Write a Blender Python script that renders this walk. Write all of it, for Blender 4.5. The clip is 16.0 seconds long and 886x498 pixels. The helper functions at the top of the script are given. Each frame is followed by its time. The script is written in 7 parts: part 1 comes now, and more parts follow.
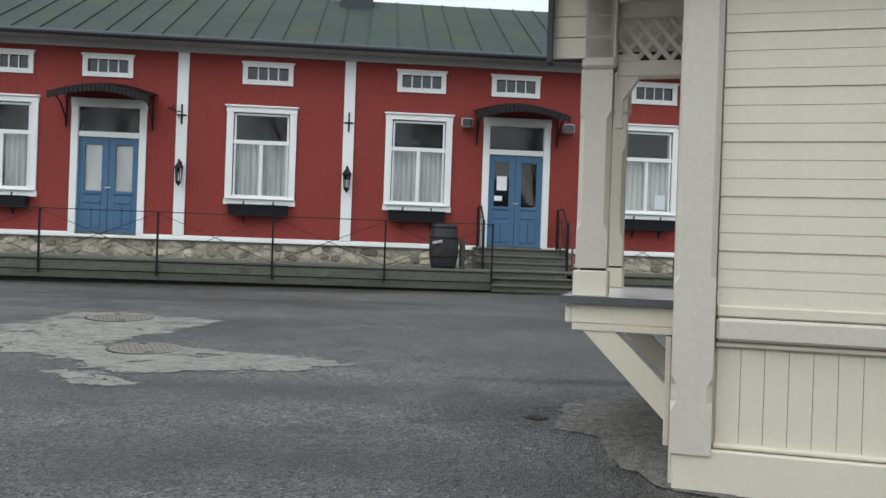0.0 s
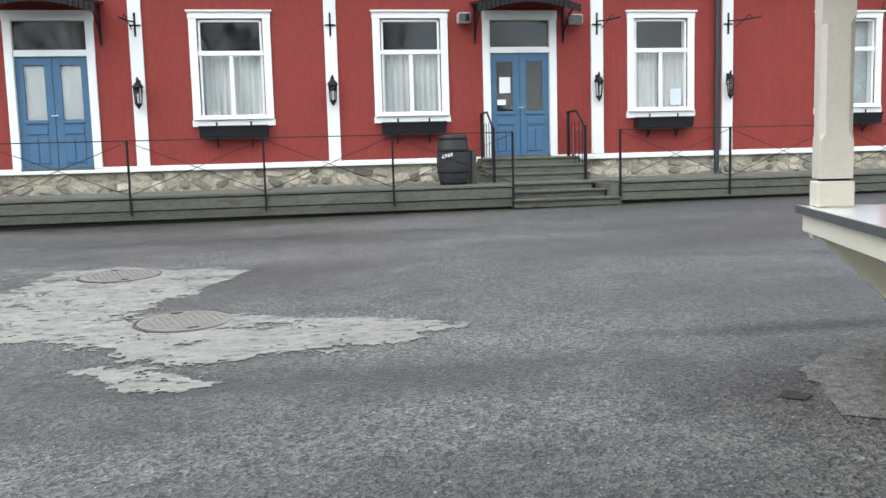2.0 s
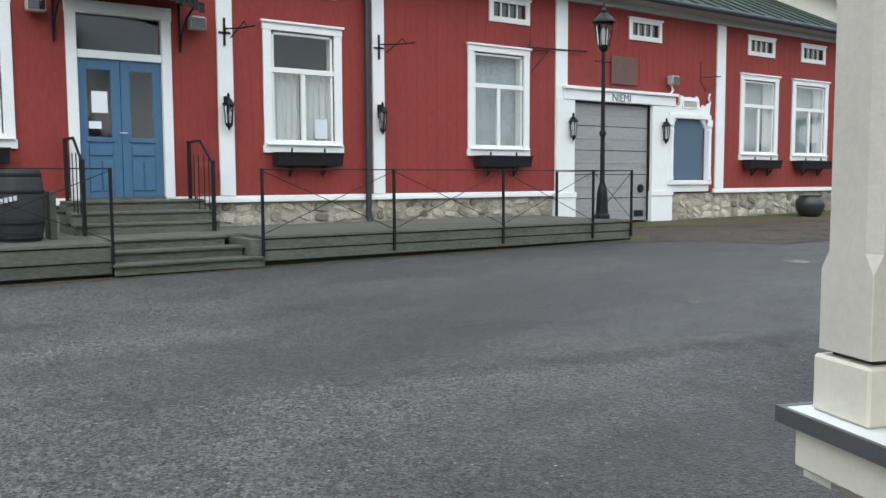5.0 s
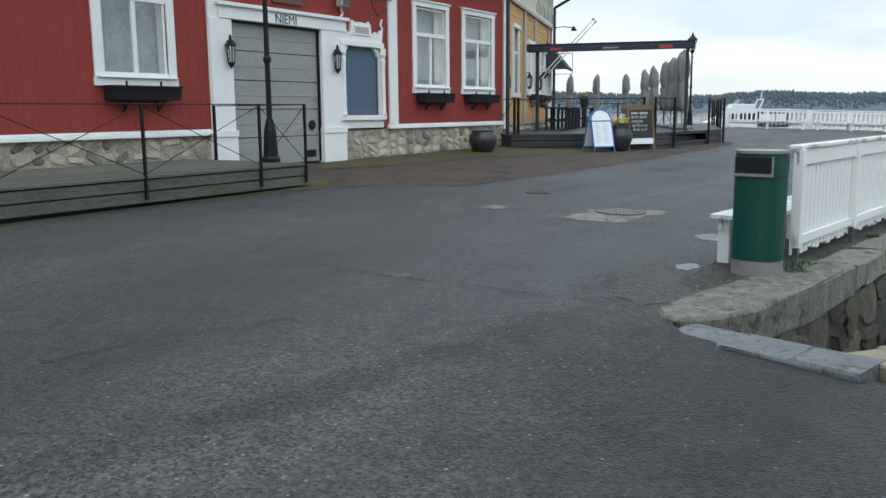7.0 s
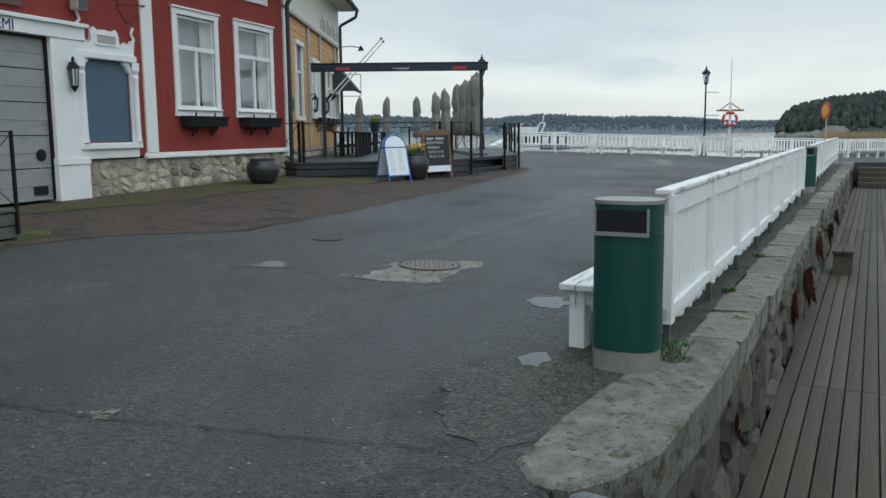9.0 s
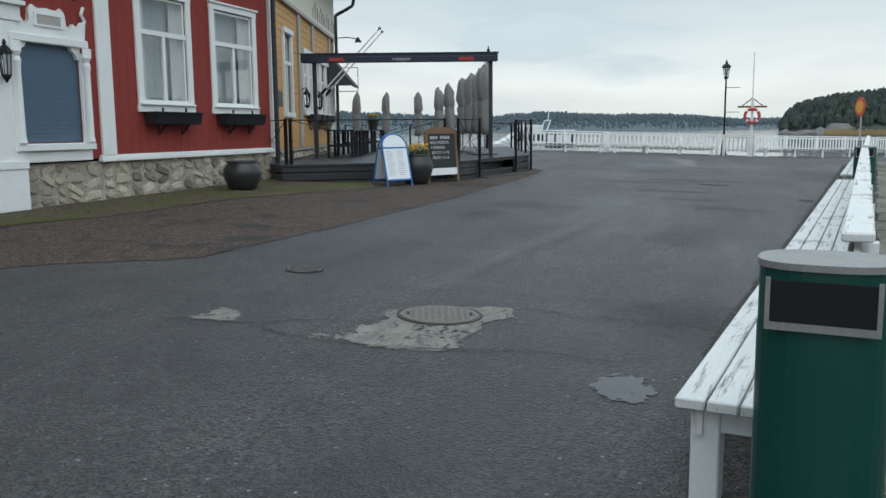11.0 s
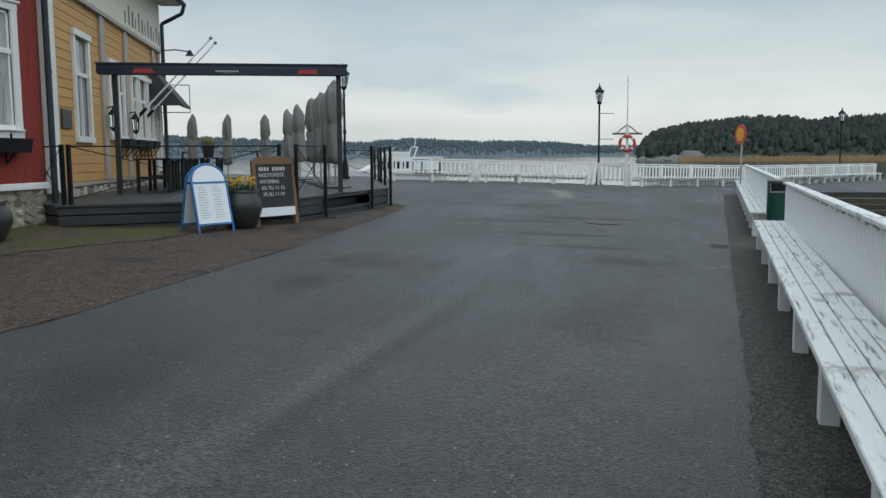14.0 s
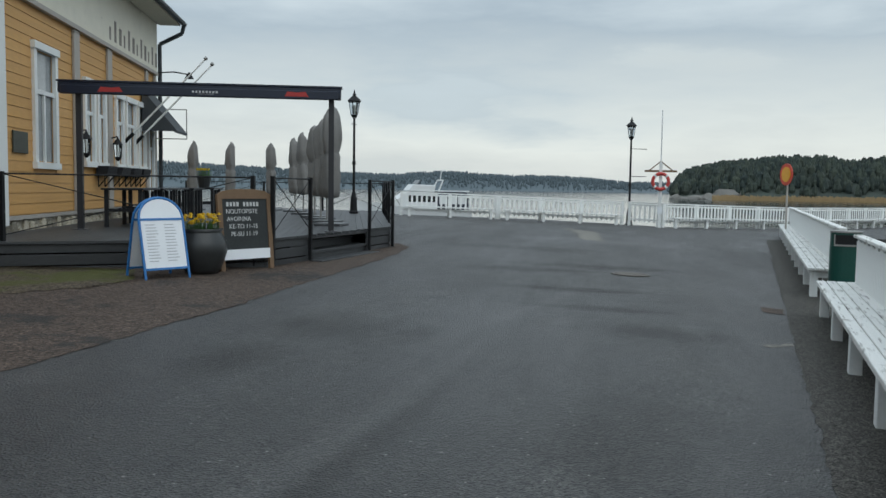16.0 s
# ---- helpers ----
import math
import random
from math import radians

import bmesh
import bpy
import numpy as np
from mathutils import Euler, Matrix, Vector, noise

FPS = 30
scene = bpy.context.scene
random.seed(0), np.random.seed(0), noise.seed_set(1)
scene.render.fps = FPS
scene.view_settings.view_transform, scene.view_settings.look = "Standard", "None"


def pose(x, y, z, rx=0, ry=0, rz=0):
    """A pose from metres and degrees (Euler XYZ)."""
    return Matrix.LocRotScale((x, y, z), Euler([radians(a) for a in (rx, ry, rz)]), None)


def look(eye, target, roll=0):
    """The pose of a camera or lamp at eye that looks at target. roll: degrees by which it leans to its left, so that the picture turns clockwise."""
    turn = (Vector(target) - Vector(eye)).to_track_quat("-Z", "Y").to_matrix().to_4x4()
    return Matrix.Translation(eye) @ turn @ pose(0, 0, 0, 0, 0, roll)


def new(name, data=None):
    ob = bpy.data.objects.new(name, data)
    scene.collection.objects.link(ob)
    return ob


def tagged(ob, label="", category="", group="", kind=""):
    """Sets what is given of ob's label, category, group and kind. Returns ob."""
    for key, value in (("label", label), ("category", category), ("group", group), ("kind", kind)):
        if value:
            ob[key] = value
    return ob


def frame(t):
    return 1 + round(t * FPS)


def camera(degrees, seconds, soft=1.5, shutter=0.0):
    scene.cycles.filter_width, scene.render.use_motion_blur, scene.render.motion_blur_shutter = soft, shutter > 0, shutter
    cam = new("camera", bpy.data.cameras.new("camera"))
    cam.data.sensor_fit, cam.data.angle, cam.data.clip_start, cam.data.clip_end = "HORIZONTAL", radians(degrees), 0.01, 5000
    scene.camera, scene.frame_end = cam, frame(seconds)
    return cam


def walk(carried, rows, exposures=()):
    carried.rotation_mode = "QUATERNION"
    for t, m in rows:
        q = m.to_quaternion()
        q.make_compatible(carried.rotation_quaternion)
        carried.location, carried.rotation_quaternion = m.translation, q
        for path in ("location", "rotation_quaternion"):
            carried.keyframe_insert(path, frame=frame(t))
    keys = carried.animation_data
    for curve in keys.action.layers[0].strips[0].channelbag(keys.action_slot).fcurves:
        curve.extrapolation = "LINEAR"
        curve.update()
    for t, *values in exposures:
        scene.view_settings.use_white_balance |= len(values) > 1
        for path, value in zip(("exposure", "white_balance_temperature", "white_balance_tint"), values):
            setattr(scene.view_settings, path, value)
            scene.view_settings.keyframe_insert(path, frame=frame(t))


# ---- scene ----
cam = camera(55.4, 16.0)
PATH = [
    (0, (-0.034, 0.067, 1.159), (0.132, 2.06, 1.163), 2.0),
    (0.5, (-0.368, 0.505, 1.188), (-0.218, 2.499, 1.126), 1.6),
    (1, (-0.663, 0.963, 1.214), (-0.552, 2.95, 1.021), 0.6),
    (1.5, (-1.036, 1.473, 1.211), (-0.872, 3.456, 1.011), -0.1),
    (2, (-1.295, 2.049, 1.265), (-0.977, 4.013, 1.054), -1.6),
    (2.5, (-1.358, 2.613, 1.369), (-0.688, 4.487, 1.174), -1.3),
    (3, (-1.376, 3.236, 1.513), (-0.472, 5.017, 1.412), -0.1),
    (3.2, (-1.331, 3.434, 1.503), (-0.406, 5.204, 1.395), 0.4),
    (5.3, (-0.097, 5.974, 1.573), (1.156, 7.522, 1.385), -0.5),
    (5.5, (0.049, 6.189, 1.591), (1.382, 7.666, 1.386), -0.6),
    (6, (0.457, 6.635, 1.579), (1.874, 8.018, 1.297), -0.6),
    (6.5, (0.92, 7.06, 1.564), (2.449, 8.311, 1.249), -0.7),
    (7, (1.408, 7.397, 1.571), (3.072, 8.46, 1.25), -0.5),
    (7.5, (1.901, 7.698, 1.596), (3.616, 8.674, 1.267), -1.2),
    (8, (2.45, 7.959, 1.634), (4.282, 8.685, 1.296), -0.8),
    (8.5, (3.062, 8.18, 1.662), (4.927, 8.817, 1.324), -0.4),
    (9, (3.616, 8.427, 1.646), (5.495, 9.055, 1.372), -0.5),
    (9.2, (3.828, 8.513, 1.654), (5.706, 9.145, 1.381), -0.6),
    (11.3, (6.313, 9.421, 1.66), (8.191, 10.048, 1.378), -0.5),
    (11.5, (6.578, 9.488, 1.671), (8.465, 10.084, 1.382), -0.5),
    (12, (7.25, 9.683, 1.697), (9.149, 10.24, 1.411), -0.5),
    (12.5, (7.882, 9.812, 1.735), (9.824, 10.205, 1.462), -0.2),
    (13, (8.494, 9.862, 1.727), (10.443, 10.216, 1.45), 0.2),
    (13.5, (9.144, 9.924, 1.71), (11.106, 10.234, 1.474), 0.3),
    (14, (9.754, 9.908, 1.711), (11.713, 10.244, 1.49), -0.4),
    (14.5, (10.411, 9.895, 1.706), (12.368, 10.246, 1.485), -0.3),
    (15, (11.016, 9.853, 1.725), (12.972, 10.216, 1.516), -0.2),
    (15.5, (11.589, 9.812, 1.732), (13.543, 10.183, 1.519), 0.3),
    (16, (12.145, 9.812, 1.778), (14.098, 10.22, 1.634), 0.8),
]
EXPOSURES = [(0.0, 0.53, 6300, 10), (0.5, 0.58, 6280, 10), (1.0, 0.95, 6260, 10), (1.5, 1.18, 6260, 10), (2.0, 1.27, 6260, 10), (2.5, 1.2, 6280, 9), (3.0, 1.02, 6250, 9), (5.5, 0.84, 6100, 8), (6.5, 0.68, 5950, 7), (7.0, 0.34, 5980, 6), (7.5, 0.23, 6020, 6), (8.5, 0.08, 6000, 5), (9.0, 0.0, 6000, 5), (12.0, 0.06, 6020, 5), (13.0, -0.14, 6050, 5), (13.5, -0.17, 6060, 5), (15.5, -0.1, 6080, 5), (16.0, -0.14, 6080, 5)]
walk(cam, [(t, look(eye, target, roll)) for t, eye, target, roll in PATH], EXPOSURES)

# ---- light ----
world = bpy.data.worlds.new("overcast_sky")
scene.world = world
world.use_nodes = True
wn = world.node_tree
wn.nodes.clear()


def node(tree, kind, **values):
    n = tree.nodes.new(kind)
    for key, value in values.items():
        n.inputs[key].default_value = value
    return n


SUN_ELEV, SUN_TURN = radians(42), radians(222)
sky = wn.nodes.new("ShaderNodeTexSky")
sky.sky_type, sky.sun_disc = "NISHITA", False
sky.sun_elevation, sky.sun_rotation, sky.altitude = SUN_ELEV, SUN_TURN, 0
sky.air_density, sky.dust_density, sky.ozone_density = 1.0, 3.0, 1.0
coord = wn.nodes.new("ShaderNodeTexCoord")
split = wn.nodes.new("ShaderNodeSeparateXYZ")
wn.links.new(coord.outputs["Generated"], split.inputs[0])
flat = wn.nodes.new("ShaderNodeMapping")
flat.inputs["Scale"].default_value = (1.6, 1.6, 7.0)
wn.links.new(coord.outputs["Generated"], flat.inputs[0])
clouds = node(wn, "ShaderNodeTexNoise", Scale=1.4, Detail=6.0, Roughness=0.55)
wn.links.new(flat.outputs[0], clouds.inputs["Vector"])
height = wn.nodes.new("ShaderNodeValToRGB")
height.color_ramp.elements[0].position, height.color_ramp.elements[0].color = 0.0, (9.4, 9.1, 8.4, 1)
height.color_ramp.elements[1].position, height.color_ramp.elements[1].color = 0.75, (12.0, 12.8, 13.6, 1)
e = height.color_ramp.elements.new(0.09)
e.color = (8.7, 8.7, 8.3, 1)
e = height.color_ramp.elements.new(0.16)
e.color = (6.0, 6.5, 6.85, 1)
e = height.color_ramp.elements.new(0.32)
e.color = (6.9, 7.45, 7.95, 1)
uneven = wn.nodes.new("ShaderNodeMath")
uneven.operation, uneven.inputs[1].default_value = "MULTIPLY_ADD", 0.42
wn.links.new(clouds.outputs["Fac"], uneven.inputs[0])
lower = wn.nodes.new("ShaderNodeMath")
lower.operation, lower.inputs[1].default_value = "SUBTRACT", 0.21
wn.links.new(split.outputs["Z"], lower.inputs[0])
wn.links.new(lower.outputs[0], uneven.inputs[2])
wn.links.new(uneven.outputs[0], height.inputs[0])
band = wn.nodes.new("ShaderNodeValToRGB")
band.color_ramp.elements[0].position, band.color_ramp.elements[0].color = 0.40, (0.82, 0.85, 0.88, 1)
band.color_ramp.elements[1].position, band.color_ramp.elements[1].color = 0.62, (1.10, 1.085, 1.05, 1)
wn.links.new(clouds.outputs["Fac"], band.inputs[0])
veil = wn.nodes.new("ShaderNodeMixRGB")
veil.blend_type, veil.inputs[0].default_value = "MULTIPLY", 1.0
wn.links.new(height.outputs[0], veil.inputs[1])
wn.links.new(band.outputs[0], veil.inputs[2])
cover = wn.nodes.new("ShaderNodeMixRGB")
cover.inputs[0].default_value = 0.9
wn.links.new(sky.outputs[0], cover.inputs[1])
wn.links.new(veil.outputs[0], cover.inputs[2])
back = wn.nodes.new("ShaderNodeBackground")
back.inputs["Strength"].default_value = 0.104
wn.links.new(cover.outputs[0], back.inputs[0])
wout = wn.nodes.new("ShaderNodeOutputWorld")
wn.links.new(back.outputs[0], wout.inputs[0])
sun = new("sun", bpy.data.lights.new("sun", "SUN"))
sun.data.energy, sun.data.angle, sun.data.color = 0.55, radians(60), (1.0, 0.97, 0.93)
sun.matrix_world = look((0, 0, 40), (0 - 40 * math.sin(SUN_TURN), 0 - 40 * math.cos(SUN_TURN), 40 - 40 * math.tan(SUN_ELEV)))


# ---- materials ----
def mat(name, col, rough=0.7, var=0.15, scale=3.0, bump=0.15, metal=0.0, stain=None, stain_at=0.6, stretch=(1, 1, 1), fine=None, rnd=0.0, spec=0.5, moss=None, moss_at=0.6):
    """A painted or natural surface: grain and broad variation round a base colour, with optional stains."""
    m = bpy.data.materials.new(name)
    m.use_nodes = True
    t = m.node_tree
    b = t.nodes["Principled BSDF"]
    tc = t.nodes.new("ShaderNodeTexCoord")
    mp = t.nodes.new("ShaderNodeMapping")
    mp.inputs["Scale"].default_value = stretch
    t.links.new(tc.outputs["Object"], mp.inputs[0])
    broad = node(t, "ShaderNodeTexNoise", Scale=scale, Detail=5.0, Roughness=0.6)
    grain = node(t, "ShaderNodeTexNoise", Scale=fine or scale * 14, Detail=4.0, Roughness=0.65)
    for n in (broad, grain):
        t.links.new(mp.outputs[0], n.inputs["Vector"])
    add = t.nodes.new("ShaderNodeMath")
    add.operation, add.inputs[1].default_value = "MULTIPLY_ADD", 0.55
    t.links.new(grain.outputs["Fac"], add.inputs[0])
    half = t.nodes.new("ShaderNodeMath")
    half.operation, half.inputs[1].default_value = "MULTIPLY", 0.45
    t.links.new(broad.outputs["Fac"], half.inputs[0])
    t.links.new(half.outputs[0], add.inputs[2])
    ramp = t.nodes.new("ShaderNodeValToRGB")
    lo, hi = [max(0, c * (1 - var)) for c in col], [min(1, c * (1 + var)) for c in col]
    ramp.color_ramp.elements[0].position, ramp.color_ramp.elements[0].color = 0.3, (*lo, 1)
    ramp.color_ramp.elements[1].position, ramp.color_ramp.elements[1].color = 0.7, (*hi, 1)
    t.links.new(add.outputs[0], ramp.inputs[0])
    out = ramp.outputs[0]
    if stain:
        spots = node(t, "ShaderNodeTexNoise", Scale=scale * 2.3, Detail=7.0, Roughness=0.7)
        t.links.new(mp.outputs[0], spots.inputs["Vector"])
        sr = t.nodes.new("ShaderNodeValToRGB")
        sr.color_ramp.elements[0].position, sr.color_ramp.elements[1].position = stain_at, stain_at + 0.1
        t.links.new(spots.outputs["Fac"], sr.inputs[0])
        mx = t.nodes.new("ShaderNodeMixRGB")
        mx.inputs[2].default_value = (*stain, 1)
        t.links.new(sr.outputs[0], mx.inputs[0])
        t.links.new(out, mx.inputs[1])
        out = mx.outputs[0]
    if moss:
        growth = node(t, "ShaderNodeTexNoise", Scale=scale * 0.55, Detail=8.0, Roughness=0.72)
        t.links.new(tc.outputs["Object"], growth.inputs["Vector"])
        gr = t.nodes.new("ShaderNodeValToRGB")
        gr.color_ramp.elements[0].position, gr.color_ramp.elements[1].position = moss_at, moss_at + 0.08
        t.links.new(growth.outputs["Fac"], gr.inputs[0])
        mg = t.nodes.new("ShaderNodeMixRGB")
        mg.inputs[2].default_value = (*moss, 1)
        t.links.new(gr.outputs[0], mg.inputs[0])
        t.links.new(out, mg.inputs[1])
        out = mg.outputs[0]
    if rnd:
        oi = t.nodes.new("ShaderNodeObjectInfo")
        mr = t.nodes.new("ShaderNodeMapRange")
        mr.inputs["To Min"].default_value, mr.inputs["To Max"].default_value = 1 - rnd, 1 + rnd
        t.links.new(oi.outputs["Random"], mr.inputs[0])
        mv = t.nodes.new("ShaderNodeMixRGB")
        mv.blend_type, mv.inputs[0].default_value = "MULTIPLY", 1.0
        t.links.new(out, mv.inputs[1])
        t.links.new(mr.outputs[0], mv.inputs[2])
        out = mv.outputs[0]
    t.links.new(out, b.inputs["Base Color"])
    b.inputs["Roughness"].default_value, b.inputs["Metallic"].default_value = rough, metal
    b.inputs["Specular IOR Level"].default_value = spec
    if bump:
        bp = node(t, "ShaderNodeBump", Strength=bump, Distance=0.02)
        t.links.new(add.outputs[0], bp.inputs["Height"])
        t.links.new(bp.outputs[0], b.inputs["Normal"])
    return m


def glass(name, tint=(0.9, 0.95, 0.97), rough=0.02, trans=1.0):
    m = bpy.data.materials.new(name)
    m.use_nodes = True
    b = m.node_tree.nodes["Principled BSDF"]
    b.inputs["Base Color"].default_value = (*tint, 1)
    b.inputs["Roughness"].default_value, b.inputs["Transmission Weight"].default_value, b.inputs["IOR"].default_value = rough, trans, 1.45
    return m


RED = mat("falu_red_paint", (0.238, 0.033, 0.024), 0.8, 0.22, 1.2, 0.2, stretch=(1, 1, 0.35), stain=(0.20, 0.030, 0.022), stain_at=0.66)
WHITE = mat("white_paint", (0.78, 0.79, 0.77), 0.6, 0.06, 2.5, 0.12, stain=(0.50, 0.49, 0.45), stain_at=0.70)
BLUE = mat("blue_paint", (0.055, 0.135, 0.235), 0.5, 0.15, 3, 0.1)
SLATEBLUE = mat("grey_blue_shutter_paint", (0.085, 0.135, 0.19), 0.55, 0.12, 3, 0.1)
IRON = mat("black_iron", (0.009, 0.0095, 0.0105), 0.5, 0.3, 6, 0.1, spec=0.25)
BLACKBOX = mat("black_painted_wood", (0.014, 0.015, 0.018), 0.6, 0.25, 5, 0.15, spec=0.3)
STONE = mat("field_stone", (0.34, 0.295, 0.215), 0.9, 0.6, 7, 1.0, stain=(0.60, 0.57, 0.49), stain_at=0.50, rnd=0.6)
MORTAR = mat("old_mortar", (0.33, 0.30, 0.24), 0.95, 0.5, 6, 0.9, stain=(0.50, 0.47, 0.39), stain_at=0.52)
QUAYSTONE = mat("lichened_quay_stone", (0.100, 0.094, 0.073), 0.9, 0.75, 5, 1.0, stain=(0.30, 0.30, 0.26), stain_at=0.63, rnd=0.4, moss=(0.058, 0.062, 0.022), moss_at=0.55)
CAPSTONE = mat("lichened_cap_stone", (0.20, 0.194, 0.164), 0.9, 0.75, 8, 1.0, stain=(0.070, 0.066, 0.048), stain_at=0.54, rnd=0.2, moss=(0.070, 0.068, 0.030), moss_at=0.55)
DECKWOOD = mat("weathered_deck_wood", (0.098, 0.100, 0.080), 0.8, 0.45, 3, 0.4, stretch=(0.25, 1, 1), stain=(0.070, 0.066, 0.034), stain_at=0.55, rnd=0.22, spec=0.35)
JETTY = mat("wet_jetty_wood", (0.082, 0.072, 0.054), 0.7, 0.5, 5, 0.5, stretch=(0.2, 1, 1), stain=(0.085, 0.072, 0.034), stain_at=0.57, rnd=0.3, spec=0.3)
PATIOWOOD = mat("dark_stained_deck_wood", (0.042, 0.044, 0.046), 0.5, 0.35, 3, 0.25, stretch=(0.3, 1, 1), rnd=0.2, spec=0.4)
ROOF = mat("mossy_metal_roof", (0.028, 0.042, 0.034), 0.75, 0.35, 0.6, 0.1, stain=(0.042, 0.055, 0.018), stain_at=0.53, spec=0.2)
GUTTER = mat("dark_gutter_metal", (0.035, 0.042, 0.048), 0.5, 0.2, 5, 0.05, metal=0.3)
CREAM = mat("cream_paint", (0.60, 0.56, 0.455), 0.6, 0.07, 2.2, 0.15, stain=(0.50, 0.45, 0.35), stain_at=0.7)
BEIGE = mat("beige_grey_paint", (0.53, 0.49, 0.415), 0.6, 0.1, 2.5, 0.2, stain=(0.36, 0.33, 0.28), stain_at=0.68)
SHELFTOP = mat("wet_white_metal", (0.80, 0.81, 0.82), 0.12, 0.04, 2, 0.02)
GREYMETAL = mat("grey_sheet_metal", (0.12, 0.125, 0.13), 0.4, 0.12, 4, 0.05, metal=0.5)
GARAGE = mat("grey_garage_panel", (0.285, 0.287, 0.282), 0.5, 0.18, 0.7, 0.05, stretch=(0.6, 1, 1.3), stain=(0.20, 0.185, 0.155), stain_at=0.57)
BINGREEN = mat("dark_green_powder_coat", (0.006, 0.060, 0.045), 0.35, 0.12, 4, 0.03)
STEEL = mat("dull_steel", (0.30, 0.295, 0.28), 0.5, 0.25, 6, 0.05, metal=0.4)
YELLOW = mat("ochre_yellow_paint", (0.58, 0.325, 0.105), 0.65, 0.14, 1.4, 0.15, stretch=(0.3, 1, 1), rnd=0.06)
WORNPAINT = mat("worn_dark_lettering", (0.22, 0.20, 0.17), 0.8, 0.4, 6, 0.1)
YTRIM = mat("warm_grey_trim_paint", (0.40, 0.37, 0.33), 0.65, 0.1, 3, 0.1)
PALEWALL = mat("pale_plaster_boards", (0.72, 0.69, 0.58), 0.75, 0.1, 2, 0.1, stain=(0.42, 0.40, 0.34), stain_at=0.64)
CANVAS = mat("grey_parasol_cover", (0.20, 0.195, 0.185), 0.85, 0.2, 3, 0.3)
AWNING = mat("navy_awning_case", (0.010, 0.016, 0.034), 0.35, 0.15, 3, 0.03)
AWNCLOTH = mat("dark_awning_cloth", (0.055, 0.062, 0.068), 0.85, 0.15, 3, 0.1)
LOGORED = mat("red_lettering", (0.40, 0.035, 0.03), 0.6, 0.1, 5, 0)
PALE = mat("pale_lettering", (0.55, 0.55, 0.56), 0.6, 0.05, 5, 0)
CHALKB = mat("black_chalkboard", (0.028, 0.032, 0.032), 0.8, 0.3, 3, 0.05)
CHALK = mat("white_chalk", (0.55, 0.55, 0.54), 0.95, 0.2, 30, 0.1)
RAWWOOD = mat("worn_brown_wood", (0.16, 0.10, 0.055), 0.7, 0.25, 4, 0.2, stretch=(1, 1, 0.2))
SIGNBLUE = mat("bright_blue_frame", (0.03, 0.16, 0.42), 0.4, 0.08, 4, 0)
PAPER = mat("white_paper", (0.80, 0.82, 0.84), 0.6, 0.04, 4, 0)
PRINT = mat("grey_print", (0.42, 0.43, 0.45), 0.7, 0.1, 9, 0)
POT = mat("dark_glazed_pot", (0.028, 0.030, 0.030), 0.35, 0.3, 4, 0.1)
SOIL = mat("soil", (0.03, 0.022, 0.016), 0.95, 0.3, 12, 0.5)
LEAF = mat("green_leaf", (0.05, 0.12, 0.025), 0.6, 0.35, 8, 0.1, rnd=0.2)
PETAL = mat("yellow_petal", (0.70, 0.47, 0.015), 0.6, 0.15, 8, 0)
CURTAIN = mat("off_white_curtain", (0.62, 0.61, 0.58), 0.9, 0.1, 4, 0.05)
BLIND = mat("pale_grey_blind", (0.36, 0.39, 0.39), 0.85, 0.45, 1.3, 0.05)
# near black for cracks, and for shade painted into gaps, slots and undersides
DARK = mat("shaded_gaps_and_cracks", (0.03, 0.029, 0.028), 0.9, 0.2, 2, 0)
# the gloom of unlit rooms is put into this near-black wall colour
ROOMWALL = mat("unlit_room_wall", (0.03, 0.03, 0.03), 0.9, 0.1, 2, 0)
GLASS = glass("window_glass")
DARKGLASS = mat("dark_reflecting_pane", (0.02, 0.022, 0.024), 0.04, 0.1, 2, 0, spec=0.8)
LAMPGLASS = glass("lantern_glass", (0.85, 0.88, 0.88), 0.15)
CHROME = mat("brushed_handle_metal", (0.5, 0.5, 0.48), 0.3, 0.05, 9, 0, metal=0.9)
BARRELWOOD = mat("black_barrel_wood", (0.018, 0.019, 0.021), 0.6, 0.25, 5, 0.15, stretch=(1, 1, 0.2))
RINGRED = mat("red_lifebuoy_plastic", (0.52, 0.055, 0.045), 0.5, 0.1, 5, 0)
SIGNRED = mat("red_sign_enamel", (0.60, 0.06, 0.03), 0.4, 0.08, 5, 0)
SIGNYELLOW = mat("yellow_sign_enamel", (0.75, 0.36, 0.02), 0.4, 0.08, 5, 0)
BOATWHITE = mat("white_boat_hull", (0.72, 0.73, 0.72), 0.35, 0.06, 2, 0)
PATCH = mat("worn_pale_concrete", (0.195, 0.184, 0.158), 0.85, 0.5, 4.5, 0.6, stain=(0.065, 0.063, 0.058), stain_at=0.53, stretch=(0.7, 1.6, 1.0), fine=48)
MANHOLE = mat("worn_cast_iron", (0.150, 0.136, 0.116), 0.7, 0.25, 6, 0.2)
RIM = mat("rusty_iron_rim", (0.045, 0.038, 0.032), 0.8, 0.3, 6, 0.2)
BLACK = mat("black_hollow_shade", (0.008, 0.008, 0.009), 0.9, 0.1, 2, 0)
KERB = mat("granite_kerb", (0.15, 0.145, 0.13), 0.85, 0.3, 5, 0.3, rnd=0.2)
PUDDLE = mat("puddle_water", (0.02, 0.02, 0.02), 0.04, 0.1, 2, 0.0, spec=0.5)
REED = mat("dry_reeds", (0.36, 0.255, 0.13), 0.9, 0.25, 0.05, 0.0)
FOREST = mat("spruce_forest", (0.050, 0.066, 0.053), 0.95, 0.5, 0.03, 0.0)
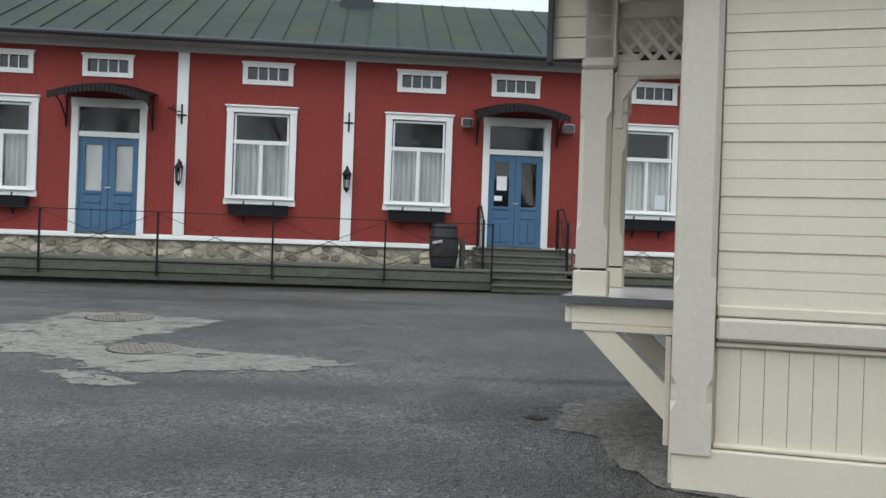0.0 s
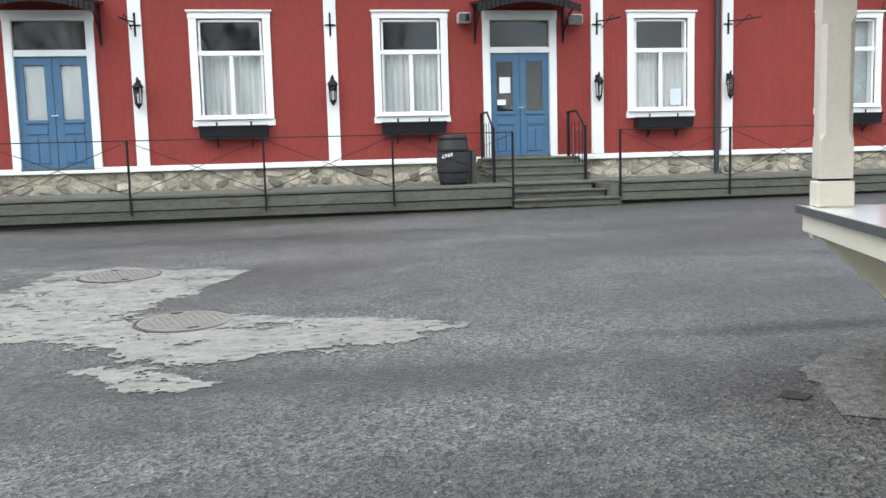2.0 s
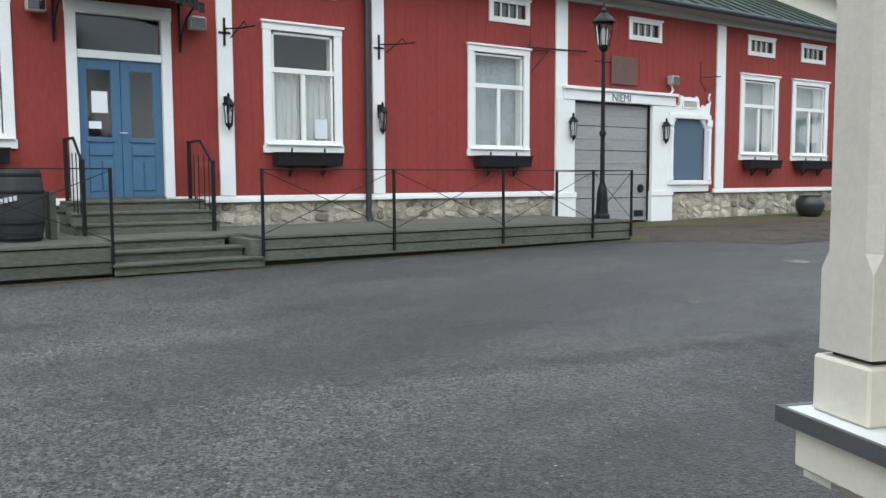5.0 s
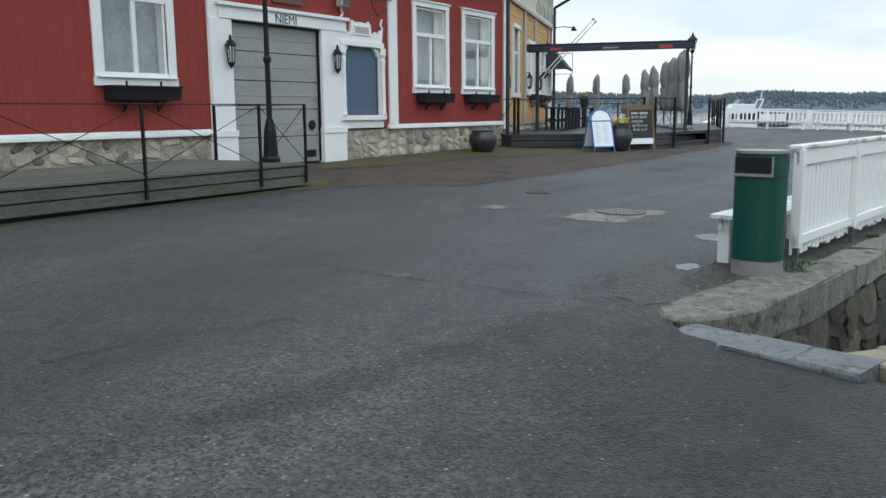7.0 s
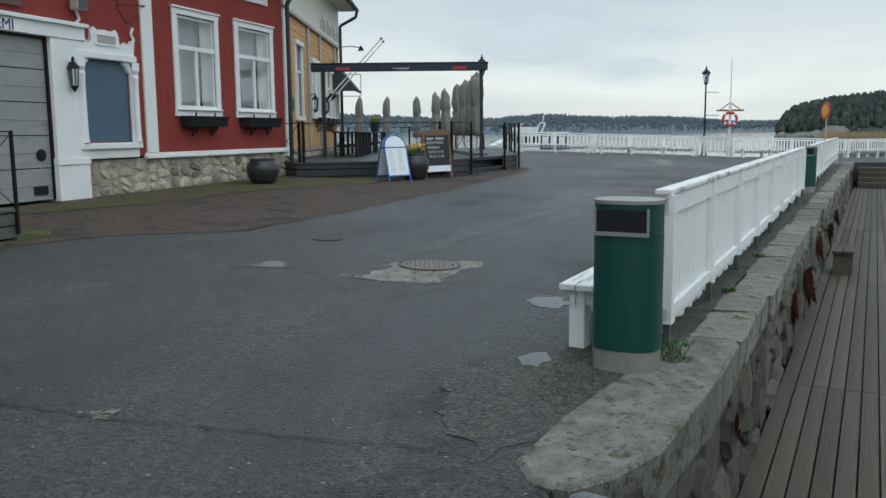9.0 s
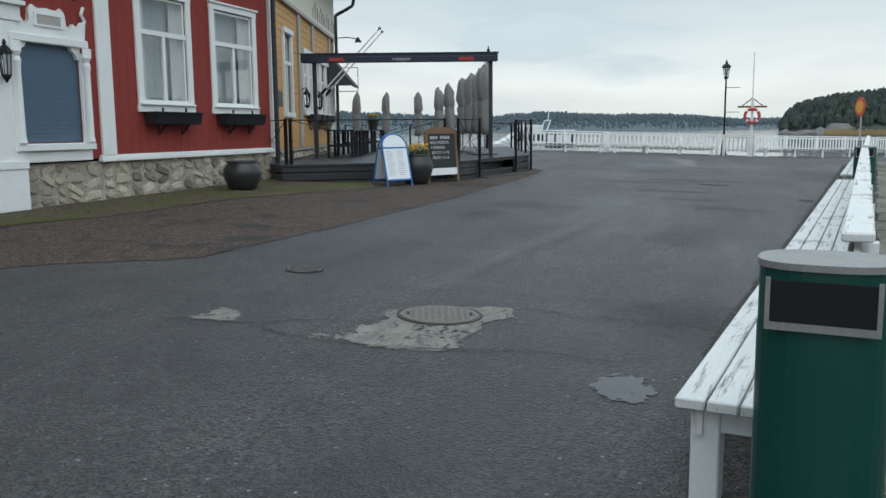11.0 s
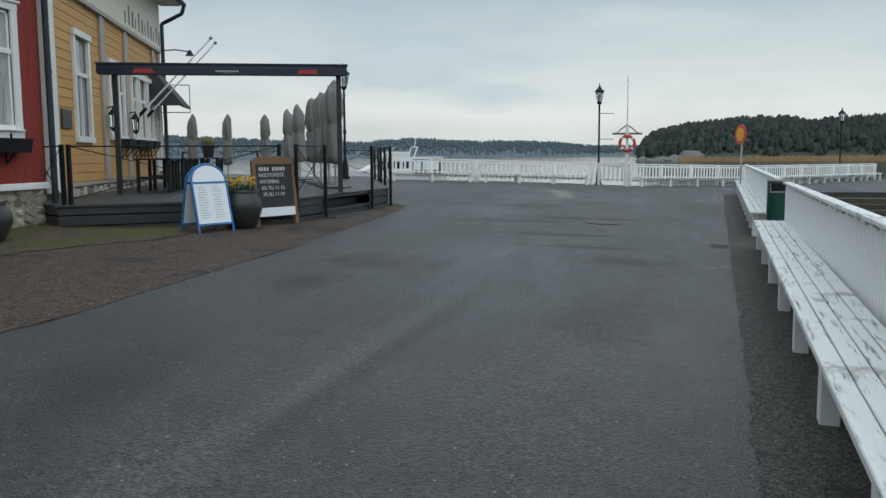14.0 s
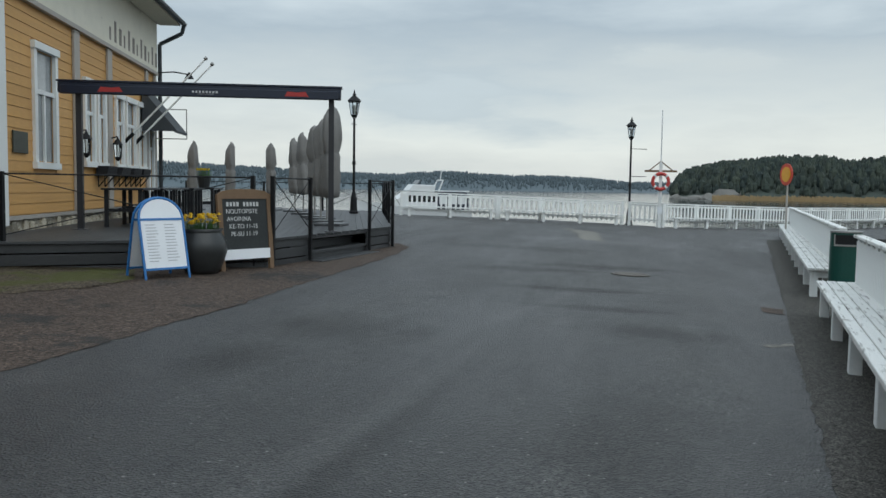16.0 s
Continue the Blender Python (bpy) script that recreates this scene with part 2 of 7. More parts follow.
# distance haze is mixed into this paler, bluer forest colour
HAZEWOOD = mat("hazed_far_forest", (0.105, 0.135, 0.150), 0.95, 0.2, 0.01, 0.0)


def each_crown(m, lo, hi):
    """Give every crown of a joined wood a tone of its own."""
    t = m.node_tree
    b = t.nodes["Principled BSDF"]
    old = b.inputs["Base Color"].links[0].from_socket
    geo = t.nodes.new("ShaderNodeNewGeometry")
    r = t.nodes.new("ShaderNodeValToRGB")
    r.color_ramp.elements[0].position, r.color_ramp.elements[0].color = 0.0, (*lo, 1)
    r.color_ramp.elements[1].position, r.color_ramp.elements[1].color = 1.0, (*hi, 1)
    t.links.new(geo.outputs["Random Per Island"], r.inputs[0])
    x = t.nodes.new("ShaderNodeMixRGB")
    x.blend_type, x.inputs[0].default_value = "MULTIPLY", 1.0
    t.links.new(old, x.inputs[1])
    t.links.new(r.outputs[0], x.inputs[2])
    t.links.new(x.outputs[0], b.inputs["Base Color"])


each_crown(FOREST, (0.5, 0.58, 0.68), (1.15, 1.08, 0.98))
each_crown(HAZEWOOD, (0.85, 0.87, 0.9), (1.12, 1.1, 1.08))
ROCK = mat("shore_rock", (0.17, 0.165, 0.15), 0.95, 0.3, 0.2, 0.2)
RUST = mat("rust_brown_fern", (0.080, 0.032, 0.017), 0.9, 0.3, 9, 0.2)


STAINS = [
    (15.9, 11.52, 4.6, 0.15, -6, 1.26), (16.4, 11.25, 4.6, 0.13, -6, 0.80), (22.3, 10.95, 3.0, 0.13, -14, 1.25),
    (20.3, 12.6, 0.9, 0.9, 0, 0.66), (24.8, 10.4, 0.35, 1.3, 8, 0.52), (23.0, 10.0, 0.28, 1.1, 4, 0.55), (27.2, 11.6, 0.5, 1.5, 10, 0.6),
    (12.6, 9.6, 0.8, 0.6, 20, 0.6), (21.5, 9.4, 0.5, 1.0, 0, 0.66), (28.5, 10.0, 0.5, 1.6, 6, 0.6), (32.0, 12.2, 0.8, 2.0, 10, 0.66),
    (36.0, 10.6, 0.9, 2.4, -8, 1.4), (4.9, 10.1, 2.6, 0.22, -12, 0.74), (6.0, 8.6, 2.2, 1.5, 12, 0.66), (2.2, 7.3, 1.4, 0.2, -4, 0.6), (8.2, 9.6, 1.0, 0.5, -20, 0.6),
    (1.0, 6.1, 0.8, 0.7, 30, 0.66), (17.5, 9.7, 1.6, 0.5, -8, 0.78), (14.5, 12.9, 1.5, 0.5, -4, 0.78), (18.5, 12.9, 0.8, 0.35, -10, 0.7),
]


def asphalt():
    """Damp asphalt: loose stone chips in tar, damp streaks along the road that are darker and glossier, broad wear."""
    m = bpy.data.materials.new("wet_asphalt")
    m.use_nodes = True
    t = m.node_tree
    b = t.nodes["Principled BSDF"]
    tc = t.nodes.new("ShaderNodeTexCoord")
    along = t.nodes.new("ShaderNodeMapping")
    along.inputs["Scale"].default_value, along.inputs["Rotation"].default_value = (0.16, 0.75, 1), (0, 0, radians(9))
    t.links.new(tc.outputs["Object"], along.inputs[0])
    damp = node(t, "ShaderNodeTexNoise", Scale=0.22, Detail=5.0, Roughness=0.55)
    streak = node(t, "ShaderNodeTexNoise", Scale=0.9, Detail=6.0, Roughness=0.6)
    mid = node(t, "ShaderNodeTexNoise", Scale=2.1, Detail=6.0, Roughness=0.7)
    grit = node(t, "ShaderNodeTexNoise", Scale=20.0, Detail=4.0, Roughness=0.75)
    chips = node(t, "ShaderNodeTexVoronoi", Scale=64.0)
    specks = node(t, "ShaderNodeTexVoronoi", Scale=8.0)
    for n in (damp, mid, grit, chips, specks):
        t.links.new(tc.outputs["Object"], n.inputs["Vector"])
    t.links.new(along.outputs[0], streak.inputs["Vector"])

    def ramp(source, lo, c0, hi, c1):
        r = t.nodes.new("ShaderNodeValToRGB")
        r.color_ramp.elements[0].position, r.color_ramp.elements[0].color = lo, (*c0, 1)
        r.color_ramp.elements[1].position, r.color_ramp.elements[1].color = hi, (*c1, 1)
        t.links.new(source, r.inputs[0])
        return r.outputs[0]

    def times(a, b2):
        x = t.nodes.new("ShaderNodeMixRGB")
        x.blend_type, x.inputs[0].default_value = "MULTIPLY", 1.0
        t.links.new(a, x.inputs[1])
        t.links.new(b2, x.inputs[2])
        return x.outputs[0]

    col = ramp(chips.outputs["Color"], 0.12, (0.010, 0.010, 0.0099), 0.97, (0.160, 0.157, 0.150))
    col = times(col, ramp(grit.outputs["Fac"], 0.32, (0.52, 0.52, 0.52), 0.68, (1.46, 1.455, 1.44)))
    col = times(col, ramp(mid.outputs["Fac"], 0.34, (0.72, 0.72, 0.73), 0.66, (1.20, 1.19, 1.17)))
    col = times(col, ramp(damp.outputs["Fac"], 0.38, (0.76, 0.75, 0.74), 0.58, (1.14, 1.14, 1.14)))
    col = times(col, ramp(streak.outputs["Fac"], 0.36, (0.55, 0.545, 0.54), 0.60, (1.17, 1.17, 1.16)))
    # the quay end of the square stays wetter than the dry worn west
    place = t.nodes.new("ShaderNodeSeparateXYZ")
    t.links.new(tc.outputs["Object"], place.inputs[0])
    edge = t.nodes.new("ShaderNodeMath")
    edge.operation, edge.inputs[1].default_value = "MULTIPLY_ADD", 7.0
    t.links.new(mid.outputs["Fac"], edge.inputs[0])
    t.links.new(place.outputs["X"], edge.inputs[2])
    wet = t.nodes.new("ShaderNodeMapRange")
    wet.inputs["From Min"].default_value, wet.inputs["From Max"].default_value = 4.0, 9.5
    t.links.new(edge.outputs[0], wet.inputs[0])
    col = times(col, ramp(wet.outputs[0], 0.0, (1.04, 1.02, 0.99), 1.0, (0.54, 0.542, 0.545)))
    tone = ramp(wet.outputs[0], 0.0, (0.46, 0.46, 0.46), 1.0, (0.62, 0.62, 0.62))
    # worn and wet marks with a place of their own: centre, half length, half width, turn, tone
    for cx, cy, ra, rb, turn, lo in STAINS:
        off = t.nodes.new("ShaderNodeMapping")
        off.vector_type = "TEXTURE"
        off.inputs["Location"].default_value, off.inputs["Rotation"].default_value, off.inputs["Scale"].default_value = (cx, cy, 0), (0, 0, radians(turn)), (ra, rb, 400)
        t.links.new(tc.outputs["Object"], off.inputs[0])
        far = t.nodes.new("ShaderNodeVectorMath")
        far.operation = "LENGTH"
        t.links.new(off.outputs[0], far.inputs[0])
        ragged = t.nodes.new("ShaderNodeMath")
        ragged.operation, ragged.inputs[1].default_value = "MULTIPLY_ADD", 1.3
        t.links.new(mid.outputs["Fac"], ragged.inputs[0])
        t.links.new(far.outputs["Value"], ragged.inputs[2])
        near = t.nodes.new("ShaderNodeMath")
        near.operation, near.inputs[1].default_value = "MULTIPLY", 0.5
        t.links.new(ragged.outputs[0], near.inputs[0])
        mark = ramp(near.outputs[0], 0.50, (lo, lo * 0.985, lo * 0.97), 0.90, (1, 1, 1))
        col, tone = times(col, mark), times(tone, mark)

    dots = t.nodes.new("ShaderNodeMixRGB")
    dots.inputs[2].default_value = (0.30, 0.29, 0.27, 1)
    t.links.new(ramp(specks.outputs["Distance"], 0.05, (0.9, 0.9, 0.9), 0.085, (0, 0, 0)), dots.inputs[0])
    t.links.new(col, dots.inputs[1])
    t.links.new(dots.outputs[0], b.inputs["Base Color"])
    ro = t.nodes.new("ShaderNodeMapRange")
    ro.inputs["From Min"].default_value, ro.inputs["From Max"].default_value = 0.35, 0.62
    ro.inputs["To Min"].default_value, ro.inputs["To Max"].default_value = 0.42, 0.62
    t.links.new(streak.outputs["Fac"], ro.inputs[0])
    t.links.new(ro.outputs[0], b.inputs["Roughness"])
    t.links.new(tone, b.inputs["Specular IOR Level"])
    rough = node(t, "ShaderNodeBump", Strength=0.4, Distance=0.015)
    t.links.new(grit.outputs["Fac"], rough.inputs["Height"])
    bp = node(t, "ShaderNodeBump", Strength=1.0, Distance=0.013)
    t.links.new(chips.outputs["Distance"], bp.inputs["Height"])
    t.links.new(rough.outputs[0], bp.inputs["Normal"])
    t.links.new(bp.outputs[0], b.inputs["Normal"])
    return m


def sea():
    m = bpy.data.materials.new("calm_sea")
    m.use_nodes = True
    t = m.node_tree
    b = t.nodes["Principled BSDF"]
    b.inputs["Base Color"].default_value = (0.018, 0.026, 0.030, 1)
    b.inputs["Roughness"].default_value, b.inputs["IOR"].default_value = 0.08, 1.33
    tc = t.nodes.new("ShaderNodeTexCoord")
    mp = t.nodes.new("ShaderNodeMapping")
    mp.inputs["Scale"].default_value = (0.4, 1.0, 1.0)
    t.links.new(tc.outputs["Object"], mp.inputs[0])
    n1 = node(t, "ShaderNodeTexNoise", Scale=0.6, Detail=6.0, Roughness=0.6)
    t.links.new(mp.outputs[0], n1.inputs["Vector"])
    bp = node(t, "ShaderNodeBump", Strength=0.12, Distance=0.25)
    t.links.new(n1.outputs["Fac"], bp.inputs["Height"])
    t.links.new(bp.outputs[0], b.inputs["Normal"])
    return m


def gritty(name, dark, light, moss=None, moss_at=0.55, scale=45.0, rough=0.8, spec=0.3):
    """Loose grit: stone chips of mixed tone over earth, with moss or wet stains between."""
    m = bpy.data.materials.new(name)
    m.use_nodes = True
    t = m.node_tree
    b = t.nodes["Principled BSDF"]
    tc = t.nodes.new("ShaderNodeTexCoord")
    chips = node(t, "ShaderNodeTexVoronoi", Scale=scale)
    broad = node(t, "ShaderNodeTexNoise", Scale=1.1, Detail=7.0, Roughness=0.7)
    fine = node(t, "ShaderNodeTexNoise", Scale=16.0, Detail=4.0, Roughness=0.75)
    for n in (chips, broad, fine):
        t.links.new(tc.outputs["Object"], n.inputs["Vector"])
    r = t.nodes.new("ShaderNodeValToRGB")
    r.color_ramp.elements[0].position, r.color_ramp.elements[0].color = 0.2, (*dark, 1)
    r.color_ramp.elements[1].position, r.color_ramp.elements[1].color = 0.95, (*light, 1)
    t.links.new(chips.outputs["Color"], r.inputs[0])
    v = t.nodes.new("ShaderNodeValToRGB")
    v.color_ramp.elements[0].position, v.color_ramp.elements[0].color = 0.3, (0.5, 0.5, 0.5, 1)
    v.color_ramp.elements[1].position, v.color_ramp.elements[1].color = 0.7, (1.5, 1.5, 1.5, 1)
    t.links.new(fine.outputs["Fac"], v.inputs[0])
    x = t.nodes.new("ShaderNodeMixRGB")
    x.blend_type, x.inputs[0].default_value = "MULTIPLY", 1.0
    t.links.new(r.outputs[0], x.inputs[1])
    t.links.new(v.outputs[0], x.inputs[2])
    out = x.outputs[0]
    if moss:
        k = t.nodes.new("ShaderNodeValToRGB")
        k.color_ramp.elements[0].position, k.color_ramp.elements[1].position = moss_at, moss_at + 0.08
        t.links.new(broad.outputs["Fac"], k.inputs[0])
        y = t.nodes.new("ShaderNodeMixRGB")
        y.inputs[2].default_value = (*moss, 1)
        t.links.new(k.outputs[0], y.inputs[0])
        t.links.new(out, y.inputs[1])
        out = y.outputs[0]
    t.links.new(out, b.inputs["Base Color"])
    b.inputs["Roughness"].default_value, b.inputs["Specular IOR Level"].default_value = rough, spec
    b1 = node(t, "ShaderNodeBump", Strength=0.8, Distance=0.02)
    t.links.new(fine.outputs["Fac"], b1.inputs["Height"])
    b2 = node(t, "ShaderNodeBump", Strength=1.0, Distance=0.012)
    t.links.new(chips.outputs["Distance"], b2.inputs["Height"])
    t.links.new(b1.outputs[0], b2.inputs["Normal"])
    t.links.new(b2.outputs[0], b.inputs["Normal"])
    return m


ASPHALT, SEA = asphalt(), sea()
MOSS = gritty("moss_and_grit", (0.030, 0.023, 0.015), (0.165, 0.128, 0.084), (0.074, 0.076, 0.020), 0.47, 45)
GRAVEL = gritty("brown_gravel_asphalt", (0.026, 0.019, 0.015), (0.15, 0.108, 0.082), (0.034, 0.030, 0.027), 0.54, 50)


# ---- building helpers ----
def B(bm, x0, x1, y0, y1, z0, z1):
    v = [bm.verts.new(p) for p in ((x0, y0, z0), (x1, y0, z0), (x1, y1, z0), (x0, y1, z0), (x0, y0, z1), (x1, y0, z1), (x1, y1, z1), (x0, y1, z1))]
    for f in ((3, 2, 1, 0), (4, 5, 6, 7), (0, 1, 5, 4), (1, 2, 6, 5), (2, 3, 7, 6), (3, 0, 4, 7)):
        bm.faces.new([v[i] for i in f])
    return bm


def boxes(*some):
    bm = bmesh.new()
    for s in some:
        B(bm, *s)
    return bm


def tube(bm, p0, p1, r0, r1=None, n=8):
    r1 = r0 if r1 is None else r1
    p0, p1 = Vector(p0), Vector(p1)
    q = (p1 - p0).to_track_quat("Z", "Y")
    rings = []
    for p, r in ((p0, r0), (p1, r1)):
        rings.append([bm.verts.new(p + q @ Vector((r * math.cos(2 * math.pi * k / n), r * math.sin(2 * math.pi * k / n), 0))) for k in range(n)])
    for k in range(n):
        bm.faces.new((rings[0][k], rings[0][(k + 1) % n], rings[1][(k + 1) % n], rings[1][k]))
    bm.faces.new(rings[0][::-1])
    bm.faces.new(rings[1])
    return bm


def pipe(bm, points, r, n=8):
    for a, b in zip(points, points[1:]):
        tube(bm, a, b, r, r, n)
    return bm


def lathe(bm, prof, n=20, cx=0.0, cy=0.0, wobble=0.0):
    rings = []
    for r, z in prof:
        rings.append([bm.verts.new((cx + r * (1 + wobble * math.sin(3 * a + z * 5)) * math.cos(a), cy + r * (1 + wobble * math.sin(3 * a + z * 5)) * math.sin(a), z)) for a in (2 * math.pi * k / n for k in range(n))])
    for a, b in zip(rings, rings[1:]):
        for k in range(n):
            bm.faces.new((a[k], a[(k + 1) % n], b[(k + 1) % n], b[k]))
    bm.faces.new(rings[0][::-1])
    bm.faces.new(rings[-1])
    return bm


def prism(bm, pts, lo, hi, axis="z"):
    """A polygon drawn in the two other axes, pushed from lo to hi along axis."""
    def at(p, h):
        return {"z": (p[0], p[1], h), "y": (p[0], h, p[1]), "x": (h, p[0], p[1])}[axis]
    a, b = [bm.verts.new(at(p, lo)) for p in pts], [bm.verts.new(at(p, hi)) for p in pts]
    bm.faces.new(a[::-1])
    bm.faces.new(b)
    for k in range(len(pts)):
        bm.faces.new((a[k], a[(k + 1) % len(pts)], b[(k + 1) % len(pts)], b[k]))
    return bm


def part(name, bm, material, parent=None, label="", bev=0.0, smooth=False, m=None):
    if bev:
        bmesh.ops.bevel(bm, geom=bm.edges[:], offset=bev, segments=1, affect="EDGES", clamp_overlap=True)
    bmesh.ops.recalc_face_normals(bm, faces=bm.faces[:])
    me = bpy.data.meshes.new(name)
    bm.to_mesh(me)
    bm.free()
    me.materials.append(material)
    if smooth:
        for p in me.polygons:
            p.use_smooth = True
    ob = new(name, me)
    ob.parent = parent
    if m is not None:
        ob.matrix_local = m
    if label:
        ob["label"] = label
    return ob


def piece(name, mesh, parent, m):
    ob = new(name, mesh)
    ob.parent = parent
    ob.matrix_local = m
    return ob


def mesh_of(name, bm, material):
    bmesh.ops.recalc_face_normals(bm, faces=bm.faces[:])
    me = bpy.data.meshes.new(name)
    bm.to_mesh(me)
    bm.free()
    me.materials.append(material)
    return me


def thing(name, m, label, category, group="", kind=""):
    ob = new(name)
    ob.matrix_world = m
    return tagged(ob, label, category, group, kind)


def lettering(name, text, size, material, parent, m):
    cu = bpy.data.curves.new(name, "FONT")
    cu.body, cu.size, cu.extrude, cu.align_x = text, size, 0.003, "CENTER"
    cu.materials.append(material)
    ob = new(name, cu)
    ob.parent = parent
    ob.matrix_local = m
    return ob


def gz(x, y):
    """Height of the ground."""
    return 0.006 * x + 0.035 * max(y, -1.0) - 0.215


FY = 19.07  # the red facade's plane

# ---- ground, water ----
SLOPE = -8.5  # the quay's direction
QE = Vector((math.cos(radians(SLOPE)), math.sin(radians(SLOPE)), 0))
QN = Vector((-QE.y, QE.x, 0))
Q0 = Vector((9.2, 9.47, 0))  # the bench's front corner


def quay(s, n, z=0.0):
    p = Q0 + QE * s + QN * n
    return Vector((p.x, p.y, z))


def qpose(s, n, z):
    p = quay(s, n, z)
    return pose(p.x, p.y, p.z, 0, 0, SLOPE)


bm = bmesh.new()
q1, q2 = quay(-2.2, -0.72), quay(36.2, -0.72)
land = [(-70, -60), (6.35, -60), (6.35, 7.6), (6.72, 8.95), (q1.x, q1.y), (q2.x, q2.y), (45.2, -60), (110, -60), (62.6, -6.6), (48.1, 6.9), (47.0, 8.1), (47.4, 9.4), (47.6, 13.3), (45.2, 18.2), (45.2, 70), (-70, 70)]
top = [bm.verts.new((x, y, gz(x, y))) for x, y in land]
bm.faces.new(top)
bmesh.ops.bisect_plane(bm, geom=bm.verts[:] + bm.edges[:] + bm.faces[:], plane_co=(0, -1, 0), plane_no=(0, 1, 0))
for v in bm.verts:
    v.co.z = gz(v.co.x, v.co.y)
rim = [e for e in bm.edges if e.is_boundary]
low = bmesh.ops.extrude_edge_only(bm, edges=rim)["geom"]
for v in low:
    if isinstance(v, bmesh.types.BMVert):
        v.co.z = -2.2
ground = tagged(part("ground", bm, ASPHALT), "wet dark grey asphalt square sloping to the quay", "asphalt", kind="structure")

bm = bmesh.new()
bmesh.ops.create_grid(bm, x_segments=1, y_segments=1, size=4500)
bmesh.ops.translate(bm, verts=bm.verts[:], vec=(0, 0, -1.5))
tagged(part("water", bm, SEA), "calm grey bay under an overcast sky", "water", kind="structure")


def blot(name, pts, material, label, category, rough=0.12, lift=0.006, seed=1, kind="structure"):
    """A thin sheet on the ground with a ragged outline."""
    rnd = random.Random(seed)
    out = []
    for (x0, y0), (x1, y1) in zip(pts, pts[1:] + pts[:1]):
        n = max(2, int(math.hypot(x1 - x0, y1 - y0) / 0.09))
        for k in range(n):
            f = k / n
            a = noise.noise((x0 + (x1 - x0) * f * 1.0 + seed * 7, y0 + (y1 - y0) * f, 0.3)) + 0.5 * noise.noise((x0 * 5 + (x1 - x0) * f * 5, y0 * 5 + (y1 - y0) * 5 * f, seed))
            ang = rnd.uniform(0, 6.28)
            out.append((x0 + (x1 - x0) * f + rough * (a + 0.35 * math.cos(ang)), y0 + (y1 - y0) * f + rough * (a + 0.35 * math.sin(ang))))
    bm = bmesh.new()
    vs = [bm.verts.new((x, y, gz(x, y) + lift)) for x, y in out]
    bm.faces.new(vs)
    bmesh.ops.triangulate(bm, faces=bm.faces[:])
    ob = part(name, bm, material)
    return tagged(ob, label, category, kind=kind)



def crumbled(pts, material, label, category="patch", wear=0.22, lift=0.004, seed=1, cell=0.026):
    """A thin worn skin on the ground that breaks up into crumbs towards its edge."""
    rnd = random.Random(seed)
    xs, ys = [p[0] for p in pts], [p[1] for p in pts]
    edges = list(zip(pts, pts[1:] + pts[:1]))

    def depth(x, y):
        near, odd = 9.0, False
        for (ax, ay), (bx, by) in edges:
            dx, dy = bx - ax, by - ay
            f = max(0.0, min(1.0, ((x - ax) * dx + (y - ay) * dy) / (dx * dx + dy * dy)))
            near = min(near, math.hypot(x - ax - f * dx, y - ay - f * dy))
            if (ay > y) != (by > y) and x < ax + (y - ay) * dx / dy:
                odd = not odd
        return near if odd else -near
    verts, faces, index = [], [], {}

    def corner(i, j):
        if (i, j) not in index:
            x, y = min(xs) - 0.3 + cell * (i + rnd.uniform(-0.3, 0.3)), min(ys) - 0.3 + cell * (j + rnd.uniform(-0.3, 0.3))
            index[i, j] = len(verts)
            verts.append((x, y, gz(x, y) + lift))
        return index[i, j]
    for i in range(int((max(xs) - min(xs) + 0.6) / cell)):
        for j in range(int((max(ys) - min(ys) + 0.6) / cell)):
            x, y = min(xs) - 0.3 + cell * (i + 0.5), min(ys) - 0.3 + cell * (j + 0.5)
            d = depth(x, y)
            if d < -wear:
                continue
            n = noise.noise((x * 2.2 + seed, y * 2.6, 0.1)) + 0.7 * noise.noise((x * 7, y * 9, seed)) + 0.55 * noise.noise((x * 19, y * 23, 2.0 + seed))
            worn = 0.6 * noise.noise((x * 1.7, y * 3.4, seed + 5.0)) + 0.6 * noise.noise((x * 9, y * 19, seed + 9.0)) + 0.55 * noise.noise((x * 26, y * 38, seed))
            if d + wear * 0.75 * n > 0 and worn < 0.44:
                faces.append((corner(i, j), corner(i + 1, j), corner(i + 1, j + 1), corner(i, j + 1)))
    me = bpy.data.meshes.new("asphalt_patch")
    me.from_pydata(verts, [], faces)
    me.materials.append(material)
    return tagged(new("asphalt_patch", me), label, category, kind="structure")


# ---- red building ----
wall_n = thing("wall_north", pose(0, FY, 0), "long red wooden building with white trim", "building", kind="structure")
HOLES = []
WINDOWS = [(-8.88, -7.36, True), (-3.34, -1.81, True), (0.165, 1.67, True), (5.45, 6.93, True), (9.72, 11.3, False), (18.38, 20.0, False), (20.64, 22.36, False)]
VENTS = [(-8.55, -7.5), (-6.47, -5.39), (-3.03, -1.92), (0.39, 1.49), (2.53, 3.64), (5.77, 6.85), (10.25, 11.31), (14.26, 15.36), (18.65, 19.8), (21.0, 22.17)]
DOORS = [(-6.66, -5.06), (2.38, 3.92)]
PILASTERS = [(-4.43, -4.19, 1.2), (-0.78, -0.54, 1.2), (4.66, 4.92, 1.2), (7.55, 7.80, 1.2), (12.03, 12.36, 1.2), (17.40, 17.73, 1.2)]
WZ0, WZ1 = 2.02, 4.215
for a, b, c in WINDOWS:
    HOLES.append((a + 0.17, b - 0.17, WZ0 + 0.15, WZ1 - 0.17))
for a, b in VENTS:
    HOLES.append((a + 0.12, b - 0.12, 4.80, 5.08))
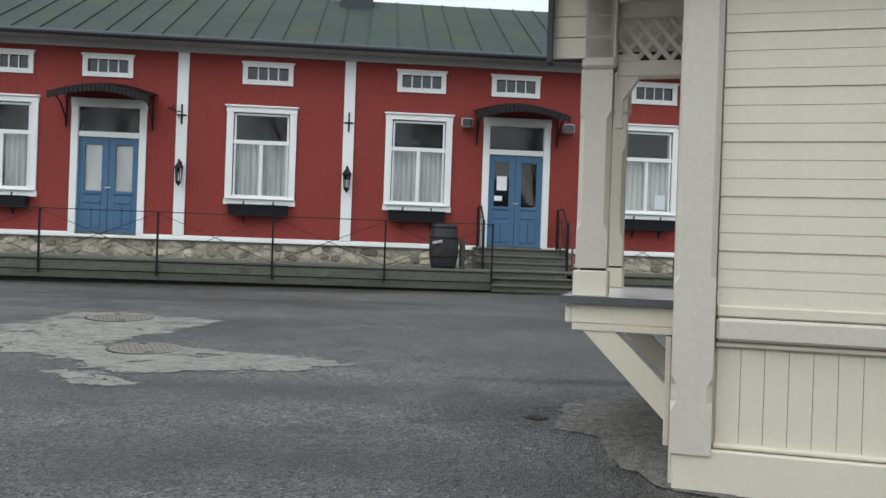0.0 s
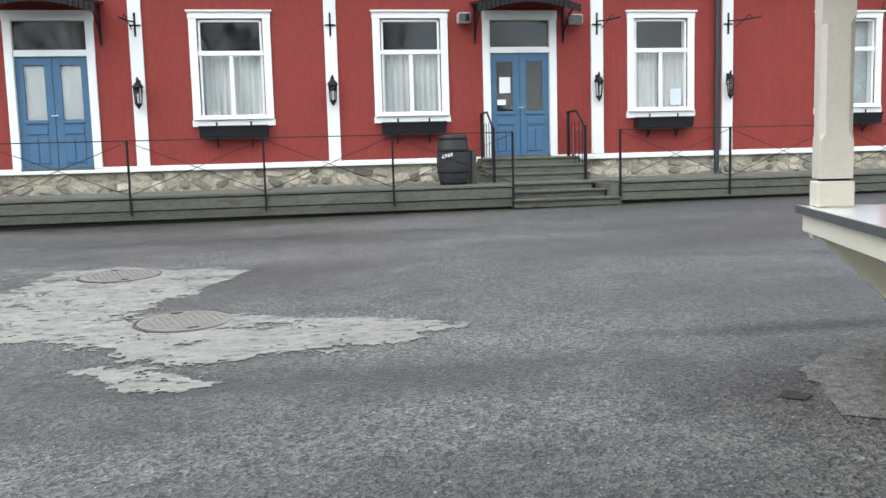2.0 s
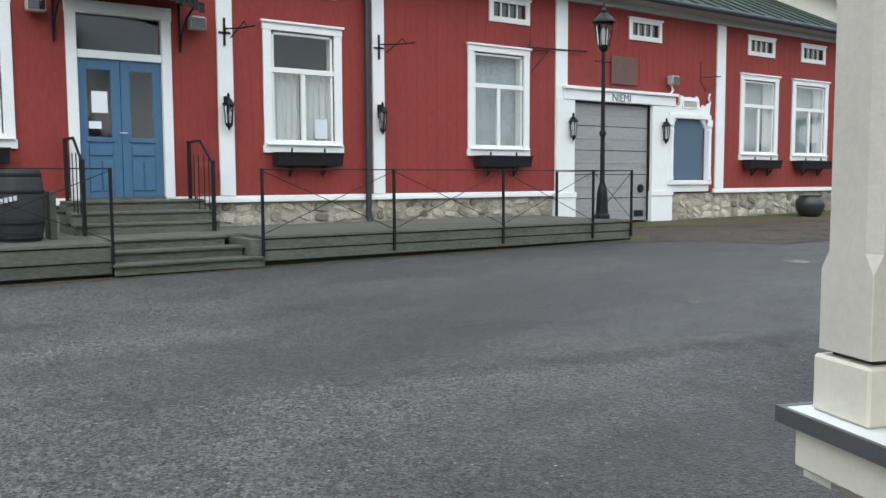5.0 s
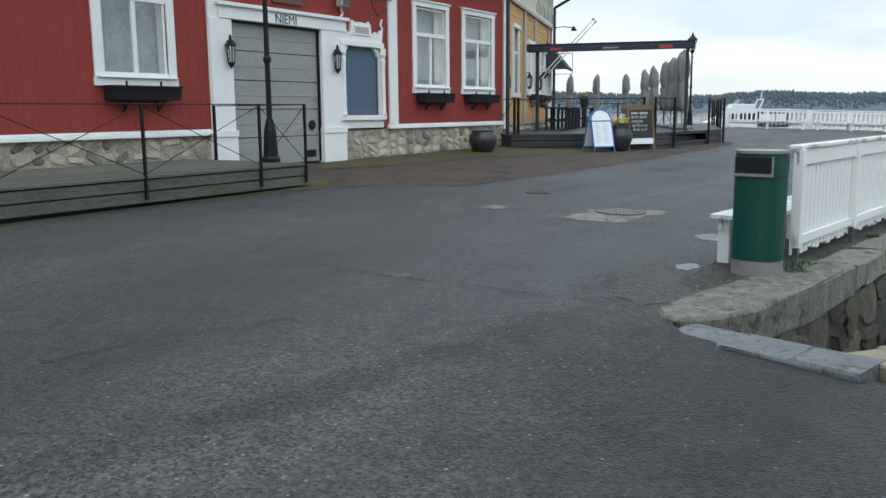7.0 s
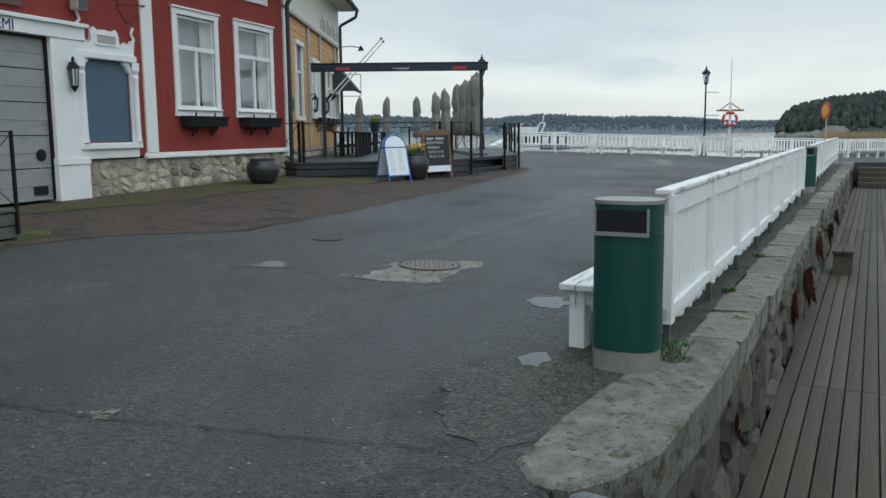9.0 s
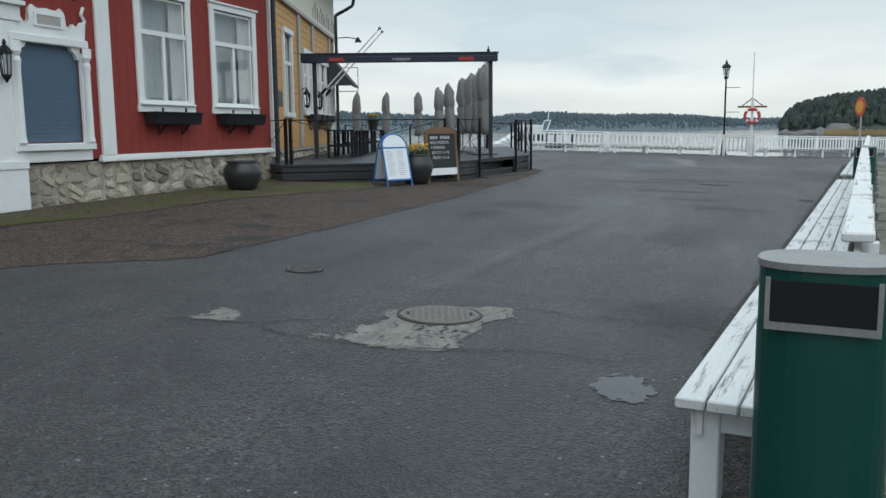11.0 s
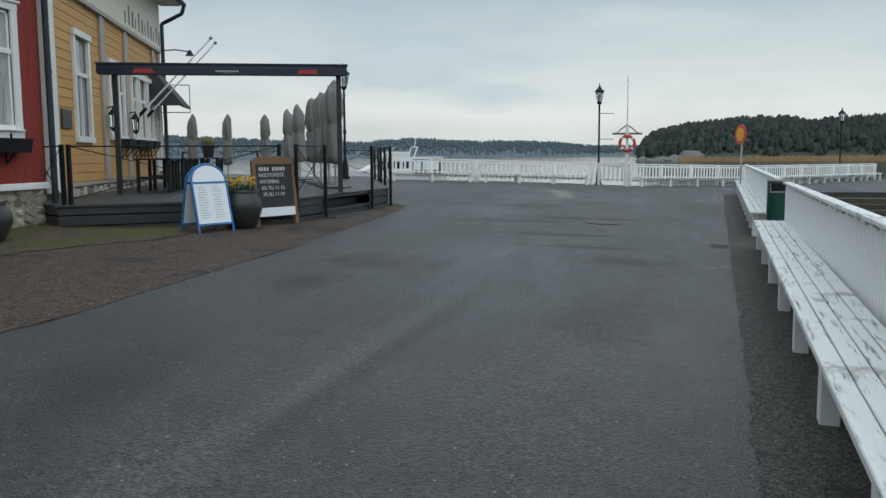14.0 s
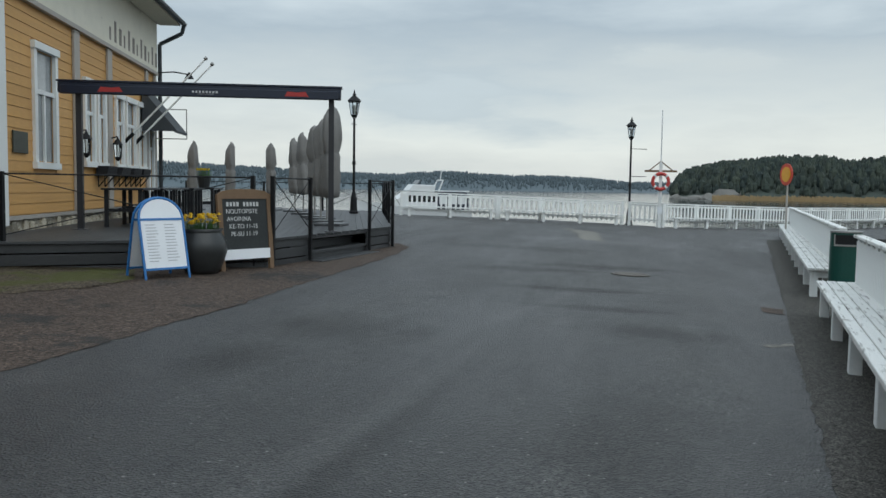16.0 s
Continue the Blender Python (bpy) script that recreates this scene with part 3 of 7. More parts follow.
for a, b in DOORS:
    HOLES.append((a + 0.14, b - 0.14, 1.2, 4.05))
HOLES.append((12.56, 15.02, 0.3, 3.25))
HOLES.append((15.72, 17.0, 1.52, 2.98))
X0, X1, ZB, ZT = -16.0, 22.9, 1.25, 5.55


def holed(bm, x0, x1, z0, z1, y0, y1, holes):
    xs = sorted({x0, x1, *[h for o in holes for h in o[:2] if x0 < h < x1]})
    for a, b in zip(xs, xs[1:]):
        mid = (a + b) / 2
        cuts = sorted((o[2], o[3]) for o in holes if o[0] < mid < o[1])
        z = z0
        for c, d in cuts:
            if c > z:
                B(bm, a, b, y0, y1, z, min(c, z1))
            z = max(z, d)
        if z < z1:
            B(bm, a, b, y0, y1, z, z1)
    return bm


part("boarding", holed(bmesh.new(), X0, X1, ZB, ZT, 0, 0.16, HOLES), RED, wall_n)
part("side_boarding", boxes((X1 - 0.16, X1, 0.162, 7.8, 1.25, 5.55)), RED, wall_n)
# cover strips between the boards
strip = mesh_of("cover_strip", boxes((-0.010, 0.010, -0.0025, 0, 0, 1)), RED)
x = X0 + 0.1
count = 0
while x < X1 - 0.05:
    spans = [(ZB + 0.06, ZT - 0.25)]
    for a, b, c, d in [(a - 0.02, b + 0.02, WZ0 - 0.1, WZ1 + 0.1) for a, b, _ in WINDOWS] + [(a - 0.02, b + 0.02, 4.62, 5.25) for a, b in VENTS] + [(a - 0.05, b + 0.05, 0, 4.4) for a, b in DOORS] + [(a, b, 0, 9) for a, b, _ in PILASTERS] + [(12.0, 15.9, 0, 3.66), (15.7, 17.4, 0, 3.6)]:
        if a < x < b:
            spans = [s for lo, hi in spans for s in ((lo, min(hi, c)), (max(lo, d), hi)) if s[1] - s[0] > 0.08]
    for lo, hi in spans:
        if x > -10 and count < 295:
            piece("cover_strip", strip, wall_n, Matrix.Translation((x, 0, lo)) @ Matrix.Diagonal((1, 1, hi - lo, 1)))
            count += 1
    x += 0.235
part("plinth", holed(bmesh.new(), X0, X1 - 0.02, -0.4, 1.2, 0.03, 0.35, [(12.56, 15.02, 0.3, 3.25)]), MORTAR, wall_n, "grey mortared field stone plinth")
for a, b in ((X0, 12.36), (17.35, X1 + 0.06)):
    part("base_board", boxes((a, b, -0.07, 0.03, 1.19, 1.255), (a, b, -0.035, 0.01, 1.255, 1.30)), WHITE, wall_n, "white sill board over the plinth", bev=0.008)
for a, b, z in PILASTERS:
    part("pilaster", boxes((a, b, -0.05, 0.0, z + 0.1, 5.32)), WHITE, wall_n, "white painted pilaster board", bev=0.006)
part("cornice", boxes((X0, X1 + 0.1, -0.10, 0.0, 5.32, 5.46), (X0, X1 + 0.1, -0.46, 0.0, 5.46, 5.54)), mat("grey_white_cornice", (0.42, 0.42, 0.41), 0.7, 0.1, 3, 0.1), wall_n, "grey white boxed cornice")
# near-black walls, so the rooms look unlit behind the glass
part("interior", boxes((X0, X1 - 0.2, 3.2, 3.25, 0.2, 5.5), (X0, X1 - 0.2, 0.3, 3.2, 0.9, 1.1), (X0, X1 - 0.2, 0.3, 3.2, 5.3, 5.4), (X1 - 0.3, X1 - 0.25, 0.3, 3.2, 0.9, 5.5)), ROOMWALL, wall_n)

RIDGE_Y, RIDGE_Z, EAVE_Y, EAVE_Z = 4.0, 7.85, -0.55, 5.55
roof = thing("roof", pose(0, FY, 0), "mossy dark green standing seam metal roof", "roof", kind="structure")
bm = bmesh.new()
prism(bm, [(EAVE_Y, EAVE_Z), (RIDGE_Y, RIDGE_Z), (2 * RIDGE_Y - EAVE_Y, EAVE_Z), (2 * RIDGE_Y - EAVE_Y, EAVE_Z - 0.05), (RIDGE_Y, RIDGE_Z - 0.08), (EAVE_Y, EAVE_Z - 0.05)], X0 - 0.4, X1 + 0.45, "x")
part("roof_sheet", bm, ROOF, roof)
ang = math.atan2(RIDGE_Z - EAVE_Z, RIDGE_Y - EAVE_Y)
seam = mesh_of("seam", boxes((-0.012, 0.012, 0, math.hypot(RIDGE_Z - EAVE_Z, RIDGE_Y - EAVE_Y), 0, 0.03)), ROOF)
for k in range(62):
    piece("seam", seam, roof, Matrix.Translation((X0 + k * 0.63 + 0.05 * math.sin(k * 1.7), EAVE_Y, EAVE_Z)) @ Matrix.Rotation(ang, 4, "X"))
part("gutter", tube(bmesh.new(), (X0, EAVE_Y - 0.03, 5.50), (X1 + 0.45, EAVE_Y - 0.03, 5.50), 0.065, n=10), GUTTER, roof, "dark metal gutter")
part("gable", prism(bmesh.new(), [(0.0, 5.5), (8.0, 5.5), (4.0, 7.7)], X1 - 0.14, X1 - 0.01, "x"), RED, roof)
part("roof_hatch", boxes((-1.1, -0.25, 3.2, 3.9, 7.35, 8.05)), GUTTER, roof, "small dark roof hatch", bev=0.02)


def window(x0, x1, curtain, k):
    w = thing(f"window_{k}", pose((x0 + x1) / 2, FY, WZ0), "white framed window with curtains and a top pane" if curtain else "white framed three pane window", "window", kind="structure")
    h, H = (x1 - x0) / 2, WZ1 - WZ0
    part("casing", boxes((-h, -h + 0.15, -0.045, 0, 0.13, H - 0.13), (h - 0.15, h, -0.045, 0, 0.13, H - 0.13), (-h - 0.01, h + 0.01, -0.05, 0, H - 0.15, H - 0.03), (-h - 0.04, h + 0.04, -0.085, 0, H - 0.03, H + 0.01), (-h - 0.02, h + 0.02, -0.05, 0, 0.0, 0.13)), WHITE, w, bev=0.006)
    part("window_sill", boxes((-h + 0.02, h - 0.02, -0.10, 0.0, 0.125, 0.155)), WHITE, w, bev=0.005)
    i, zt = h - 0.15, H - 0.15
    bar = 0.155 + (zt - 0.155) * 0.655
    part("window_frame", boxes((-i, -i + 0.06, 0.0, 0.05, 0.15, zt), (i - 0.06, i, 0.0, 0.05, 0.15, zt), (-i, i, 0.0, 0.05, zt - 0.06, zt), (-i, i, -0.015, 0.05, 0.15, 0.22), (-i, i, -0.02, 0.05, bar - 0.045, bar + 0.045), (-0.04, 0.04, -0.012, 0.05, 0.2, bar)), WHITE, w, bev=0.004)
    part("lining", boxes((-i + 0.02, -i + 0.035, 0.051, 0.2, 0.15, zt - 0.02), (i - 0.035, i - 0.02, 0.051, 0.2, 0.15, zt - 0.02), (-i + 0.035, i - 0.035, 0.051, 0.2, zt - 0.035, zt - 0.02), (-i + 0.035, i - 0.035, 0.051, 0.2, 0.15, 0.165)), WHITE, w, "white reveal lining")
    for a, b, c, d in ((-i + 0.06, -0.04, 0.22, bar - 0.045), (0.04, i - 0.06, 0.22, bar - 0.045), (-i + 0.06, i - 0.06, bar + 0.045, zt - 0.06)):
        p = part("pane", boxes((a, b, 0.022, 0.028, c, d)), GLASS, w)
        p.visible_shadow = False
    if curtain:
        for a, b in ((-i - 0.06, 0.0), (0.0, i + 0.06)):
            bm = bmesh.new()
            n = 40
            row = [[bm.verts.new((a + (b - a) * q / n, 0.16 + 0.03 * math.sin(q * 0.9 + k) + 0.012 * math.sin(q * 2.3), z)) for q in range(n + 1)] for z in (0.15, bar + 0.02)]
            for q in range(n):
                bm.faces.new((row[0][q], row[0][q + 1], row[1][q + 1], row[1][q]))
            part("curtain", bm, CURTAIN, w, "pale gathered curtain", smooth=True)
    else:
        part("blind", boxes((-i - 0.05, i + 0.05, 0.25, 0.255, 0.12, zt + 0.05)), BLIND, w, "pale grey blind behind the glass")
    if x0 > 15:
        for sx in (-1, 1):
            bm = bmesh.new()
            n = 14
            row = [[bm.verts.new((sx * (i - 0.02 - (i * 0.42) * q / n), 0.16 + 0.03 * math.sin(q * 1.3), z)) for q in range(n + 1)] for z in (0.15, bar + (0.62 if x0 > 15 else 0.02))]
            for q in range(n):
                bm.faces.new((row[0][q], row[0][q + 1], row[1][q + 1], row[1][q]))
            part("curtain", bm, CURTAIN, w, "narrow pale side curtain", smooth=True)
    return w


def flower_box(x0, x1):
    c, h = (x0 + x1) / 2, (x1 - x0) / 2 - 0.12
    o = thing("window_box", pose(c, FY, 1.7), "empty black wooden window box on iron brackets", "planter", "window boxes on the red wall")
    part("body", prism(bmesh.new(), [(-0.30, 0.31), (-0.05, 0.31), (-0.05, 0.10), (-0.25, 0.10)], -h, h, "x"), BLACKBOX, o, bev=0.008)
    part("rim", boxes((-h - 0.01, h + 0.01, -0.32, -0.05, 0.30, 0.325)), BLACKBOX, o)
    for s in (-0.5, 0.5):
        part("bracket", pipe(bmesh.new(), [(s * h, -0.06, 0.12), (s * h, -0.06, -0.08), (s * h, -0.22, 0.10)], 0.016, 6), IRON, o)
        part("clip", tube(bmesh.new(), (s * h, -0.17, 0.32), (s * h, -0.17, 0.40), 0.018, n=6), IRON, o)


for k, (a, b, c) in enumerate(WINDOWS):
    window(a, b, c, k + 1)
    flower_box(a, b)
notice = tagged(part("paper_notice", boxes((6.42, 6.66, FY + 0.034, FY + 0.037, 2.28, 2.62)), PAPER), "white paper notice taped inside a window", "notice")

for k, (a, b) in enumerate(VENTS):
    o = thing(f"window_{k + 11}", pose((a + b) / 2, FY, 4.69), "small white framed attic window with four panes", "window", kind="structure")
    h = (b - a) / 2
    part("casing", boxes((-h, -h + 0.11, -0.04, 0, 0.0, 0.49), (h - 0.11, h, -0.04, 0, 0.0, 0.49), (-h + 0.11, h - 0.11, -0.04, 0, 0.39, 0.49), (-h + 0.11, h - 0.11, -0.04, 0, 0.0, 0.11), (-h - 0.03, h + 0.03, -0.06, 0, 0.47, 0.51)), WHITE, o, bev=0.006)
    part("window_frame", boxes(*[(-h + 0.11 + (2 * h - 0.22) * q / 4 - 0.013, -h + 0.11 + (2 * h - 0.22) * q / 4 + 0.013, -0.01, 0.03, 0.11, 0.39) for q in range(1, 4)]), WHITE, o)
    part("pane", boxes((-h + 0.11, h - 0.11, 0.035, 0.04, 0.11, 0.39)), DARKGLASS, o)


def double_door(x0, x1, k, papers):
    w, H = (x1 - x0) / 2, 2.92
    o = thing(f"door_{k}", pose((x0 + x1) / 2, FY, 1.28), "blue panelled double door with a glazed fanlight", "door", kind="structure")
    part("door_frame", boxes((-w, -w + 0.15, -0.05, 0.05, 0, H), (w - 0.15, w, -0.05, 0.05, 0, H), (-w - 0.01, w + 0.01, -0.06, 0.05, H - 0.17, H + 0.02), (-w + 0.15, w - 0.15, -0.02, 0.06, 2.10, 2.22)), WHITE, o, bev=0.006)
    part("threshold", boxes((-w + 0.15, w - 0.15, -0.06, 0.1, -0.03, 0.02)), DECKWOOD, o)
    p = part("fanlight", boxes((-w + 0.15, w - 0.15, 0.04, 0.05, 2.22, H - 0.17)), GLASS, o)
    p.visible_shadow = False
    i = w - 0.15
    for s in (-1, 1):
        a, b = (-i, -0.004) if s < 0 else (0.004, i)
        m, f = (a + b) / 2, (b - a) / 2
        g = f * 0.56
        leaf = part("leaf", boxes((a, m - g, 0.03, 0.08, 0.02, 2.10), (m + g, b, 0.03, 0.08, 0.02, 2.10), (m - g, m + g, 0.03, 0.08, 1.94, 2.10), (m - g, m + g, 0.031, 0.079, 0.02, 0.93)), BLUE, o, bev=0.005)
        part("moulding", boxes((m - g - 0.03, m + g + 0.03, 0.005, 0.03, 0.86, 0.93), (m - g, m + g, 0.008, 0.03, 0.66, 0.80), (m - g, m - 0.012, 0.012, 0.03, 0.12, 0.58), (m + 0.012, m + g, 0.012, 0.03, 0.12, 0.58)), BLUE, leaf, bev=0.006)
        q = part("pane", boxes((m - g, m + g, 0.05, 0.056, 0.93, 1.94)), GLASS, leaf)
        q.visible_shadow = False
        if papers and s < 0:
            part("notice", boxes((m - 0.11, m + 0.12, 0.044, 0.047, 1.30, 1.62)), PAPER, leaf, "white paper notice")
            part("notice", boxes((m - 0.16, m + 0.02, 0.044, 0.047, 1.06, 1.17)), PAPER, leaf, "small white paper notice")
        if not papers:
            part("blind", boxes((m - g, m + g, 0.075, 0.08, 0.93, 1.94)), CURTAIN, leaf, "pale blind behind the glass")
    part("door_handle", pipe(bmesh.new(), [(0.06, 0.03, 1.0), (0.06, -0.04, 1.0), (-0.05, -0.04, 1.0)], 0.011, 8), CHROME, o)


for k, (a, b) in enumerate(DOORS):
    double_door(a, b, k + 1, k == 1)


def canopy(cx):
    o = thing("door_canopy", pose(cx, FY, 4.17), "black ribbed iron canopy over a door", "canopy", "canopies over the blue doors")
    bm = bmesh.new()
    n, R = 22, []
    for y, dz in ((0.0, 0.18), (-0.85, 0.0)):
        R.append([[bm.verts.new((-0.99 + 1.98 * k / n, y, dz + 0.19 * math.sin(math.pi * k / n) + t)) for k in range(n + 1)] for t in (0, 0.02)])
    for k in range(n):
        bm.faces.new((R[0][1][k], R[0][1][k + 1], R[1][1][k + 1], R[1][1][k]))
        bm.faces.new((R[0][0][k], R[1][0][k], R[1][0][k + 1], R[0][0][k + 1]))
        bm.faces.new((R[1][0][k], R[1][1][k], R[1][1][k + 1], R[1][0][k + 1]))
    part("sheet", bm, IRON, o)
    for k in range(n + 1):
        z = 0.19 * math.sin(math.pi * k / n)
        part("rib", tube(bmesh.new(), (-0.99 + 1.98 * k / n, 0, 0.20 + z), (-0.99 + 1.98 * k / n, -0.86, 0.02 + z), 0.018, n=6), IRON, o)
    tab = mesh_of("valance_tab", boxes((-0.038, 0.038, -0.865, -0.85, -0.12, 0.03)), IRON)
    for k in range(n + 1):
        piece("valance_tab", tab, o, pose(-0.99 + 1.98 * k / n, 0, 0.19 * math.sin(math.pi * k / n)))
    for s in (-1, 1):
        pts = [(s * 0.92, -0.02, -0.55), (s * 0.92, -0.10, -0.35), (s * 0.92, -0.38, -0.12), (s * 0.92, -0.75, 0.0)]
        part("bracket", pipe(pipe(bmesh.new(), pts, 0.018, 6), [(s * 0.92, -0.02, 0.15), (s * 0.92, -0.02, -0.6)], 0.018, 6), IRON, o, "curled iron bracket")


canopy(-5.86)
canopy(3.15)


def wall_lantern(x, z):
    o = thing("wall_lantern", pose(x, FY - 0.05, z), "black iron wall lantern with clear glass", "lantern", "lanterns on the white pilasters")
    part("bracket", pipe(bmesh.new(), [(0, 0, 0.12), (0, -0.12, 0.16), (0, -0.12, 0.22)], 0.014, 6), IRON, o)
    part("backplate", boxes((-0.04, 0.04, -0.012, 0, -0.05, 0.2)), IRON, o, bev=0.004)
    part("glass", lathe(bmesh.new(), [(0.055, -0.24), (0.075, 0.05)], 6, 0, -0.12), LAMPGLASS, o)
    for k in range(6):
        a = math.pi * k / 3
        bar_bm = tube(bmesh.new(), (0.058 * math.cos(a), -0.12 + 0.058 * math.sin(a), -0.25), (0.08 * math.cos(a), -0.12 + 0.08 * math.sin(a), 0.06), 0.009, n=5)
        part("cage_bar", bar_bm, IRON, o)
    part("cap", lathe(bmesh.new(), [(0.11, 0.05), (0.10, 0.075), (0.05, 0.14), (0.022, 0.17), (0.03, 0.2), (0.008, 0.25)], 6, 0, -0.12), IRON, o)
    part("base", lathe(bmesh.new(), [(0.01, -0.35), (0.03, -0.31), (0.065, -0.27), (0.062, -0.24)], 6, 0, -0.12), IRON, o)


for x in (-4.31, -0.66, 4.78, 7.68, 12.42, 15.4):
    wall_lantern(x, 2.72)


def wall_anchor(x, z, arm):
    o = thing("wall_anchor", pose(x, FY - 0.05, z), "black wrought iron wall anchor on a pilaster", "ironwork", "wall anchors")
    bm = boxes((-0.018, 0.018, -0.02, 0.0, -0.22, 0.22), (-0.10, 0.10, -0.02, 0.0, -0.03, 0.0))
    if arm:
        pipe(bm, [(0, -0.01, 0.05), (0.25 * arm, -0.25, 0.04), (0.48 * arm, -0.48, 0.06)], 0.014, 6)
        pipe(bm, [(0.1 * arm, -0.1, -0.1), (0.22 * arm, -0.25, 0.04), (0.3 * arm, -0.34, 0.14), (0.36 * arm, -0.38, 0.04)], 0.01, 6)
    part("iron", bm, IRON, o)


for x, arm in ((-4.31, -0.4), (-0.66, 0), (4.78, 0.7), (7.68, 1.0)):
    wall_anchor(x, 3.95, arm)
o = thing("sign_bracket", pose(12.15, FY - 0.05, 4.25), "empty black iron sign bracket", "ironwork", "empty sign brackets")
part("arm", pipe(bmesh.new(), [(-0.9, -0.02, 0.0), (0.75, -0.02, 0.05)], 0.014, 6), IRON, o)
part("brace", pipe(bmesh.new(), [(-0.85, -0.02, 0.15), (-0.9, -0.02, -0.05), (-0.35, -0.02, -0.02), (-0.85, -0.02, -0.5)], 0.012, 6), IRON, o)
o = thing("sign_bracket", pose(17.5, FY - 0.06, 3.95), "empty black iron sign bracket", "ironwork", "empty sign brackets")
part("arm", pipe(bmesh.new(), [(-1.15, -0.3, -0.02), (0.0, 0, 0.12)], 0.014, 6), IRON, o)
part("brace", pipe(bmesh.new(), [(-1.12, -0.29, 0.35), (-1.12, -0.29, -0.1), (-0.8, -0.2, -0.3), (-0.3, -0.1, -0.1)], 0.01, 6), IRON, o)


def downpipe(x):
    o = thing("downpipe", pose(x, FY - 0.12, 0.75), "dark metal rainwater downpipe on the red wall", "downpipe", "downpipes")
    part("pipe", pipe(bmesh.new(), [(0.35, -0.35, 4.72), (0.12, -0.12, 4.35), (0, 0, 4.1), (0, 0, 0.12), (0, -0.12, -0.03)], 0.055, 10), GUTTER, o)
    for z in (0.9, 2.4, 3.8):
        part("clamp", tube(bmesh.new(), (0, 0, z), (0, 0, z + 0.05), 0.064, n=10), GUTTER, o)


downpipe(7.40)
downpipe(22.98)

# garage door, its surround, and the blind window beside it
g = thing("door_3", pose(13.79, FY, 0.58), "grey panelled garage door", "garage door", kind="structure")
for k in range(5):
    part("panel", boxes((-1.23, 1.23, 0.05, 0.09, 0.01 + 0.534 * k, 0.53 + 0.534 * k), (-1.23, 1.23, 0.042, 0.05, 0.01 + 0.534 * k, 0.03 + 0.534 * k), (-1.23, 1.23, 0.042, 0.05, 0.25 + 0.534 * k, 0.27 + 0.534 * k)), GARAGE, g, bev=0.004)
# black strips paint the shaded gap between door and surround
part("gap_shade_strip", boxes((-1.228, -1.19, 0.0, 0.041, 0.0, 2.67), (1.19, 1.228, 0.0, 0.041, 0.0, 2.67), (-1.19, 1.19, 0.0, 0.041, 2.63, 2.67)), IRON, g, "black strip for the shaded gap round the door")
part("latch", lathe(bmesh.new(), [(0.06, 0), (0.10, 0.01), (0.10, 0.03), (0.05, 0.04)], 12), IRON, g, m=pose(0.98, 0.05, 0.75, 90))
part("vent", boxes((0.78, 1.08, 0.03, 0.05, 0.10, 0.24)), IRON, g)
s = thing("garage_surround", pose(13.79, FY, 0.55), "white wooden surround of a garage door", "door surround", kind="structure")
part("lintel", boxes((-1.55, 2.02, -0.10, 0.0, 2.70, 2.92), (-1.6, 2.07, -0.16, 0.0, 2.92, 2.99)), WHITE, s, bev=0.01)
for a, b in ((1.23, 1.93), (-1.75, -1.23)):
    part("post", boxes((a, b, -0.08, 0.0, 0.72, 2.70), (a - 0.03, b + 0.03, -0.12, 0.0, 0.60, 0.72), (a - 0.02, b + 0.02, -0.10, 0.3, 0.0, 0.60)), WHITE, s, bev=0.008)
board = thing("name_board", pose(13.95, FY - 0.10, 3.26), "white lintel board with dark blue capital letters", "sign")
part("board", boxes((-0.55, 0.55, -0.012, 0.0, 0.0, 0.20)), WHITE, board)
lettering("letters", "NIEMI", 0.24, mat("dark_blue_letters", (0.02, 0.035, 0.07), 0.6, 0.1, 5, 0), board, pose(0.0, -0.016, 0.015, 90))
plaque = thing("plaque", pose(14.1, FY - 0.03, 3.66), "weathered brown wooden wall plaque", "plaque")
part("panel", boxes((-0.42, 0.42, -0.03, 0, 0, 0.62)), mat("brown_plaque_wood", (0.13, 0.075, 0.06), 0.8, 0.2, 4, 0.2), plaque, bev=0.01)
n = thing("window_8", pose(16.36, FY, 1.28), "blue shuttered window in a carved white surround", "window", kind="structure")
shutter = part("shutter", boxes((-0.66, 0.66, 0.03, 0.06, 0.22, 1.74)), SLATEBLUE, n)
lath = mesh_of("shutter_slat", boxes((-0.64, 0.64, -0.004, 0.004, 0.0, 0.062)), SLATEBLUE)
for k in range(22):
    piece("shutter_slat", lath, shutter, pose(0, 0.026, 0.25 + 0.066 * k, 4))
part("surround", boxes((-0.78, -0.63, -0.105, 0, 0.22, 1.62), (0.63, 0.76, -0.07, 0, 0.22, 1.62), (-0.78, 0.78, -0.105, 0, 1.70, 1.82), (-0.80, 0.80, -0.13, 0, 0.12, 0.23), (-0.78, 0.78, -0.06, 0, -0.05, 0.12)), WHITE, n, bev=0.012)
for sx in (-1, 1):
    part("capital", boxes((sx * 0.71 - 0.10, sx * 0.71 + 0.10, -0.125, -0.106, 1.55, 1.70)), WHITE, n, bev=0.008)
    part("corner_spandrel", prism(bmesh.new(), [(sx * 0.64, 1.71), (sx * 0.44, 1.71), (sx * 0.47, 1.64), (sx * 0.55, 1.60), (sx * 0.58, 1.52), (sx * 0.64, 1.50)], -0.05, 0.02, "y"), WHITE, n)
    part("half_column", lathe(bmesh.new(), [(0.075, 0.24), (0.06, 0.34), (0.055, 1.3), (0.07, 1.42), (0.05, 1.48), (0.08, 1.545)], 12, sx * 0.70, -0.10), WHITE, n)
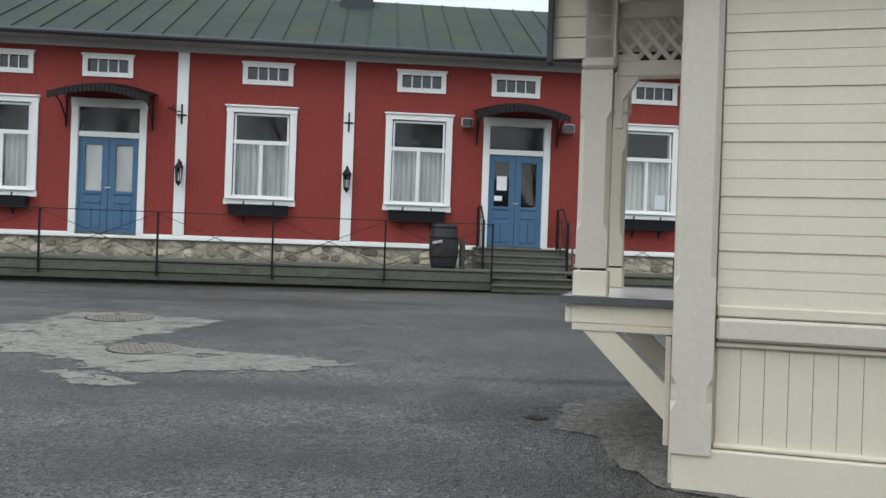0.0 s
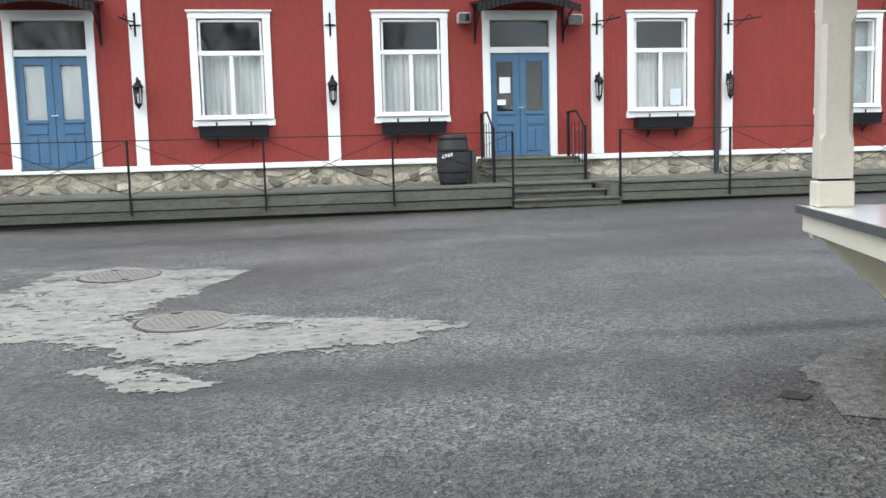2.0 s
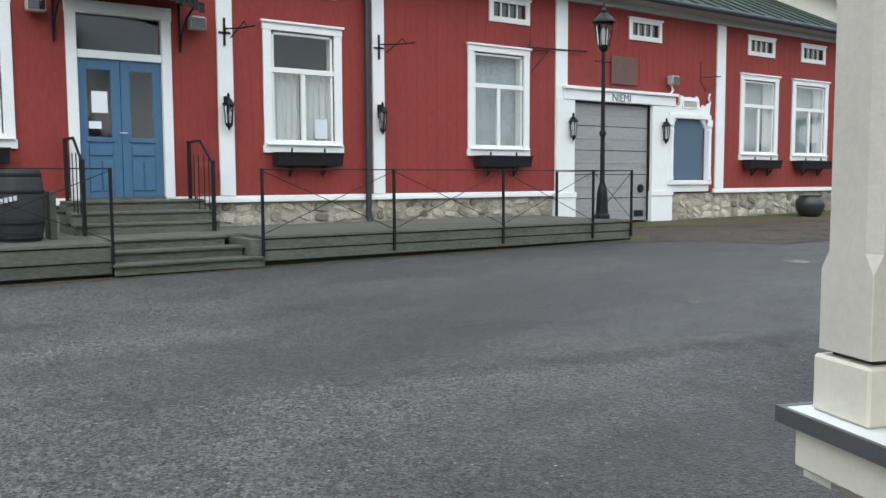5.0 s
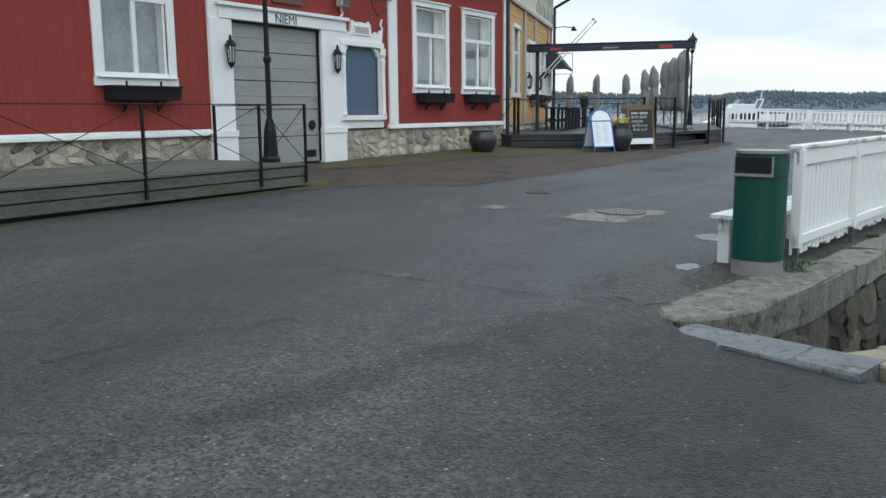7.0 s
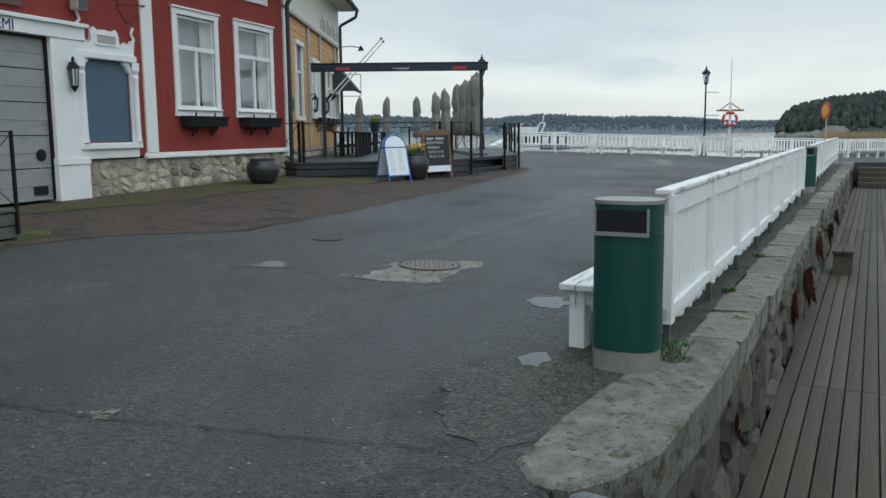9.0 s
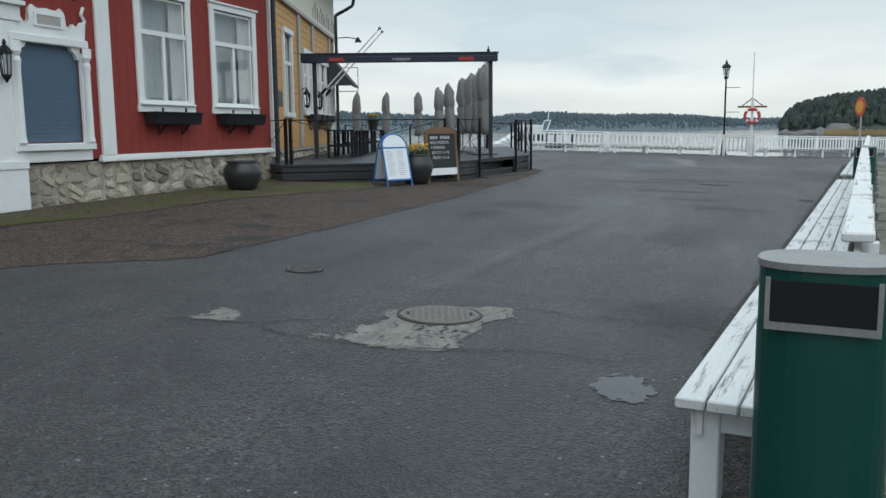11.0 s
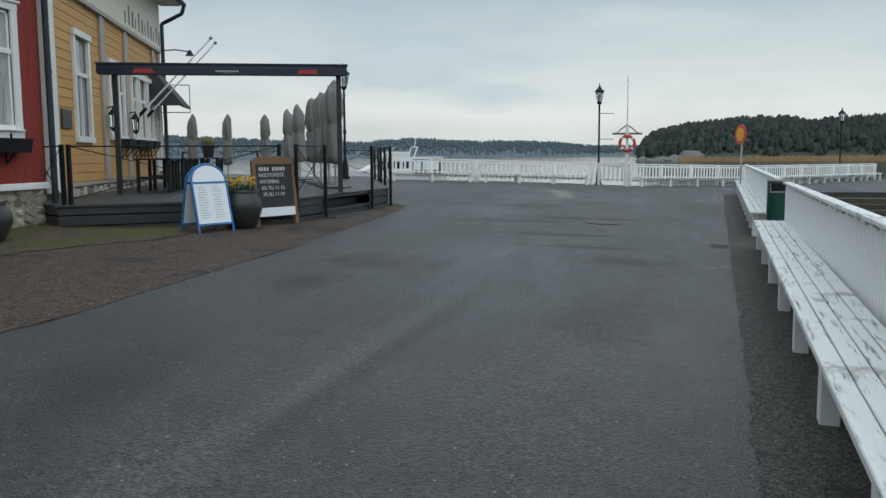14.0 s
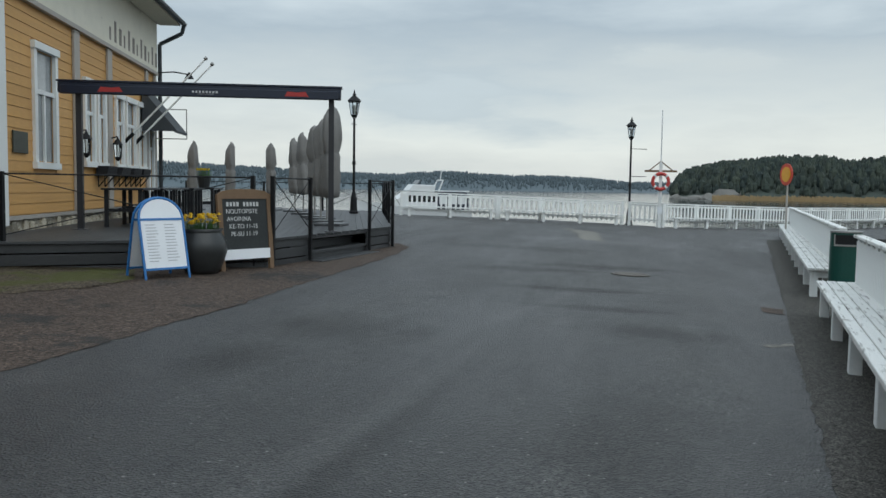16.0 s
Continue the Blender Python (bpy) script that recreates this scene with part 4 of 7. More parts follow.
crest = [(-0.76, 1.82), (-0.80, 2.05), (-0.70, 2.10), (-0.60, 2.0), (-0.52, 2.06), (-0.44, 1.95), (-0.36, 2.02), (-0.36, 2.18), (-0.28, 2.26), (-0.20, 2.20), (0.0, 2.23), (0.20, 2.20), (0.28, 2.26), (0.36, 2.18), (0.36, 2.02), (0.44, 1.95), (0.52, 2.06), (0.62, 1.98), (0.70, 2.10), (0.80, 2.12), (0.76, 1.82)]
part("crest", prism(bmesh.new(), crest, -0.06, 0, "y"), WHITE, n, "carved white crest board", bev=0.008)
part("crest_panel", boxes((-0.24, 0.24, -0.075, -0.06, 1.98, 2.12)), YTRIM, n)
part("panel_frame", boxes((-0.28, -0.24, -0.085, -0.06, 1.95, 2.15), (0.24, 0.28, -0.085, -0.06, 1.95, 2.15), (-0.24, 0.24, -0.085, -0.06, 2.12, 2.15), (-0.24, 0.24, -0.085, -0.06, 1.95, 1.98)), WHITE, n)
part("scroll", pipe(bmesh.new(), [(-0.68, -0.04, 2.04), (-0.78, -0.04, 2.14), (-0.70, -0.04, 2.25), (-0.60, -0.04, 2.34), (-0.66, -0.04, 2.48)], 0.026, 8), WHITE, n)
part("scroll", pipe(bmesh.new(), [(0.68, -0.04, 2.04), (0.80, -0.04, 2.12), (0.72, -0.04, 2.22), (0.78, -0.04, 2.34)], 0.026, 8), WHITE, n)


def flood_lamp(x, z, label):
    o = thing("flood_lamp", pose(x, FY, z), label, "lamp", "floodlights on the red wall")
    part("housing", boxes((-0.13, 0.13, -0.24, -0.06, -0.10, 0.10)), YTRIM, o, bev=0.02)
    part("lens", boxes((-0.11, 0.11, -0.246, -0.24, -0.075, 0.075)), DARKGLASS, o)
    part("mount", boxes((-0.03, 0.03, -0.06, 0, -0.03, 0.03)), IRON, o)


flood_lamp(1.98, 4.05, "grey floodlight beside the door canopy")
flood_lamp(4.30, 4.02, "grey floodlight beside the door canopy")
flood_lamp(15.65, 3.85, "pale box lamp above the garage surround")

# ---- timber walkway along the facade ----
DF, DT = 16.35, 0.80
deck = thing("wooden_walkway", pose(0, DF, 0), "weathered grey wooden walkway along the red house", "deck")
plank = mesh_of("plank", boxes((-1.15, 1.15, 0, 0.135, -0.035, 0)), DECKWOOD)


def walkway(a, b, z0):
    n = max(1, round((b - a) / 2.3))
    w = (b - a) / n
    for k in range(n):
        for q in range(8):
            y = -0.03 + q * 0.142
            piece("plank", plank, deck, Matrix.Translation((a + w * (k + 0.5), y, DT)) @ Matrix.Diagonal((w / 2.306, 1, 1, 1)))
    part("inner_planking", boxes((a, b, 1.11, 2.68, DT - 0.035, DT)), DECKWOOD, deck)
    part("fascia", boxes((a, b, -0.01, 0.03, z0 + 0.24, DT - 0.055)), DECKWOOD, deck, bev=0.006)
    part("lower_fascia", boxes((a, b, 0.005, 0.04, z0 + 0.085, z0 + 0.225)), DECKWOOD, deck, bev=0.006)
    # bearer coloured near black to give the shade under the walkway
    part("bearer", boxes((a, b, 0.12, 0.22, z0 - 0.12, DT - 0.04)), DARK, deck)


walkway(-10.0, 2.28, 0.33)
walkway(4.25, 11.45, 0.37)
part("end_board", boxes((11.42, 11.46, 0.0, 2.2, 0.45, DT - 0.02)), DECKWOOD, deck)
stairs = thing("stairs", pose(3.23, DF, 0), "weathered wooden steps up to the blue door", "steps")
for k in range(3):
    z = 0.40 + 0.135 * (k + 1)
    part("tread", boxes((-0.96 + 0.0 * k, 0.98 - 0.14 * k, -0.10 + 0.30 * k, 0.24 + 0.30 * k, z - 0.04, z)), DECKWOOD, stairs, bev=0.008)
    part("riser", boxes((-0.94, 0.95 - 0.14 * k, -0.06 + 0.30 * k, -0.03 + 0.30 * k, z - 0.14, z - 0.042)), DECKWOOD, stairs)
part("side_board", boxes((0.84, 1.03, 0.0, 0.82, 0.36, DT - 0.045)), DECKWOOD, stairs)
part("landing", boxes((-0.96, 1.02, 0.80, 2.68, DT - 0.04, DT)), DECKWOOD, stairs)
for k in range(3):
    z = DT + 0.155 * (k + 1)
    part("tread", boxes((-1.02, 1.0, 1.60 + 0.30 * k, 1.96 + 0.30 * k if k < 2 else 2.68, z - 0.04, z)), DECKWOOD, stairs, bev=0.008)
    part("riser", boxes((-1.0, 0.98, 1.63 + 0.30 * k, 1.66 + 0.30 * k, z - 0.155, z - 0.042)), DECKWOOD, stairs)
    part("side", boxes((-1.03, -1.0, 1.63 + 0.30 * k, 2.68, z - 0.155, z - 0.042), (0.98, 1.01, 1.63 + 0.30 * k, 2.68, z - 0.155, z - 0.042)), DECKWOOD, stairs)


def railing(name, posts, ends, label, z0=0.50, z1=1.71, y=0.0, rods=True):
    o = thing(name, pose(posts[0], DF - 0.03 + y, 0), label, "railing", "iron railings")
    x0 = posts[0]
    for p in posts:
        part("post", boxes((p - x0 - 0.017, p - x0 + 0.017, -0.017, 0.017, z0, z1)), IRON, o)
    part("top_rail", tube(bmesh.new(), (ends[0] - x0, 0, z1 - 0.01), (ends[1] - x0, 0, z1 - 0.01), 0.009, n=6), IRON, o)
    if rods:
        for a, b in zip(posts, posts[1:]):
            part("cross_rod", tube(bmesh.new(), (a - x0, 0, z0 + 0.32), (b - x0, 0, z1 - 0.03), 0.006, n=5), IRON, o)
            part("cross_rod", tube(bmesh.new(), (a - x0, 0, z1 - 0.03), (b - x0, 0, z0 + 0.32), 0.006, n=5), IRON, o)
    return o


railing("railing", [-8.36, -6.22, -4.07, -1.93, 0.20, 2.28], (-10, 2.28), "thin black iron railing with crossed rods on the walkway")
rr = railing("railing", [4.23, 6.31, 8.40, 10.44, 11.42], (4.23, 11.42), "thin black iron railing with crossed rods on the walkway")
part("post", boxes((7.17, 7.21, 1.98, 2.02, DT, 1.71)), IRON, rr)
part("top_rail", tube(bmesh.new(), (7.19, 0, 1.70), (7.19, 2.0, 1.70), 0.009, n=6), IRON, rr)


def stair_rail(x, label):
    o = thing("handrail", pose(x, DF, DT), label, "handrail", "handrails of the door steps")
    part("post", boxes((-0.025, 0.025, 1.50, 1.55, 0.0, 1.05)), IRON, o)
    part("post", boxes((-0.025, 0.025, 2.55, 2.60, 0.46, 1.35)), IRON, o)
    part("rail", pipe(bmesh.new(), [(0, 1.52, 0.85), (0, 1.56, 1.02), (0, 2.05, 1.36), (0, 2.66, 1.36)], 0.02, 8), IRON, o)
    for a in (1.7, 1.9, 2.15, 2.35):
        part("baluster", tube(bmesh.new(), (0, a, 0.3), (0, a, 1.15), 0.008, n=5), IRON, o)


stair_rail(2.30, "black iron handrail beside the door steps")
stair_rail(4.12, "black iron handrail beside the door steps")

bar = thing("barrel", pose(1.42, 17.35, DT), "black wooden barrel on the walkway beside the steps", "barrel")
part("body", lathe(bmesh.new(), [(0.245, 0), (0.275, 0.12), (0.30, 0.30), (0.305, 0.44), (0.30, 0.58), (0.275, 0.78), (0.25, 0.90), (0.23, 0.90), (0.23, 0.87)], 28), BARRELWOOD, bar, smooth=False)
for z, r in ((0.05, 0.262), (0.24, 0.298), (0.62, 0.302), (0.83, 0.270)):
    part("hoop", lathe(bmesh.new(), [(r, z - 0.025), (r + 0.004, z), (r, z + 0.025)], 28), IRON, bar)
part("lettering", boxes(*[(-0.30 + 0.05 * k, -0.265 + 0.05 * k, -0.315 + 0.006 * abs(k - 4), -0.25, 0.47 + 0.012 * k, 0.53 + 0.012 * k) for k in range(1, 5)]), PALE, bar, "pale painted marks")
slab = tagged(part("board_offcut", boxes((1.80, 1.88, 17.5, 17.9, DT, DT + 0.62)), DECKWOOD), "pale board leaning by the barrel", "board")
fol = thing("folding_frame", pose(4.32, 18.6, DT), "small dark red folding frame leaning on the wall", "frame")
part("frame", boxes((-0.16, -0.12, 0.2, 0.24, 0, 1.05), (0.12, 0.16, 0.2, 0.24, 0, 1.05), (-0.12, 0.12, 0.2, 0.24, 0.98, 1.05), (-0.12, 0.12, 0.2, 0.24, 0.5, 0.55)), mat("dull_red_frame", (0.20, 0.05, 0.04), 0.7, 0.2, 5, 0.1), fol)

# ---- stone plinth: field stones in the mortar ----
def rough_stone(seed, w, h, d):
    rnd = random.Random(seed)
    bm = bmesh.new()
    bmesh.ops.create_icosphere(bm, subdivisions=1, radius=1.0)
    for v in bm.verts:
        c = v.co
        c.x, c.y, c.z = [math.copysign(abs(q) ** 0.6, q) for q in c]
        c *= rnd.uniform(0.78, 1.12)
        c.x, c.y, c.z = c.x * w, c.y * d, c.z * h
    return bm


STONES = [mesh_of("stone", rough_stone(k, 0.5, 0.5, 0.5), STONE) for k in range(6)]
rs = random.Random(4)
x = -9.6
while x < 22.7:
    zlo = 0.8 if x < 11.5 else gz(x, FY)
    z = zlo + 0.02
    w = rs.uniform(0.17, 0.42)
    if 12.0 < x + w / 2 < 15.8:
        x = 15.8
        continue
    while z < 1.13:
        h = min(rs.uniform(0.11, 0.22), 1.19 - z)
        piece("stone", rs.choice(STONES), wall_n, Matrix.Translation((x + w / 2 + rs.uniform(-0.03, 0.03), 0.035, z + h / 2)) @ Matrix.Rotation(rs.uniform(-0.6, 0.6), 4, "Y") @ Matrix.Diagonal((w * rs.uniform(0.85, 1.12), 0.075 * rs.uniform(0.6, 1.4), h * rs.uniform(0.85, 1.1), 1)))
        z += h + 0.012
    x += w + 0.012

# ---- kiosk ----
KZ = 0.0
kiosk = thing("kiosk", pose(1.596, 4.42, KZ, 0, 0, -20), "cream and beige wooden kiosk with a serving shelf", "kiosk")
L, W = 2.65, 3.2  # along the shelf side, along the boarded side
part("core", boxes((0.06, W - 0.06, 0.05, L - 0.05, -0.2, 2.9)), CREAM, kiosk)
for v0, v1 in ((0.0, 0.04), (L - 0.04, L)):
    part("base_board", boxes((-0.012, W, v0 - 0.035, v1 + 0.035, -0.2, 0.17)), CREAM, kiosk, bev=0.008)
part("base_board", boxes((-0.03, 0.05, 0.05, L - 0.04, -0.2, 0.17)), CREAM, kiosk, bev=0.008)
# boarded side: slightly lapped boards above, upright boards below
bm = prism(bmesh.new(), [(0.0, 0.0), (0.02, 0.0), (0.02, 0.0945), (0.0045, 0.0945)], 0.19, W, "x")
lap = mesh_of("board", bm, CREAM)
for k in range(22):
    piece("board", lap, kiosk, pose(0, 0.012 + 0.0015 * (k % 3), 0.925 + 0.0955 * k, 0.0, 0, 0))
bm = boxes((-0.0575, 0.0575, 0, 0.02, 0.20, 0.72))
upright = mesh_of("upright_board", bm, CREAM)
for k in range(25):
    piece("upright_board", upright, kiosk, pose(0.26 + 0.118 * k, 0.032 + 0.001 * (k % 2), 0))
part("sill_rail", boxes((0.19, W, -0.03, 0.06, 0.74, 0.86)), BEIGE, kiosk, bev=0.015)
part("drip_rail", boxes((0.19, W, -0.01, 0.06, 0.865, 0.925), (0.19, W, 0.005, 0.06, 0.705, 0.735), (0.19, W, -0.005, 0.06, 0.175, 0.20)), CREAM, kiosk, bev=0.008)


def chamfered(name, u, v, half, z0, z1, material, parent):
    """A square post with stopped chamfers."""
    bm = bmesh.new()
    rings = []
    for z, c in ((z0, 0.002), (z0 + 0.22, 0.002), (z0 + 0.27, 0.03), (z1 - 0.3, 0.03), (z1 - 0.25, 0.002), (z1, 0.002)):
        h, i = half, half - c
        rings.append([bm.verts.new((u + a, v + b, z)) for a, b in ((-i, -h), (i, -h), (h, -i), (h, i), (i, h), (-i, h), (-h, i), (-h, -i))])
    for a, b in zip(rings, rings[1:]):
        for k in range(8):
            bm.faces.new((a[k], a[(k + 1) % 8], b[(k + 1) % 8], b[k]))
    bm.faces.new(rings[0][::-1])
    bm.faces.new(rings[-1])
    return part(name, bm, material, parent)


for v in (0.055, L - 0.055):
    chamfered("corner_post", 0.075, v, 0.105, 0.14, 0.80, BEIGE, kiosk)
    chamfered("corner_post", 0.075, v, 0.105, 0.80, 3.0, BEIGE, kiosk)
# serving side
part("side_rail", boxes((-0.03, 0.06, 0.17, L - 0.17, 0.70, 0.86)), BEIGE, kiosk, bev=0.012)
panel = mesh_of("upright_board", boxes((0, 0.02, -0.0575, 0.0575, 0.17, 0.70)), CREAM)
for k in range(18):
    piece("upright_board", panel, kiosk, pose(0.028 + 0.001 * (k % 2), 0.24 + 0.118 * k, 0))
for v, w in ((0.42, 0.08), (2.27, 0.12)):
    part("frame_post", boxes((0.0, 0.09, v - w, v + w, 0.92, 2.95)), BEIGE, kiosk, bev=0.02)
side = mesh_of("board", prism(bmesh.new(), [(0.0, 0.0), (0.02, 0.0), (0.02, 0.0945), (0.0045, 0.0945)], -0.125, 0.125, "x"), CREAM)
for k in range(20):
    piece("board", side, kiosk, pose(0.035, 2.47, 0.93 + 0.0955 * k, 0, 0, -90))
    piece("board", side, kiosk, pose(0.035, 0.235, 0.93 + 0.0955 * k, 0, 0, -90))
slat = mesh_of("shutter_slat", boxes((-0.012, 0.0, 0.52, 2.12, 0.004, 0.042)), CREAM)
for k in range(42):
    piece("shutter_slat", slat, kiosk, pose(0.055, 0, 0.95 + 0.045 * k))
part("shutter_label", boxes((0.036, 0.042, 1.98, 2.06, 1.0, 1.08)), GREYMETAL, kiosk, "small dark label plate")
part("guide_strip", boxes((0.01, 0.06, 2.39, 2.41, 0.93, 2.9), (0.01, 0.06, 2.53, 2.545, 0.93, 2.9)), BEIGE, kiosk)
part("socket_plate", boxes((-0.04, -0.029, 2.60, 2.66, 0.96, 1.16)), GREYMETAL, kiosk, "small dark socket plate")
# solid near-black strip painting the shade of the gap beside the shutter
part("shutter_gap", boxes((0.04, 0.058, 2.12, 2.145, 0.92, 2.9)), DARK, kiosk)
# the shelf, its brackets and posts
part("shelf_top", boxes((-0.685, 0.02, 0.50, 2.46, 0.885, 0.912)), SHELFTOP, kiosk, "white metal shelf top, wet and shiny")
part("shelf_edge", boxes((-0.70, -0.685, 0.48, 2.48, 0.868, 0.914), (-0.685, 0.0, 0.48, 0.50, 0.868, 0.914), (-0.685, 0.0, 2.46, 2.48, 0.868, 0.914)), GREYMETAL, kiosk, "grey metal edge strip")
part("shelf_apron", boxes((-0.665, -0.63, 0.52, 2.44, 0.75, 0.868), (-0.63, 0.0, 0.52, 0.555, 0.75, 0.868), (-0.63, 0.0, 2.405, 2.44, 0.75, 0.868)), CREAM, kiosk, bev=0.006)
for v in (0.56, 2.40):
    part("shelf_bracket", prism(bmesh.new(), [(-0.60, 0.75), (-0.40, 0.75), (0.02, 0.33), (0.02, 0.12), (-0.06, 0.20)], v - 0.045, v + 0.045, "y"), CREAM, kiosk, bev=0.006)
    part("bracket_cap", boxes((-0.62, 0.0, v - 0.055, v + 0.055, 0.71, 0.75)), CREAM, kiosk)
    part("bracket_plate", boxes((-0.065, -0.031, v - 0.075, v + 0.075, 0.06, 0.70)), BEIGE, kiosk, bev=0.006)
for v in (0.66, 2.315):
    part("post_block", boxes((-0.63, -0.42, v - 0.105, v + 0.105, 0.913, 1.07)), CREAM, kiosk, bev=0.008)
    chamfered("shelf_post", -0.525, v, 0.095, 1.085, 2.30, BEIGE, kiosk)
    part("post_neck", boxes((-0.59, -0.44, v - 0.075, v + 0.075, 1.07, 1.085)), DARK, kiosk)
    part("post_head", boxes((-0.62, -0.41, v - 0.105, v + 0.105, 2.305, 2.75)), BEIGE, kiosk, bev=0.02)
    if v > 1:
        continue
    part("knee", prism(bmesh.new(), [(-0.41, 1.95), (-0.37, 1.95), (-0.37, 2.12), (-0.28, 2.25), (-0.28, 2.40), (-0.41, 2.40)], v - 0.04, v + 0.04, "y"), BEIGE, kiosk)
    part("head_rail", boxes((-0.41, 0.0, v - 0.05, v + 0.05, 2.26, 2.36)), BEIGE, kiosk, bev=0.01)
    part("upper_rail", boxes((-0.41, 0.0, v - 0.05, v + 0.05, 2.62, 2.72)), BEIGE, kiosk, bev=0.01)
    for k in range(5):
        for s in (-1, 1):
            c = -0.40 + 0.1 * k
            part("lattice_bar", boxes((-0.014, 0.014, -0.012 + 0.012 * s, 0.012 + 0.012 * s, -0.19, 0.19)), BEIGE, kiosk, m=pose(c, v, 2.49, 0, 40 * s, 0))
for k in range(5):
    part("canopy_board", boxes((-0.80, -0.42, 0.555, 0.58, 2.37 + 0.13 * k, 2.492 + 0.13 * k)), CREAM, kiosk)
part("canopy_edge", boxes((-0.83, -0.80, 0.50, 0.62, 2.34, 3.0)), GUTTER, kiosk)
part("canopy_soffit", boxes((-0.77, 0.0, 0.23, 2.75, 2.92, 2.95)), BEIGE, kiosk)
bm = prism(bmesh.new(), [(-0.35, 2.95), (L / 2, 4.1), (L + 0.35, 2.95), (L + 0.35, 2.9), (L / 2, 4.03), (-0.35, 2.9)], -0.95, W + 0.4, "x")
part("roof_sheet", bm, GUTTER, kiosk, "dark metal kiosk roof")
part("gable", prism(bmesh.new(), [(0.0, 2.9), (L, 2.9), (L / 2, 4.0)], 0.0, 0.05, "x"), CREAM, kiosk)

# ---- quay edge ----
quayw = thing("wall_quay", pose(0, 0, 0), "old mossy stone quay wall with pale cap stones", "stone wall", kind="structure")
bm = bmesh.new()
a0, a1 = quay(-2.0, -1.0), quay(36.0, -1.0)
b0, b1 = quay(-2.0, -1.20), quay(36.0, -1.20)
face = [bm.verts.new(p) for p in ((a0.x, a0.y, 0.05), (a1.x, a1.y, 0.05), (b1.x, b1.y, -1.7), (b0.x, b0.y, -1.7))]
bm.faces.new(face)
c0, c1 = quay(-2.35, -0.7), quay(36.0, -0.7)
top2 = [bm.verts.new(p) for p in ((c0.x, c0.y, 0.05), (c1.x, c1.y, 0.05))]
bm.faces.new((face[0], top2[0], top2[1], face[1]))
# dark backing: joint colour, with the shade of the gaps painted in
part("backing", bm, mat("earthy_joint_gap_shade", (0.045, 0.04, 0.03), 0.95, 0.5, 4, 0.8), quayw)
rq = random.Random(9)


def block(seed, w, d, h, j):
    rnd = random.Random(seed)
    bm = boxes((-w / 2, w / 2, -d / 2, d / 2, -h, 0))
    bmesh.ops.subdivide_edges(bm, edges=[e for e in bm.edges if e.calc_length() > w * 0.7], cuts=2)
    bmesh.ops.bevel(bm, geom=bm.edges[:], offset=0.012, segments=1, affect="EDGES", clamp_overlap=True)
    for v in bm.verts:
        v.co += Vector([rnd.uniform(-j, j) for _ in range(3)])
    return bm


CAPS = [mesh_of("cap_stone", block(k, 1.0, 0.36, 0.24, 0.014), CAPSTONE) for k in range(5)]
pt = quay(-0.6, -0.8)
tip = [(-1.93, -0.47), (-2.14, -0.62), (-2.15, -0.80), (-1.95, -0.93), (-1.55, -1.05), (-0.5, -1.10), (0.72, -1.09), (0.74, -0.73), (0.2, -0.66), (-0.6, -0.56), (-1.3, -0.50)]
part("cap_stone", prism(bmesh.new(), tip, -0.26, 0.035), CAPSTONE, quayw, "long pale cap stone at the quay corner", bev=0.025, m=Matrix.Translation((Q0.x, Q0.y, gz(pt.x, pt.y))) @ Matrix.Rotation(radians(SLOPE), 4, "Z"))
s = 0.76
while s < 35.5:
    w = rq.uniform(0.7, 1.35)
    p = quay(s + w / 2, -0.90 + rq.uniform(-0.03, 0.03))
    piece("cap_stone", rq.choice(CAPS), quayw, Matrix.Translation((p.x, p.y, gz(p.x, p.y) + 0.03 + rq.uniform(-0.008, 0.008))) @ Matrix.Rotation(radians(SLOPE + rq.uniform(-0.8, 0.8)), 4, "Z") @ Matrix.Diagonal((w * 0.985, 1.0, 1, 1)))
    s += w


def rubble(seed):
    """A roughly squared wall stone: an uneven front that bulges out of the wall, with a broken edge."""
    rnd = random.Random(seed)
    bm = bmesh.new()
    n = rnd.choice((7, 8, 9))
    rim = []
    for k in range(n):
        t = 6.2832 * (k + rnd.uniform(-0.25, 0.25)) / n
        q = 1.0 / max(abs(math.cos(t)), abs(math.sin(t))) ** 0.72
        rim.append((0.48 * q * rnd.uniform(0.88, 1.06) * math.cos(t), 0.48 * q * rnd.uniform(0.88, 1.06) * math.sin(t)))
    back = [bm.verts.new((x, 0.5, z)) for x, z in rim]
    edge = [bm.verts.new((x, -0.26 + rnd.uniform(-0.10, 0.10), z)) for x, z in rim]
    front = [bm.verts.new((x * 0.87 + rnd.uniform(-0.03, 0.03), -0.46 + rnd.uniform(-0.07, 0.07), z * 0.87 + rnd.uniform(-0.03, 0.03))) for x, z in rim]
    mid = bm.verts.new((rnd.uniform(-0.1, 0.1), -0.52, rnd.uniform(-0.1, 0.1)))
    for a, b in ((back, edge), (edge, front)):
        for k in range(n):
            bm.faces.new((a[k], a[(k + 1) % n], b[(k + 1) % n], b[k]))
    for k in range(n):
        bm.faces.new((front[k], front[(k + 1) % n], mid))
    return bm


